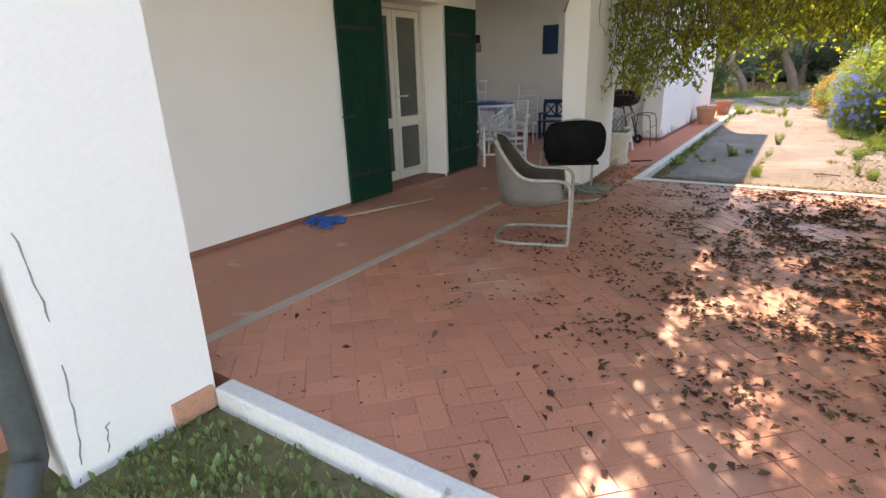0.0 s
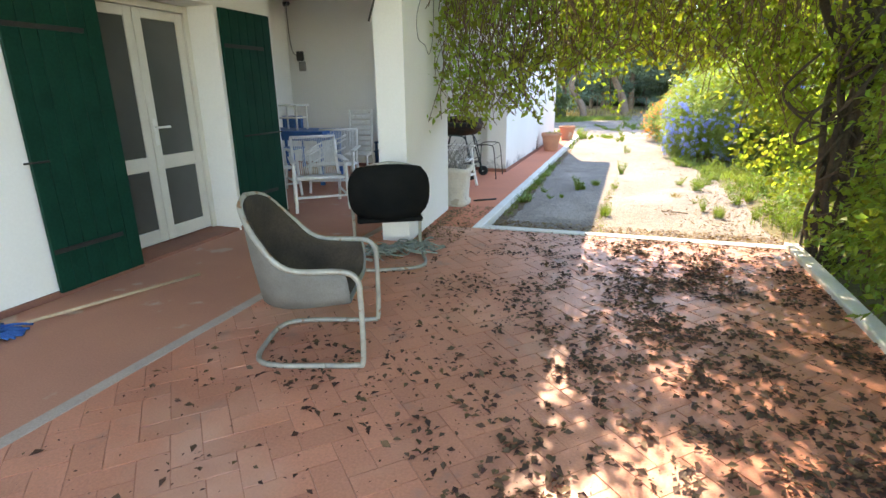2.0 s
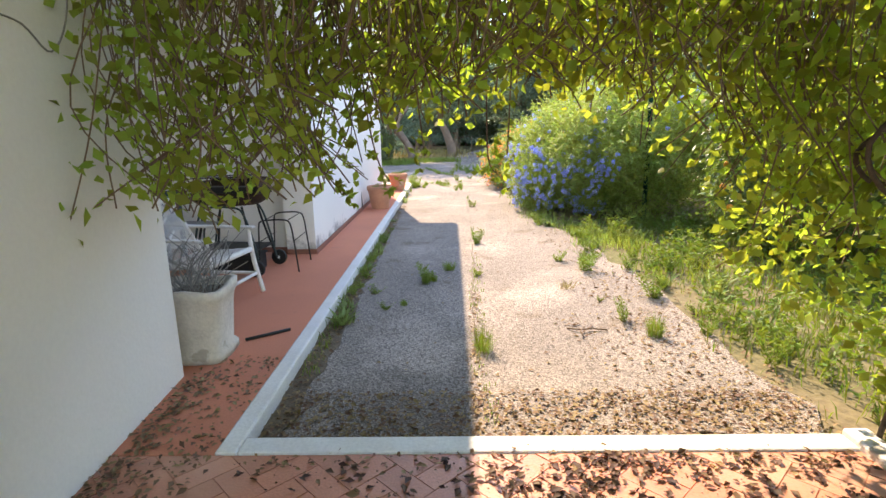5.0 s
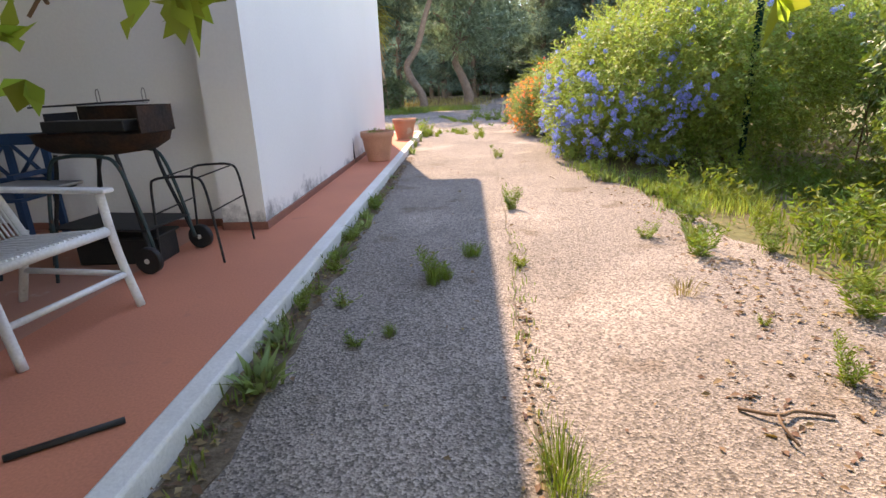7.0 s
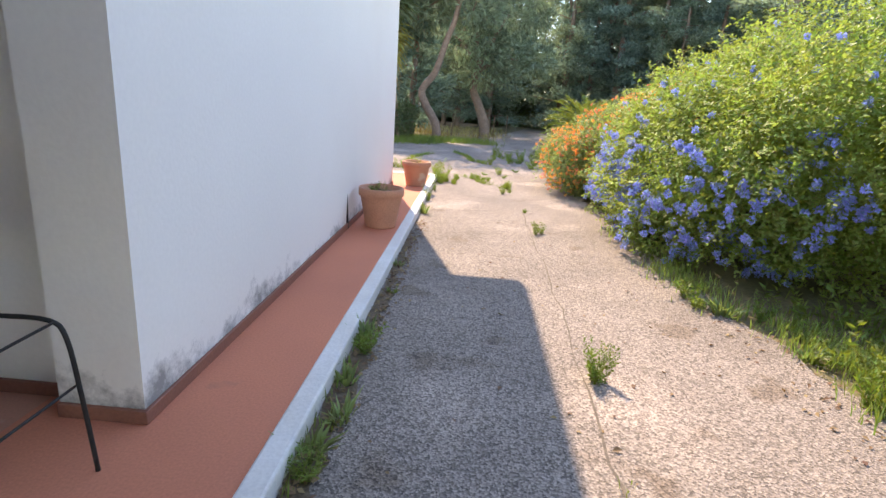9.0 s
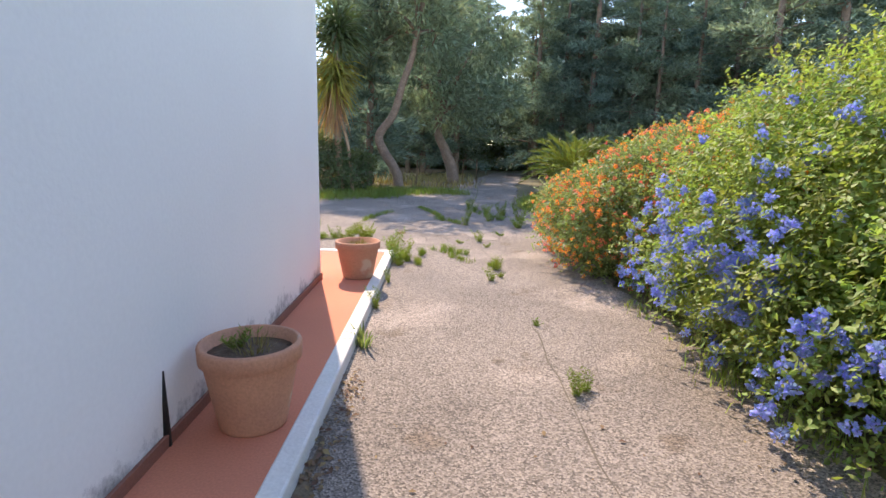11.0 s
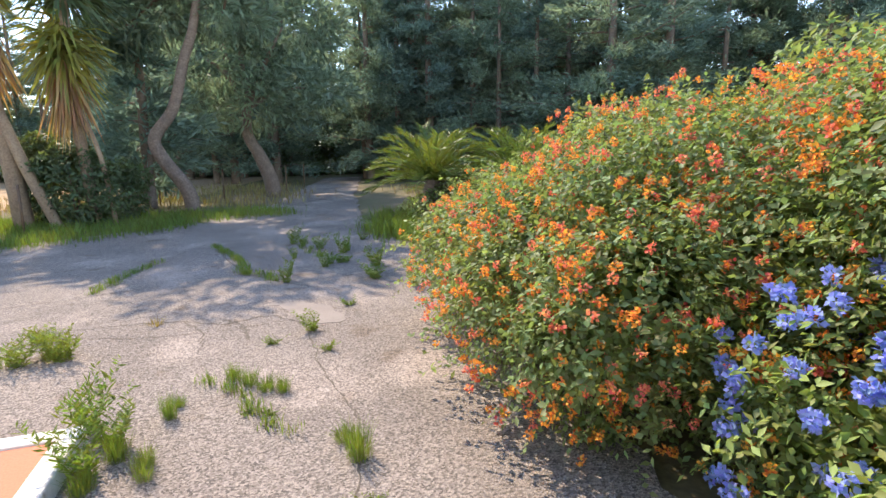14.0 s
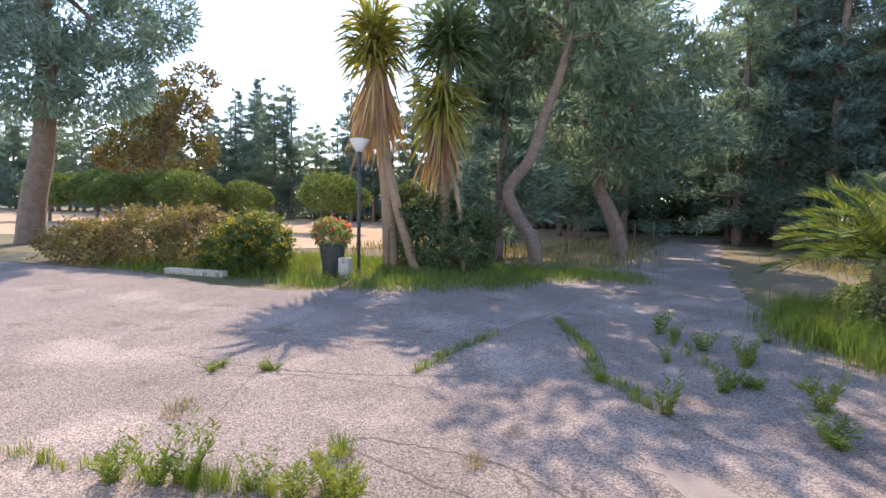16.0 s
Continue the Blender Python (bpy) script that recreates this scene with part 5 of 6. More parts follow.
# french door
door = thing("door_1", "cream glazed double door with grey glass, closed", "door", kind="structure")
part("frame", bx(-4.45, -4.36, 5.032, 5.09, 0.03, 2.265, bevel=0.006), M_FRAME, door)
part("frame", bx(-4.45, -4.36, 6.26, 6.318, 0.03, 2.265, bevel=0.006), M_FRAME, door)
part("frame", bx(-4.45, -4.36, 5.09, 6.26, 2.20, 2.265, bevel=0.006), M_FRAME, door)
part("threshold", bx(-4.63, -4.06, 5.032, 6.318, -0.02, 0.028, bevel=0.006), M_SKIRT, door)
for y0, y1 in ((5.095, 5.67), (5.68, 6.255)):
    leaf = part("door_leaf", bx(-4.425, -4.385, y0, y0 + 0.085, 0.04, 2.195, bevel=0.005), M_FRAME, door)
    for q in ((y1 - 0.085, y1, 0.04, 2.195), (y0 + 0.085, y1 - 0.085, 0.04, 0.17), (y0 + 0.085, y1 - 0.085, 0.74, 0.87), (y0 + 0.085, y1 - 0.085, 2.11, 2.195)):
        part("rail", bx(-4.425, -4.385, *q, bevel=0.005), M_FRAME, leaf)
    for z0, z1 in ((0.17, 0.74), (0.87, 2.11)):
        part("pane", bx(-4.408, -4.400, y0 + 0.083, y1 - 0.083, z0 - 0.002, z1 + 0.002), M_GLASS, leaf, "smoky grey glass pane")
h = part("handle", tb([(-4.385, 5.725, 1.14), (-4.33, 5.725, 1.14), (-4.325, 5.74, 1.14), (-4.325, 5.85, 1.14)], 0.011), M_WHITE, door, "white lever handle")
door.location.x = 0.15
part("escutcheon", bx(-4.386, -4.377, 5.705, 5.745, 0.97, 1.22, bevel=0.003), M_WHITE, door)


def shutter(y0, y1, label):
    ob = thing("shutter", label, "shutter", group="door shutters")
    n = 6
    w = (y1 - y0) / n
    for k in range(n):
        part("board", bx(-3.872, -3.840, y0 + k * w + 0.002, y0 + (k + 1) * w - 0.002, 0.035, 2.25, bevel=0.005), M_GREEN, ob)
    for z in (0.35, 1.1, 1.9):
        part("batten", bx(-3.886, -3.8725, y0 + 0.03, y1 - 0.03, z - 0.05, z + 0.05, bevel=0.002), M_GREEN, ob)
    for z in (0.35, 1.9):
        part("hinge", bx(-3.8395, -3.832, y0 + 0.01, y1 - 0.15, z - 0.018, z + 0.018, bevel=0.002), M_DARK, ob, "black iron strap hinge")
    part("latch", tb([(-3.84, y0 - 0.05 if y0 < 5 else y1 + 0.04, 1.0), (-3.825, (y0 + y1) / 2 - 0.25, 1.0)], 0.008, 6), M_DARK, ob)
    return ob


shutter(4.28, 5.01, "dark green plank shutter folded flat against the wall")
shutter(6.34, 7.12, "dark green plank shutter folded open beside the door")


# tubular armchairs
def bucket(name, k, off):
    """The moulded bucket of the armchair; k narrows it, off lifts its floor."""
    rim = smooth_path([(0.24, 0.30, 0.55), (-0.05, 0.31, 0.57), (-0.20, 0.28, 0.71), (-0.31, 0.18, 0.86), (-0.35, 0, 0.90), (-0.31, -0.18, 0.86), (-0.20, -0.28, 0.71), (-0.05, -0.31, 0.57), (0.24, -0.30, 0.55)], 4)
    low = smooth_path([(0.25, 0.25, 0.36), (0.0, 0.25, 0.33), (-0.16, 0.21, 0.32), (-0.27, 0.11, 0.32), (-0.30, 0, 0.32), (-0.27, -0.11, 0.32), (-0.16, -0.21, 0.32), (0.0, -0.25, 0.33), (0.25, -0.25, 0.36)], 4)
    bm = B()
    rows = []
    for f in (0, 0.25, 0.5, 0.75, 1.0):
        row = []
        for a, c in zip(rim, low):
            p = a.lerp(c, f)
            bulge = 0.05 * math.sin(f * math.pi)
            p = Vector((p.x * (1 + bulge * 0.6) * k, p.y * (1 + bulge) * k, p.z + off * f))
            row.append(bm.verts.new(p))
        rows.append(row)
    for r0, r1 in zip(rows, rows[1:]):
        for i in range(len(r0) - 1):
            bm.faces.new((r0[i], r0[i + 1], r1[i + 1], r1[i])).smooth = True
    n = len(rows[-1])
    for i in range(n // 2):
        j = n - 1 - i
        if i + 1 == j - 1 or i + 1 >= j:
            bm.faces.new([rows[-1][i], rows[-1][i + 1], rows[-1][j]])
        else:
            bm.faces.new((rows[-1][i], rows[-1][i + 1], rows[-1][j - 1], rows[-1][j])).smooth = True
    bmesh.ops.recalc_face_normals(bm, faces=bm.faces)
    bmesh.ops.solidify(bm, geom=bm.faces[:], thickness=0.012)
    return bm


def armchair(m, label, covered=False):
    ob = thing("tubular_armchair", label, "chair", m, "tubular armchairs on the terrace")
    for s in (-1, 1):
        part("arm_tube", tb(smooth_path([(-0.35, 0, 0.905), (-0.31, 0.185 * s, 0.865), (-0.20, 0.29 * s, 0.715), (-0.05, 0.32 * s, 0.575), (0.22, 0.31 * s, 0.56), (0.30, 0.31 * s, 0.52), (0.315, 0.31 * s, 0.42), (0.31, 0.305 * s, 0.06), (0.27, 0.30 * s, 0.018), (0.1, 0.30 * s, 0.016)], 5), 0.0155), M_TUBE, ob, "chipped white steel tube")
    part("base_loop", tb(smooth_path([(0.1, 0.30, 0.016), (-0.12, 0.30, 0.016), (-0.25, 0.27, 0.016), (-0.31, 0.18, 0.016), (-0.32, 0, 0.016), (-0.31, -0.18, 0.016), (-0.25, -0.27, 0.016), (-0.12, -0.30, 0.016), (0.1, -0.30, 0.016)], 5), 0.0155), M_TUBE, ob)
    if not covered:
        part("shell", bucket("shell", 1.0, 0.0), M_SHELL, ob, "grey canvas outer shell")
        part("seat", bucket("seat", 0.955, 0.03), M_SEAT, ob, "stained dark brown seat lining")
    if covered:
        part("seat", bx(-0.3, 0.27, -0.27, 0.27, 0.41, 0.45, bevel=0.018), M_BLACK, ob)
        bm = B()
        rows = []
        for i in range(9):
            f = i / 8
            z = 0.44 + 0.46 * f
            row = []
            for j in range(17):
                u = -1 + j / 8
                edge = 1 - 0.22 * abs(2 * f - 1) ** 3
                row.append((u * 0.33 * edge, -0.30 - 0.11 * f + 0.10 * u * u, z - 0.05 * u * u * (f - 0.3)))
            rows.append(row)
        front = [[bm.verts.new((x + 0.045 * (0.6 - 0.6 * min(1, abs(y / 0.36)) ** 4) + 0.01, y, z)) for y, x, z in r] for r in rows]
        back = [[bm.verts.new((x - 0.05 * (1 - min(1, abs(y / 0.36)) ** 4) * math.sin(math.pi * min(1, 0.12 + i / 9)), y, z)) for y, x, z in r] for i, r in enumerate(rows)]
        for g in (front, back):
            for r0, r1 in zip(g, g[1:]):
                for j in range(16):
                    bm.faces.new((r0[j], r0[j + 1], r1[j + 1], r1[j])).smooth = True
        for j in range(16):
            for i in (0, 8):
                bm.faces.new((front[i][j], front[i][j + 1], back[i][j + 1], back[i][j])).smooth = True
        for i in range(8):
            for j in (0, 16):
                bm.faces.new((front[i][j], front[i + 1][j], back[i + 1][j], back[i][j])).smooth = True
        bmesh.ops.recalc_face_normals(bm, faces=bm.faces)
        part("cover", bm, M_BLACK, ob, "thick black padded back cover")
    return ob


armchair(pose(-1.61, 4.22, 0.0, 0, 0, 18), "tubular steel armchair with torn brown canvas bucket seat")
armchair(pose(-1.88, 5.83, 0.0, 0, 0, 118), "tubular steel armchair with black padded back cover", True)

# tangle of netting under the second armchair
rr = random.Random(12)
net = thing("rope_net", "heap of tangled grey netting on the floor", "netting")
bm = B()
for k in range(110):
    t = rr.random()
    x, y = -2.36 + 0.72 * t + rr.gauss(0, .05), 5.76 + 0.5 * t + rr.gauss(0, .08)
    a = rr.uniform(0, 6.28)
    tube(bm, smooth_path([(x, y, 0.008 + rr.random() * 0.02), (x + .06 * math.cos(a), y + .06 * math.sin(a), rr.uniform(.015, .07)), (x + .13 * math.cos(a + .6), y + .13 * math.sin(a + .6), rr.uniform(.01, .06)), (x + .16 * math.cos(a + 1.4), y + .16 * math.sin(a + 1.4), 0.01)], 3), rr.uniform(.004, .009), 5)
tagged(part("tangle", bm, M_ROPE, net), kind="stuff")

# mop
mop = thing("mop", "blue cloth mop with a pale wooden stick lying on the floor", "mop")
part("stick", tb([(-3.6, 3.74, 0.035), (-3.22, 4.98, 0.014)], 0.012, 8), M_WOOD, mop)
bm = B()
for k in range(70):
    a = rr.uniform(0, 6.28)
    L = rr.uniform(.1, .22)
    x, y = -3.64 + rr.gauss(0, .04), 3.63 + rr.gauss(0, .04)
    tube(bm, smooth_path([(x, y, .05), (x + L * .5 * math.cos(a), y + L * .5 * math.sin(a), rr.uniform(.03, .06)), (x + L * math.cos(a + .3), y + L * math.sin(a + .3), .012)], 3), 0.009, 5)
part("head", bm, M_MOP, mop, "blue cloth strands")


# string chairs
def string_chair(m, label):
    ob = thing("string_chair", label, "chair", m, "white string chairs")
    for s in (-1, 1):
        part("leg", tb(smooth_path([(0.36, 0.33 * s, 0.0), (0.30, 0.32 * s, 0.3), (0.27, 0.32 * s, 0.60)], 4), 0.021), M_WHITE, ob)
        part("leg", tb([(-0.36, 0.30 * s, 0.0), (-0.22, 0.30 * s, 0.40)], 0.021), M_WHITE, ob)
        part("armrest", bx(-0.36, 0.33, 0.32 * s - 0.035, 0.32 * s + 0.035, 0.60, 0.622, bevel=0.008), M_WHITE, ob)
        part("back_post", tb([(-0.20, 0.29 * s, 0.36), (-0.46, 0.29 * s, 0.86)], 0.018), M_WHITE, ob)
        part("seat_rail", tb([(0.29, 0.29 * s, 0.41), (-0.22, 0.29 * s, 0.36)], 0.018), M_WHITE, ob)
        part("stretcher", tb([(0.32, 0.32 * s, 0.18), (-0.30, 0.30 * s, 0.18)], 0.016), M_WHITE, ob)
    part("crossbar", tb([(0.29, -0.29, 0.41), (0.29, 0.29, 0.41)], 0.024), M_WHITE, ob)
    part("crossbar", tb([(-0.46, -0.30, 0.86), (-0.46, 0.30, 0.86)], 0.02), M_WHITE, ob)
    part("crossbar", tb([(-0.21, -0.29, 0.37), (-0.21, 0.29, 0.37)], 0.018), M_WHITE, ob)
    part("crossbar", tb([(0.32, -0.32, 0.18), (0.32, 0.32, 0.18)], 0.016), M_WHITE, ob)
    cord_b = mesh_of(lambda b: tube(b, [(-0.225, 0, 0.39), (-0.345, 0, 0.62), (-0.46, 0, 0.87)], 0.0055, 5), M_WHITE)
    cord_s = mesh_of(lambda b: tube(b, smooth_path([(0.30, 0, 0.435), (0.05, 0, 0.385), (-0.22, 0, 0.385)], 3), 0.0055, 5), M_WHITE)
    for k in range(23):
        y = -0.27 + 0.54 * k / 22
        for me in (cord_b, cord_s):
            c = part("cord", me, None, ob)
            c.location = (0, y, 0)
    for z0, z1 in ((0.48, 0.60), (0.60, 0.72), (0.66, 0.78)):
        part("brace", tb([(-0.27 - (z0 - .48) * .5, -0.13, z0), (-0.28 - (z1 - .48) * .5, 0.12, z1)], 0.012, 6), M_WHITE, ob)
    return ob


sc = string_chair(pose(-2.54, 9.39, 0, 0, 0, -9), "weathered white string chair with frayed cords by the driveway")
c = copy_thing(sc, pose(-3.72, 7.68, 0, 0, 0, -52))
tagged(c, "white string armchair with slanted back braces in the porch")
c = copy_thing(sc, pose(-4.15, 8.85, 0, 0, 0, -70))
tagged(c, "white string armchair beside the blue table")
c = copy_thing(sc, pose(-4.85, 8.2, 0, 0, 0, -40))
tagged(c, "white string armchair half hidden behind the shutter")

# table with a small shelf on it
table = thing("table", "blue painted wooden table with a worn top", "table")
part("tabletop", bx(-5.80, -4.43, 9.0, 9.75, 0.81, 0.85, bevel=0.006), M_BLUE, table, "worn blue tabletop")
part("apron", bx(-5.78, -4.49, 9.05, 9.08, 0.70, 0.81), M_BLUE, table)
part("apron", bx(-5.78, -4.49, 9.67, 9.70, 0.70, 0.81), M_BLUE, table)
part("apron", bx(-4.50, -4.47, 9.085, 9.665, 0.70, 0.81), M_BLUE, table)
for x in (-5.77, -4.53):
    for y in (9.07, 9.66):
        part("leg", bx(x - 0.03, x + 0.03, y - 0.03, y + 0.03, 0, 0.699, bevel=0.004), M_BLUE, table)
shelf = thing("shelf", "small white two-tier shelf standing on the table", "shelf")
part("board", bx(-5.82, -4.95, 9.15, 9.5, 1.225, 1.25, bevel=0.004), M_WHITE, shelf)
part("board", bx(-5.78, -4.99, 9.17, 9.48, 1.03, 1.05, bevel=0.004), M_WHITE, shelf)
for x in (-5.78, -5.36, -4.99):
    for y in (9.18, 9.47):
        part("leg", tb([(x, y, 0.85), (x, y, 1.225)], 0.016, 8), M_WHITE, shelf)
bc = thing("wooden_chair", "blue painted wooden chair behind the table", "chair")
part("seat", bx(-6.05, -5.65, 9.95, 10.35, 0.43, 0.46, bevel=0.006), M_BLUE, bc)
part("backrest", bx(-6.05, -5.65, 10.33, 10.36, 0.75, 1.02, bevel=0.006), M_BLUE, bc)
for x in (-6.03, -5.67):
    part("leg", bx(x - .02, x + .02, 9.96, 10.0, 0, 0.43), M_BLUE, bc)
    part("leg", bx(x - .02, x + .02, 10.29, 10.33, 0, 1.02), M_BLUE, bc)
basket = thing("basket", "round orange-brown wicker basket on the floor", "basket")
part("body", lathe(B(), [(0.14, 0), (0.17, 0.12), (0.18, 0.24), (0.165, 0.24), (0.13, 0.03)], 18), M_WOOD, basket)
basket.location = (-4.85, 9.35, 0.0)

before = standing()
# slatted lounger
lo = thing("lounge_chair", "white plastic lounge chair with slatted upright back", "chair", pose(-4.98, 9.85, 0, 0, 0, -75) @ Matrix.Diagonal((1.2, 1.2, 1.2, 1)))
for s in (-1, 1):
    part("back_rail", tb([(-0.15, 0.2 * s, 0.35), (-0.36, 0.2 * s, 1.12)], 0.018, 8), M_WHITE, lo)
    part("leg", tb([(0.35, 0.22 * s, 0), (0.3, 0.2 * s, 0.36)], 0.018, 8), M_WHITE, lo)
    part("leg", tb([(-0.3, 0.22 * s, 0), (-0.15, 0.2 * s, 0.36)], 0.018, 8), M_WHITE, lo)
    part("seat_rail", tb([(-0.2, 0.2 * s, 0.36), (0.4, 0.2 * s, 0.38)], 0.018, 8), M_WHITE, lo)
for k in range(8):
    t = 0.12 + k * 0.12
    part("slat", bx(-0.15 - 0.21 * t - 0.008, -0.15 - 0.21 * t + 0.008, -0.21, 0.21, 0.35 + 0.77 * t - 0.03, 0.35 + 0.77 * t + 0.03, bevel=0.004), M_WHITE, lo)
for k in range(6):
    part("slat", bx(-0.15 + k * 0.095, -0.08 + k * 0.095, -0.21, 0.21, 0.385, 0.4, bevel=0.004), M_WHITE, lo)

# blue bench
be = thing("bench", "dark blue wooden bench with crossed back slats", "bench", pose(-0.32, 0, 0))
part("seat", bx(-4.55, -3.5, 10.35, 10.75, 0.43, 0.46, bevel=0.005), M_NAVY, be)
part("top_rail", bx(-4.55, -3.5, 10.76, 10.8, 0.87, 0.97, bevel=0.005), M_NAVY, be)
part("lower_rail", bx(-4.55, -3.5, 10.76, 10.8, 0.52, 0.58, bevel=0.005), M_NAVY, be)
for x in (-4.53, -4.2, -3.86, -3.52):
    part("back_post", bx(x - .03, x + .03, 10.762, 10.798, 0.0 if x in (-4.53, -3.52) else 0.58, 0.87), M_NAVY, be)
for x in (-4.36, -4.03, -3.69):
    for s in (-1, 1):
        part("cross_slat", tb([(x - .13 * s, 10.78, 0.58), (x + .13 * s, 10.78, 0.87)], 0.018, 6), M_NAVY, be)
for x in (-4.5, -3.55):
    part("leg", bx(x - .03, x + .03, 10.37, 10.43, 0, 0.43), M_NAVY, be)
    part("armrest", bx(x - .03, x + .03, 10.36, 10.76, 0.62, 0.66, bevel=0.005), M_NAVY, be)
    part("arm_post", bx(x - .02, x + .02, 10.38, 10.42, 0.46, 0.62), M_NAVY, be)

# barbecue
bq = thing("barbecue", "rusty charcoal barbecue on black tubular legs with wheels", "barbecue", pose(-2.85, 10.12, 0, 0, 0, -8))
bm = B()
rows = []
for i, (f, z) in enumerate(((0.25, 0.84), (0.75, 0.87), (0.95, 0.93), (1.0, 1.0), (1.04, 1.005), (0.97, 0.99), (0.9, 0.92), (0.2, 0.88))):
    rows.append([bm.verts.new((0.5 * f * math.copysign(abs(math.cos(a)) ** 0.6, math.cos(a)), 0.27 * f * math.copysign(abs(math.sin(a)) ** 0.6, math.sin(a)), z)) for a in [2 * math.pi * k / 32 for k in range(32)]])
for r0, r1 in zip(rows, rows[1:]):
    for k in range(32):
        bm.faces.new((r0[k], r0[(k + 1) % 32], r1[(k + 1) % 32], r1[k])).smooth = True
bm.faces.new(rows[0][::-1])
bm.faces.new(rows[-1])
part("bowl", bm, M_RUST, bq, "rusted fire bowl")
part("windshield", bx(-0.36, 0.46, 0.2, 0.215, 1.0, 1.19), M_RUST, bq)
part("windshield", bx(0.445, 0.46, -0.16, 0.198, 1.0, 1.19), M_RUST, bq)
part("windshield", bx(-0.375, -0.362, -0.1, 0.198, 1.0, 1.15), M_DARK, bq)
gr = part("grill_rack", tb([(-0.38, -0.2, 1.20), (0.3, -0.2, 1.22), (0.3, 0.19, 1.22), (-0.38, 0.19, 1.20), (-0.38, -0.2, 1.20)], 0.007, 6), M_DARK, bq)
for k in range(16):
    part("bar", tb([(-0.36 + k * 0.043, -0.2, 1.203), (-0.36 + k * 0.043, 0.19, 1.203)], 0.003, 5), M_GREY, gr)
for x, y in ((-0.15, 0.19), (0.25, 0.19), (-0.36, -0.2)):
    part("hook", tb(smooth_path([(x, y, 1.205), (x, y, 1.29), (x + .025, y, 1.31), (x + .03, y, 1.22)], 4), 0.004, 5), M_GREY, gr)
part("ash_tray", bx(-0.3, 0.38, -0.22, -0.05, 1.02, 1.1, bevel=0.01), M_DARK, bq)
for x in (-0.36, 0.36):
    for y in (-0.2, 0.2):
        part("leg", tb(smooth_path([(x * 0.7, y, 0.86), (x * 0.85, y * 1.05, 0.6), (x * 1.2, y * 1.35, 0.02 if x < 0 else 0.1)], 4), 0.015), M_DARK, bq)
part("shelf", bx(-0.42, 0.42, -0.26, 0.26, 0.3, 0.315, bevel=0.003), M_DARK, bq)
part("side_shelf", bx(-0.62, -0.05, -0.5, -0.22, 0.66, 0.68, bevel=0.004), M_GREY, bq, "grey enamel side shelf")
for y in (-0.32, 0.32):
    w = part("wheel", tube(B(), [(0.44, y - 0.025, 0.1), (0.44, y + 0.025, 0.1)], 0.1, 22), M_DARK, bq, "black plastic wheel")
    part("hub", tube(B(), [(0.44, y - 0.03, 0.1), (0.44, y + 0.03, 0.1)], 0.02, 12), M_WHITE, w)
for x in (-0.58, -0.1):
    part("side_arch", tb(smooth_path([(x - 0.03, -0.56, 0.0), (x - 0.01, -0.52, 0.3), (x, -0.49, 0.55), (x, -0.44, 0.645), (x, -0.24, 0.65)], 5), 0.012, 8), M_TEAL, bq, "dark teal bent tube")
for y in (-0.24, 0.24):
    part("leg_arch", tb(smooth_path([(-0.46, y, 0.02), (-0.38, y, 0.45), (-0.28, y, 0.78), (-0.15, y, 0.85), (0.15, y, 0.85), (0.28, y, 0.78), (0.38, y, 0.45), (0.44, y, 0.12)], 5), 0.014, 8), M_TEAL, bq, "dark teal arched tube leg")
bxx = thing("storage_box", "low black plastic box under the barbecue", "box")
part("body", bx(-3.15, -2.5, 9.95, 10.25, 0.0, 0.2, bevel=0.015), M_DARK, bxx)
part("lid", bx(-3.17, -2.48, 9.93, 10.27, 0.2, 0.225, bevel=0.008), M_DARK, bxx)

# wire plant stand
st = thing("plant_stand", "black wire plant stand with arched legs", "stand")
for y in (9.95, 10.58):
    part("arch", tb(smooth_path([(-2.0, y, 0.0), (-2.03, y, 0.35), (-2.06, y, 0.6), (-2.12, y, 0.67), (-2.3, y, 0.675), (-2.42, y, 0.66), (-2.46, y, 0.6), (-2.48, y, 0.3), (-2.5, y, 0.0)], 4), 0.010, 7), M_DARK, st)
for x, z in ((-2.1, 0.665), (-2.4, 0.665), (-2.04, 0.4), (-2.46, 0.4)):
    part("rod", tb([(x, 9.95, z), (x, 10.58, z)], 0.006, 6), M_DARK, st)

to_garden(before)

# planter with dead twigs
pl = thing("planter", "chipped white cast concrete planter with dead twigs", "planter", pose(-2.06, 8.27, 0, 0, 0, 2))
bm = B()
rows = []
for hf, z in ((0.20, 0), (0.20, 0.05), (0.175, 0.08), (0.195, 0.34), (0.205, 0.4), (0.225, 0.43), (0.23, 0.49), (0.195, 0.49), (0.185, 0.42)):
    ring = []
    for k in range(24):
        a = 2 * math.pi * (k + .5) / 24
        c, s_ = math.cos(a), math.sin(a)
        q = hf / max(abs(c), abs(s_)) * (1 - 0.06 * abs(math.sin(2 * a)))
        ring.append(bm.verts.new((q * c, q * s_, z + (0.012 * math.sin(3 * a) if z > 0.42 else 0))))
    rows.append(ring)
for r0, r1 in zip(rows, rows[1:]):
    for k in range(24):
        bm.faces.new((r0[k], r0[(k + 1) % 24], r1[(k + 1) % 24], r1[k])).smooth = True
bm.faces.new(rows[0][::-1])
bm.faces.new(rows[-1])
part("body", bm, M_CONC, pl)
part("soil", bx(-0.17, 0.17, -0.17, 0.17, 0.4, 0.435), M_SOIL, pl)
bm = B()
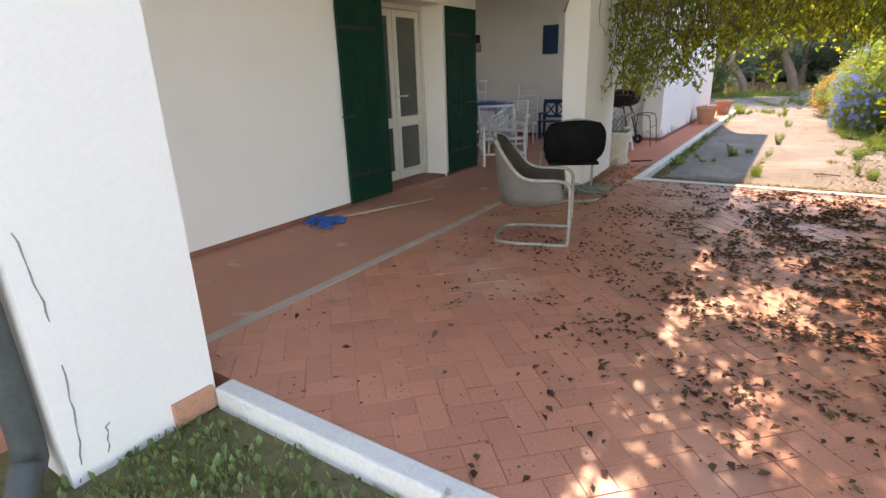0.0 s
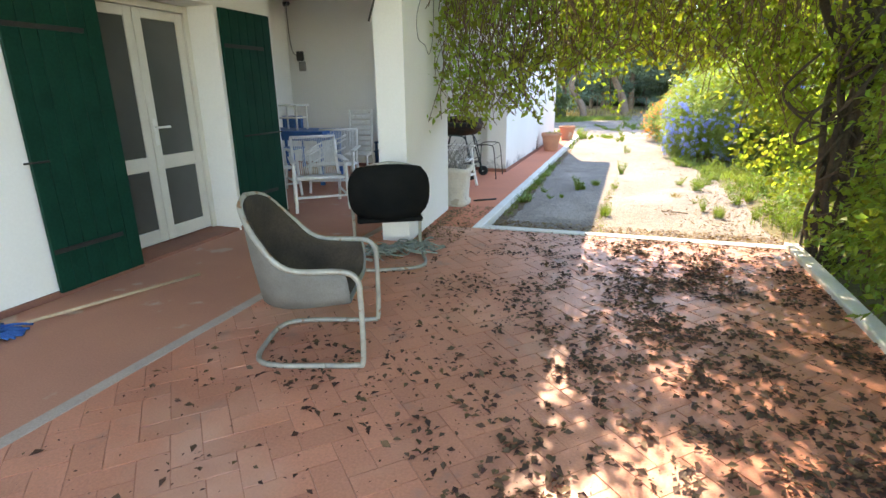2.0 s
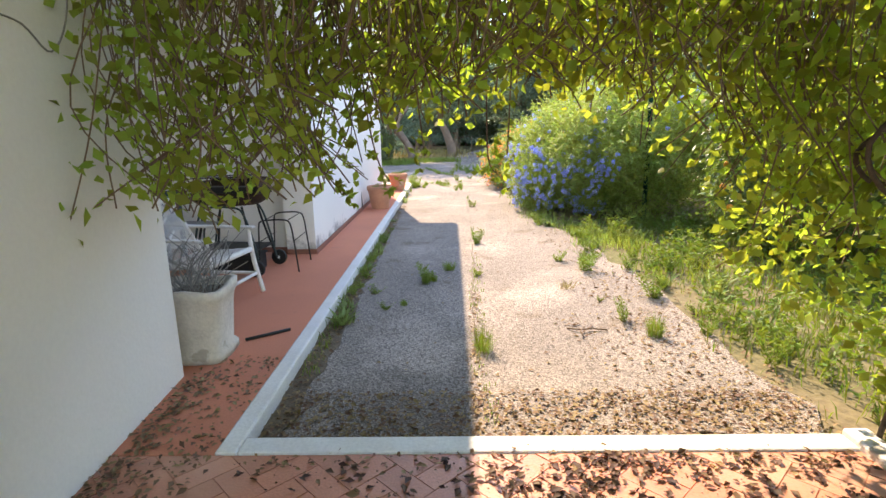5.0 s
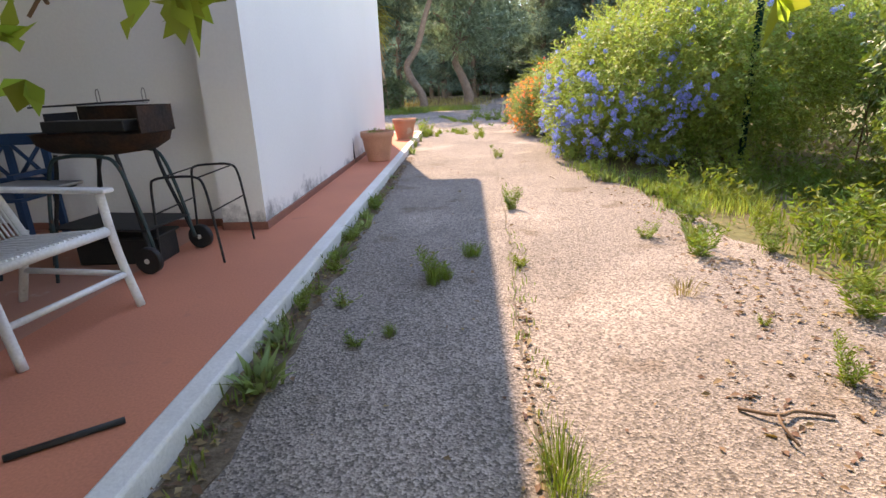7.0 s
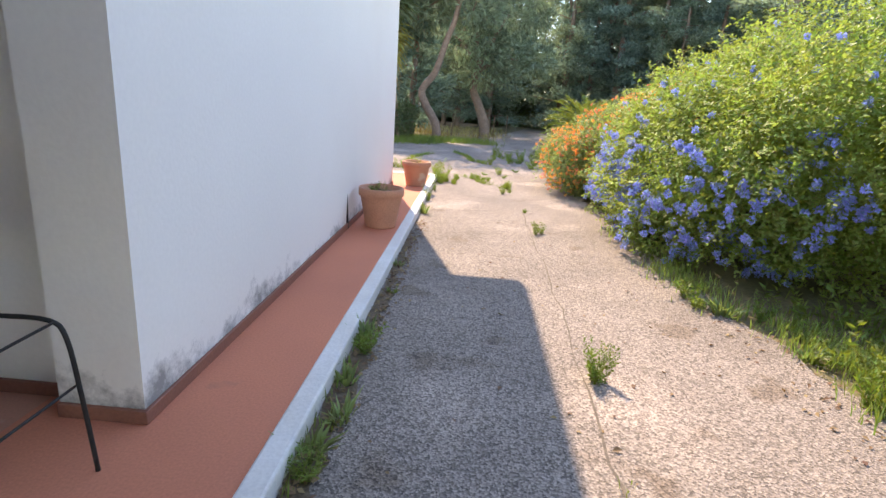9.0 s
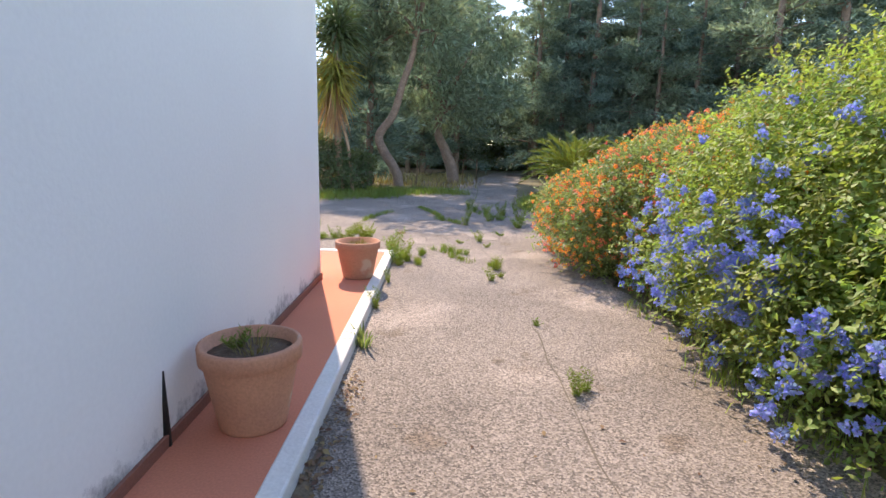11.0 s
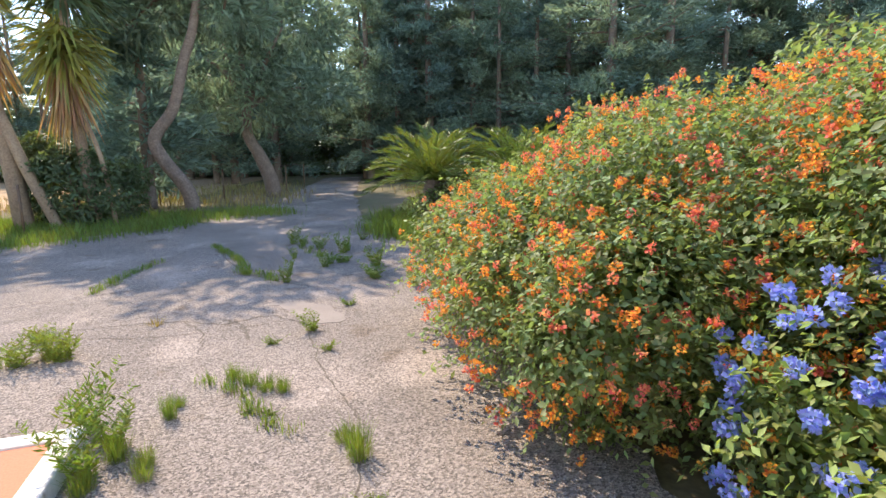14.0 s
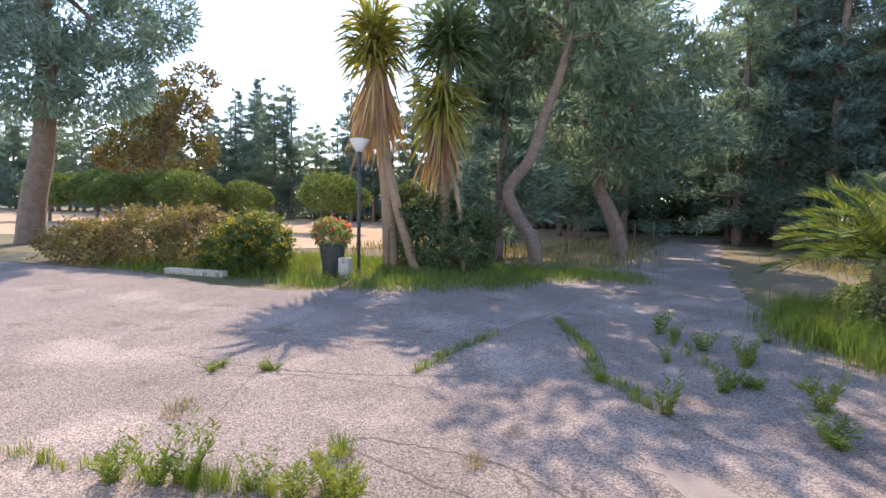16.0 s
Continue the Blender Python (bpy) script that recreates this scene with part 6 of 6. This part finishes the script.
for k in range(70):
    a, L = rr.uniform(0, 6.28), rr.uniform(.15, .42)
    x, y = rr.uniform(-.14, .14), rr.uniform(-.14, .14)
    tube(bm, smooth_path([(x, y, .43), (x + .12 * math.cos(a), y + .12 * math.sin(a), .43 + L * .6), (x + .25 * math.cos(a + .5), y + .25 * math.sin(a + .5), .43 + L)], 3), rr.uniform(.002, .004), 4)
part("dead_plant", bm, M_GREY, pl, "grey dry twigs")


before = standing()


# terracotta pots
def flower_pot(x, y, r, h, label, plant=0):
    ob = thing("flower_pot", label, "pot", pose(x, y, 0), "terracotta pots on the walkway")
    part("body", lathe(B(), [(r * .66, 0.0), (r * .68, 0.02), (r * .92, h * .78), (r * .93, h * .79), (r, h * .81), (r * 1.01, h * .97), (r * .99, h), (r * .90, h), (r * .87, h * .84)], 36), M_TERRA, ob)
    part("soil", lathe(B(), [(r * .86, h * .80), (r * .87, h * .86), (r * .5, h * .88)], 24), M_SOIL, ob)
    t = part("plant", TUFTS[4], None, ob, "sparse dry weeds")
    t.location = (0.02, 0, h * .87)
    if plant:
        t = part("plant", TUFTS[1], None, ob, "small green weed")
        t.location = (-0.1, 0.05, h * .87)
        t.scale = (0.7, 0.7, 0.9)
    return ob


flower_pot(-1.55, 15.32, 0.285, 0.50, "large terracotta pot with dry weeds against the wall", 1)
flower_pot(-1.42, 18.88, 0.275, 0.46, "large terracotta pot with bare soil on the walkway corner")
bu = thing("old_pipe", "short dark pipe leaning beside the pot", "pipe")
part("tube", tb([(-1.93, 15.05, 0.0), (-1.965, 15.08, 0.55)], 0.03, 10), M_DARK, bu)

to_garden(before)

# wall fixtures
jb = thing("junction_box", "weathered grey switch box with cable on the wall", "switch box")
part("box", bx(-6.24, -6.10, 11.21, 11.268, 2.02, 2.20, bevel=0.008), M_DARK, jb)
part("box", bx(-6.21, -6.07, 11.22, 11.268, 1.83, 2.01, bevel=0.008), M_GREY, jb)
part("cable", tb(smooth_path([(-6.24, 11.255, 2.12), (-6.33, 11.255, 2.18), (-6.38, 11.255, 2.4), (-6.4, 11.255, 2.8), (-6.4, 11.255, 3.02)], 4), 0.011, 7), M_GREY, jb)
cf = thing("security_camera", "small black camera on a grey bracket", "camera")
part("body", tube(B(), [(-6.36, 11.2, 3.06), (-6.26, 11.12, 3.05)], 0.035, 14), M_DARK, cf)
part("bracket", bx(-6.44, -6.34, 11.2, 11.268, 3.02, 3.1, bevel=0.006), M_GREY, cf)
vb = thing("wall_panel", "flat dark green panel fixed to the porch wall", "panel")
part("board", bx(-4.56, -4.22, 11.235, 11.268, 1.72, 2.29, bevel=0.006), M_NAVY, vb)
lc = thing("loose_cable", "black cable end hanging from the porch beam", "cable")
part("wire", tb(smooth_path([(-2.08, 6.3, 2.96), (-2.05, 6.26, 2.6), (-2.08, 6.22, 2.3), (-2.16, 6.2, 2.02)], 5), 0.009, 6), M_DARK, lc)
wl = thing("loose_wire", "thin grey wire looped on the white pier", "cable")
part("wire", tb(smooth_path([(-1.96, 6.95, 2.3), (-1.952, 6.8, 2.1), (-1.955, 6.85, 1.92), (-1.968, 7.05, 1.88), (-1.978, 7.2, 1.8), (-1.988, 7.35, 2.0), (-1.99, 7.4, 2.4)], 5), 0.004, 5), M_GREY, wl)

# downpipe and foot of the near pier
dp = thing("downpipe", "dark grey plastic downpipe at the corner pier", "pipe")
part("pipe", tb(smooth_path([(-2.07, 0.505, 3.9), (-2.07, 0.505, 1.0), (-2.07, 0.505, 0.12), (-2.04, 0.47, 0.03), (-1.98, 0.41, -0.05)], 4), 0.058, 16), M_PIPE, dp)
part("clip", tube(B(), [(-2.07, 0.505, 1.0), (-2.07, 0.505, 1.035)], 0.064, 16), M_DARK, dp)
for y0, y1, z0, z1 in ((0.66, 0.62, 0.42, -0.02), (0.74, 0.72, 0.1, -0.03), (0.63, 0.66, 0.95, 0.6)):
    o = tb([(-1.9592, y0 + (y1 - y0) * k / 9 + rr.gauss(0, .006), z0 + (z1 - z0) * k / 9) for k in range(10)], [0.0035 if k % 3 else 0.002 for k in range(10)], 5)
    structure("crack_pier", o, M_GREY, "thin crack in the white pier plaster", "crack")
tt = thing("loose_tile", "broken terracotta tile wedged at the pier foot", "tile")
part("slab", bx(-1.958, -1.935, 1.0, 1.203, -0.09, 0.03, bevel=0.004), M_TERRA, tt)
fs = thing("stone", "small pale stone in the grass", "stone")
bm = B()
bmesh.ops.create_icosphere(bm, subdivisions=2, radius=0.045)
for v in bm.verts:
    v.co = Vector((v.co.x * 1.3, v.co.y, v.co.z * .6)) * (1 + 0.15 * noise.noise(v.co * 30))
part("rock", bm, M_CONC, fs)
fs.location = (-1.6, 0.52, -0.08)

# odds and ends
sk = thing("iron_bar", "dark iron bar lying on the red walkway", "bar")
part("rod", tb([(-1.85, 8.47, 0.012), (-1.587, 8.664, 0.012)], 0.012, 8), M_DARK, sk)
before = standing()
tw = thing("twig", "bare dark forked twig on the driveway", "twig")
part("branch", tb(smooth_path([(1.0, 8.1, -0.09), (1.12, 8.02, -0.07), (1.22, 8.06, -0.08), (1.36, 8.03, -0.085)], 4), 0.008, 6), M_TWIG, tw)
part("branch", tb(smooth_path([(1.12, 8.02, -0.07), (1.08, 7.92, -0.05), (1.1, 7.84, -0.08)], 4), 0.006, 6), M_TWIG, tw)
for x, y, z in ((3.57, 10.4, 0.95), (3.66, 10.35, 0.68), (4.0, 10.4, 1.45), (4.2, 10.0, 1.6), (3.85, 10.9, 1.2), (4.3, 10.9, 1.8)):
    bm = B()
    bmesh.ops.create_uvsphere(bm, u_segments=14, v_segments=9, radius=0.042)
    for f in bm.faces:
        f.smooth = True
    o = part("fruit", bm, M_RIND, citrus, "ripe orange fruit")
    o.location = (x, y, z)
gp = thing("green_post", "dark green metal post beside the plumbago", "post")
part("pole", tb([(3.85, 13.75, -0.13), (3.82, 13.75, 4.3)], 0.045, 12), M_GREEN, gp)

# forecourt furniture
lp = thing("garden_lamp", "dark green garden lamp post with a white conical lantern", "street lamp", pose(-5.62, 30.9, -0.12))
part("pole", tb([(0, 0, 0), (0, 0, 2.9)], 0.04, 12), M_PIPE, lp)
part("foot", lathe(B(), [(0.09, 0), (0.09, 0.03), (0.05, 0.08), (0.04, 0.2)], 16), M_PIPE, lp)
part("lantern", lathe(B(), [(0.07, 2.9), (0.10, 2.94), (0.21, 3.13), (0.22, 3.16)], 20), M_LAMPGLASS, lp, "frosted white lantern")
part("cap", lathe(B(), [(0.23, 3.16), (0.22, 3.19), (0.05, 3.22)], 20), M_WHITE, lp)
ur = thing("urn_planter", "dark tall planter with a red-flowered plant", "planter", pose(-6.25, 30.8, -0.12))
part("body", lathe(B(), [(0.2, 0), (0.22, 0.06), (0.26, 0.4), (0.31, 0.7), (0.33, 0.78), (0.28, 0.78)], 20), M_PIPE, ur)
rg = np.random.default_rng(130)
p, d = blobs(heap([(0, 0, 0.98, 0.42, 0.42, 0.32)], 12, rg, (0.1, 0.18)), 1500, rg, 0.6, 0.5)
part("foliage", leaves("urn_foliage", p, d, 0.11, 0.05, M_LANT, rg), None, ur)
p, d = blobs([(0, 0, 1.02, 0.42, 0.42, 0.32)], 90, rg, 0.1, 0.85)
part("blossom", petals("urn_blossom", p, 0.05, 9, 0.05, M_REDFL, rg), None, ur, "red flower clusters")
bl = thing("stone_block", "pale stone block beside the planter", "block")
part("block", bx(-5.93, -5.68, 30.45, 30.7, -0.13, 0.35, bevel=0.02), M_CONC, bl)
for k, (x, y) in enumerate(((-5.0, 31.2), (-3.2, 37.5), (-1.2, 38.5), (-8.5, 37.0), (-12.0, 36.5), (1.2, 41.0), (2.2, 44.0))):
    if k == 0:
        post = thing("fence_post", "thin dark wooden fence post in the grass", "post", pose(x, y, -0.13), "fence posts")
        part("stake", tb([(0, 0, 0), (0.02, 0, 1.15)], 0.028, 7), M_TWIG, post)
    else:
        copy_thing(post, pose(x, y, -0.13))
kb = thing("edging_beam", "pale stone edging beside the dry shrub", "edging")
part("beam", bx(-9.9, -8.3, 29.5, 29.7, -0.12, 0.02, bevel=0.015), M_CONC, kb)

# ---- cracks in the asphalt ----
M_CRACK = mat("crack_dirt", (0.17, 0.14, 0.11), (0.12, 0.10, 0.08), 9, 1.0, 0.4, 60, 0.3)


def crack(pts, width, seed):
    r2 = random.Random(seed)
    q = smooth_path([(x, y, -0.0975) for x, y in pts], 14)
    b = B()
    prev = None
    for i, p in enumerate(q):
        w = width * r2.uniform(0.15, 0.6)
        o = Vector((r2.gauss(0, .012), r2.gauss(0, .012), 0))
        dd = (q[min(i + 1, len(q) - 1)] - q[max(i - 1, 0)]).normalized()
        s = Vector((-dd.y, dd.x, 0)) * w / 2
        row = (b.verts.new(p + o - s), b.verts.new(p + o + s))
        if prev:
            b.faces.new((prev[0], row[0], row[1], prev[1]))
        prev = row
    for f in b.faces:
        if f.normal.z < 0:
            f.normal_flip()
    structure("crack", b, M_CRACK, "narrow dirt-filled crack in the asphalt", "crack")


crack([(-3.0, 22.1), (-3.3, 23.2), (-3.65, 24.2), (-3.95, 25.0)], 0.035, 1)
crack([(-2.0, 22.9), (-1.2, 22.6), (-0.5, 22.5), (0.35, 22.6)], 0.03, 2)
crack([(-4.4, 23.6), (-3.6, 24.1), (-2.4, 24.2), (-1.6, 24.2)], 0.02, 3)
crack([(0.35, 22.6), (0.4, 21.2), (0.5, 20.2), (0.3, 19.2)], 0.03, 4)
crack([(-1.99, 23.07), (-1.3, 23.07), (-0.83, 22.96), (-0.42, 22.72), (0.04, 22.81), (0.39, 22.35)], 0.06, 20)
crack([(-0.43, 22.86), (-0.25, 22.59), (-0.18, 22.18)], 0.07, 21)
crack([(-0.06, 23.47), (0.25, 23.17), (0.61, 22.91), (0.7, 22.28)], 0.03, 22)
crack([(-5.03, 24.4), (-3.97, 24.28), (-2.99, 24.32), (-2.16, 24.5), (-1.35, 24.75)], 0.035, 23)
crack([(-0.83, 22.96), (-0.6, 22.47), (-0.59, 21.99)], 0.04, 24)
crack([(0.1, 7.3), (0.17, 9.2), (0.3, 11.2), (0.42, 14.0), (0.5, 17.5)], 0.03, 6)
crack([(-0.8, 27.6), (-0.35, 25.4), (0.25, 24.3), (0.9, 23.6)], 0.05, 9)
crack([(-2.1, 24.6), (-1.6, 26.5), (-0.9, 28.2)], 0.05, 10)


to_garden(before)


# ---- terrace pavers ----
BL, BW, GAP = 0.25, 0.125, 0.002


def clip(poly, x0, x1, y0, y1):
    for axis, lim, sign in ((0, x0, 1), (0, x1, -1), (1, y0, 1), (1, y1, -1)):
        out = []
        for i, p in enumerate(poly):
            q = poly[(i + 1) % len(poly)]
            a, c = (p[axis] - lim) * sign, (q[axis] - lim) * sign
            if a >= 0:
                out.append(p)
            if (a >= 0) != (c >= 0):
                t = a / (a - c)
                out.append((p[0] + (q[0] - p[0]) * t, p[1] + (q[1] - p[1]) * t))
        poly = out
        if len(poly) < 3:
            return []
    return poly


def herringbone(x0, x1, y0, y1):
    """Rectangles of a diagonal herringbone: centre, turn and corners."""
    c45 = math.sqrt(0.5)
    out = []
    n = int((x1 - x0 + y1 - y0) / BW) + 8
    for j in range(-n, n):
        for i in range(-n, n):
            u, v = j * BW + i * 2 * BW * 1.0, j * BW - i * 2 * BW * 1.0
            for turn, cx, cy, w, h in ((0, u + BL / 2, v + BW / 2, BL, BW), (1, u + BW / 2, v + BW + BL / 2, BW, BL)):
                X, Y = (cx - cy) * c45 + (x0 + x1) / 2, (cx + cy) * c45 + (y0 + y1) / 2
                if x0 - .2 < X < x1 + .2 and y0 - .2 < Y < y1 + .2:
                    q = []
                    for sx, sy in ((-1, -1), (1, -1), (1, 1), (-1, 1)):
                        a, b_ = sx * (w - GAP) / 2, sy * (h - GAP) / 2
                        q.append((X + (a - b_) * c45, Y + (a + b_) * c45))
                    out.append((X, Y, turn, q))
    return out


def slab_of(bm, poly, z1, z0, inset=0.002):
    cx, cy = sum(p[0] for p in poly) / len(poly), sum(p[1] for p in poly) / len(poly)
    top, mid, bot = [], [], []
    for x, y in poly:
        d = math.hypot(x - cx, y - cy) or 1
        k = max(0.0, 1 - inset * 1.4 / d)
        top.append(bm.verts.new((cx + (x - cx) * k, cy + (y - cy) * k, z1)))
        bot.append(bm.verts.new((x, y, z0)))
    bm.faces.new(top)
    for i in range(len(poly)):
        j = (i + 1) % len(poly)
        bm.faces.new((bot[i], bot[j], top[j], top[i]))


bricks = herringbone(-2.40, 1.50, 1.31, 7.12)
terrace = thing("floor_terrace", "weathered red herringbone brick terrace", "floor", kind="structure")
full, cut = [], []
for X, Y, turn, q in bricks:
    pl_ = clip(q, -2.40, 1.50, 1.31, 7.12)
    if not pl_:
        continue
    whole = len(pl_) == 4 and all(abs(a[0] - c[0]) + abs(a[1] - c[1]) < 1e-6 for a, c in zip(pl_, q))
    if whole and -0.95 < X < 1.25 and 2.0 < Y < 6.0 and len(full) < 300:
        full.append((X, Y, turn))
    else:
        cut.append(pl_)
shape = []
for w, h in ((BL - GAP, BW - GAP), (BW - GAP, BL - GAP)):
    bm = B()
    slab_of(bm, [(-w / 2, -h / 2), (w / 2, -h / 2), (w / 2, h / 2), (-w / 2, h / 2)], 0.0, -0.02)
    shape.append(to_mesh("paver", bm, M_BRICK))
rb = random.Random(8)
for X, Y, turn in full:
    o = part("brick", shape[turn], None, terrace)
    o.matrix_basis = pose(X, Y, rb.uniform(-0.002, 0.001), rb.uniform(-.4, .4), rb.uniform(-.4, .4), 45)
bm = B()
for q in cut:
    slab_of(bm, q, rb.uniform(-0.002, 0.001), -0.02)
o = part("brick_rest", bm, M_BRICKS, terrace)
tagged(o, kind="stuff")
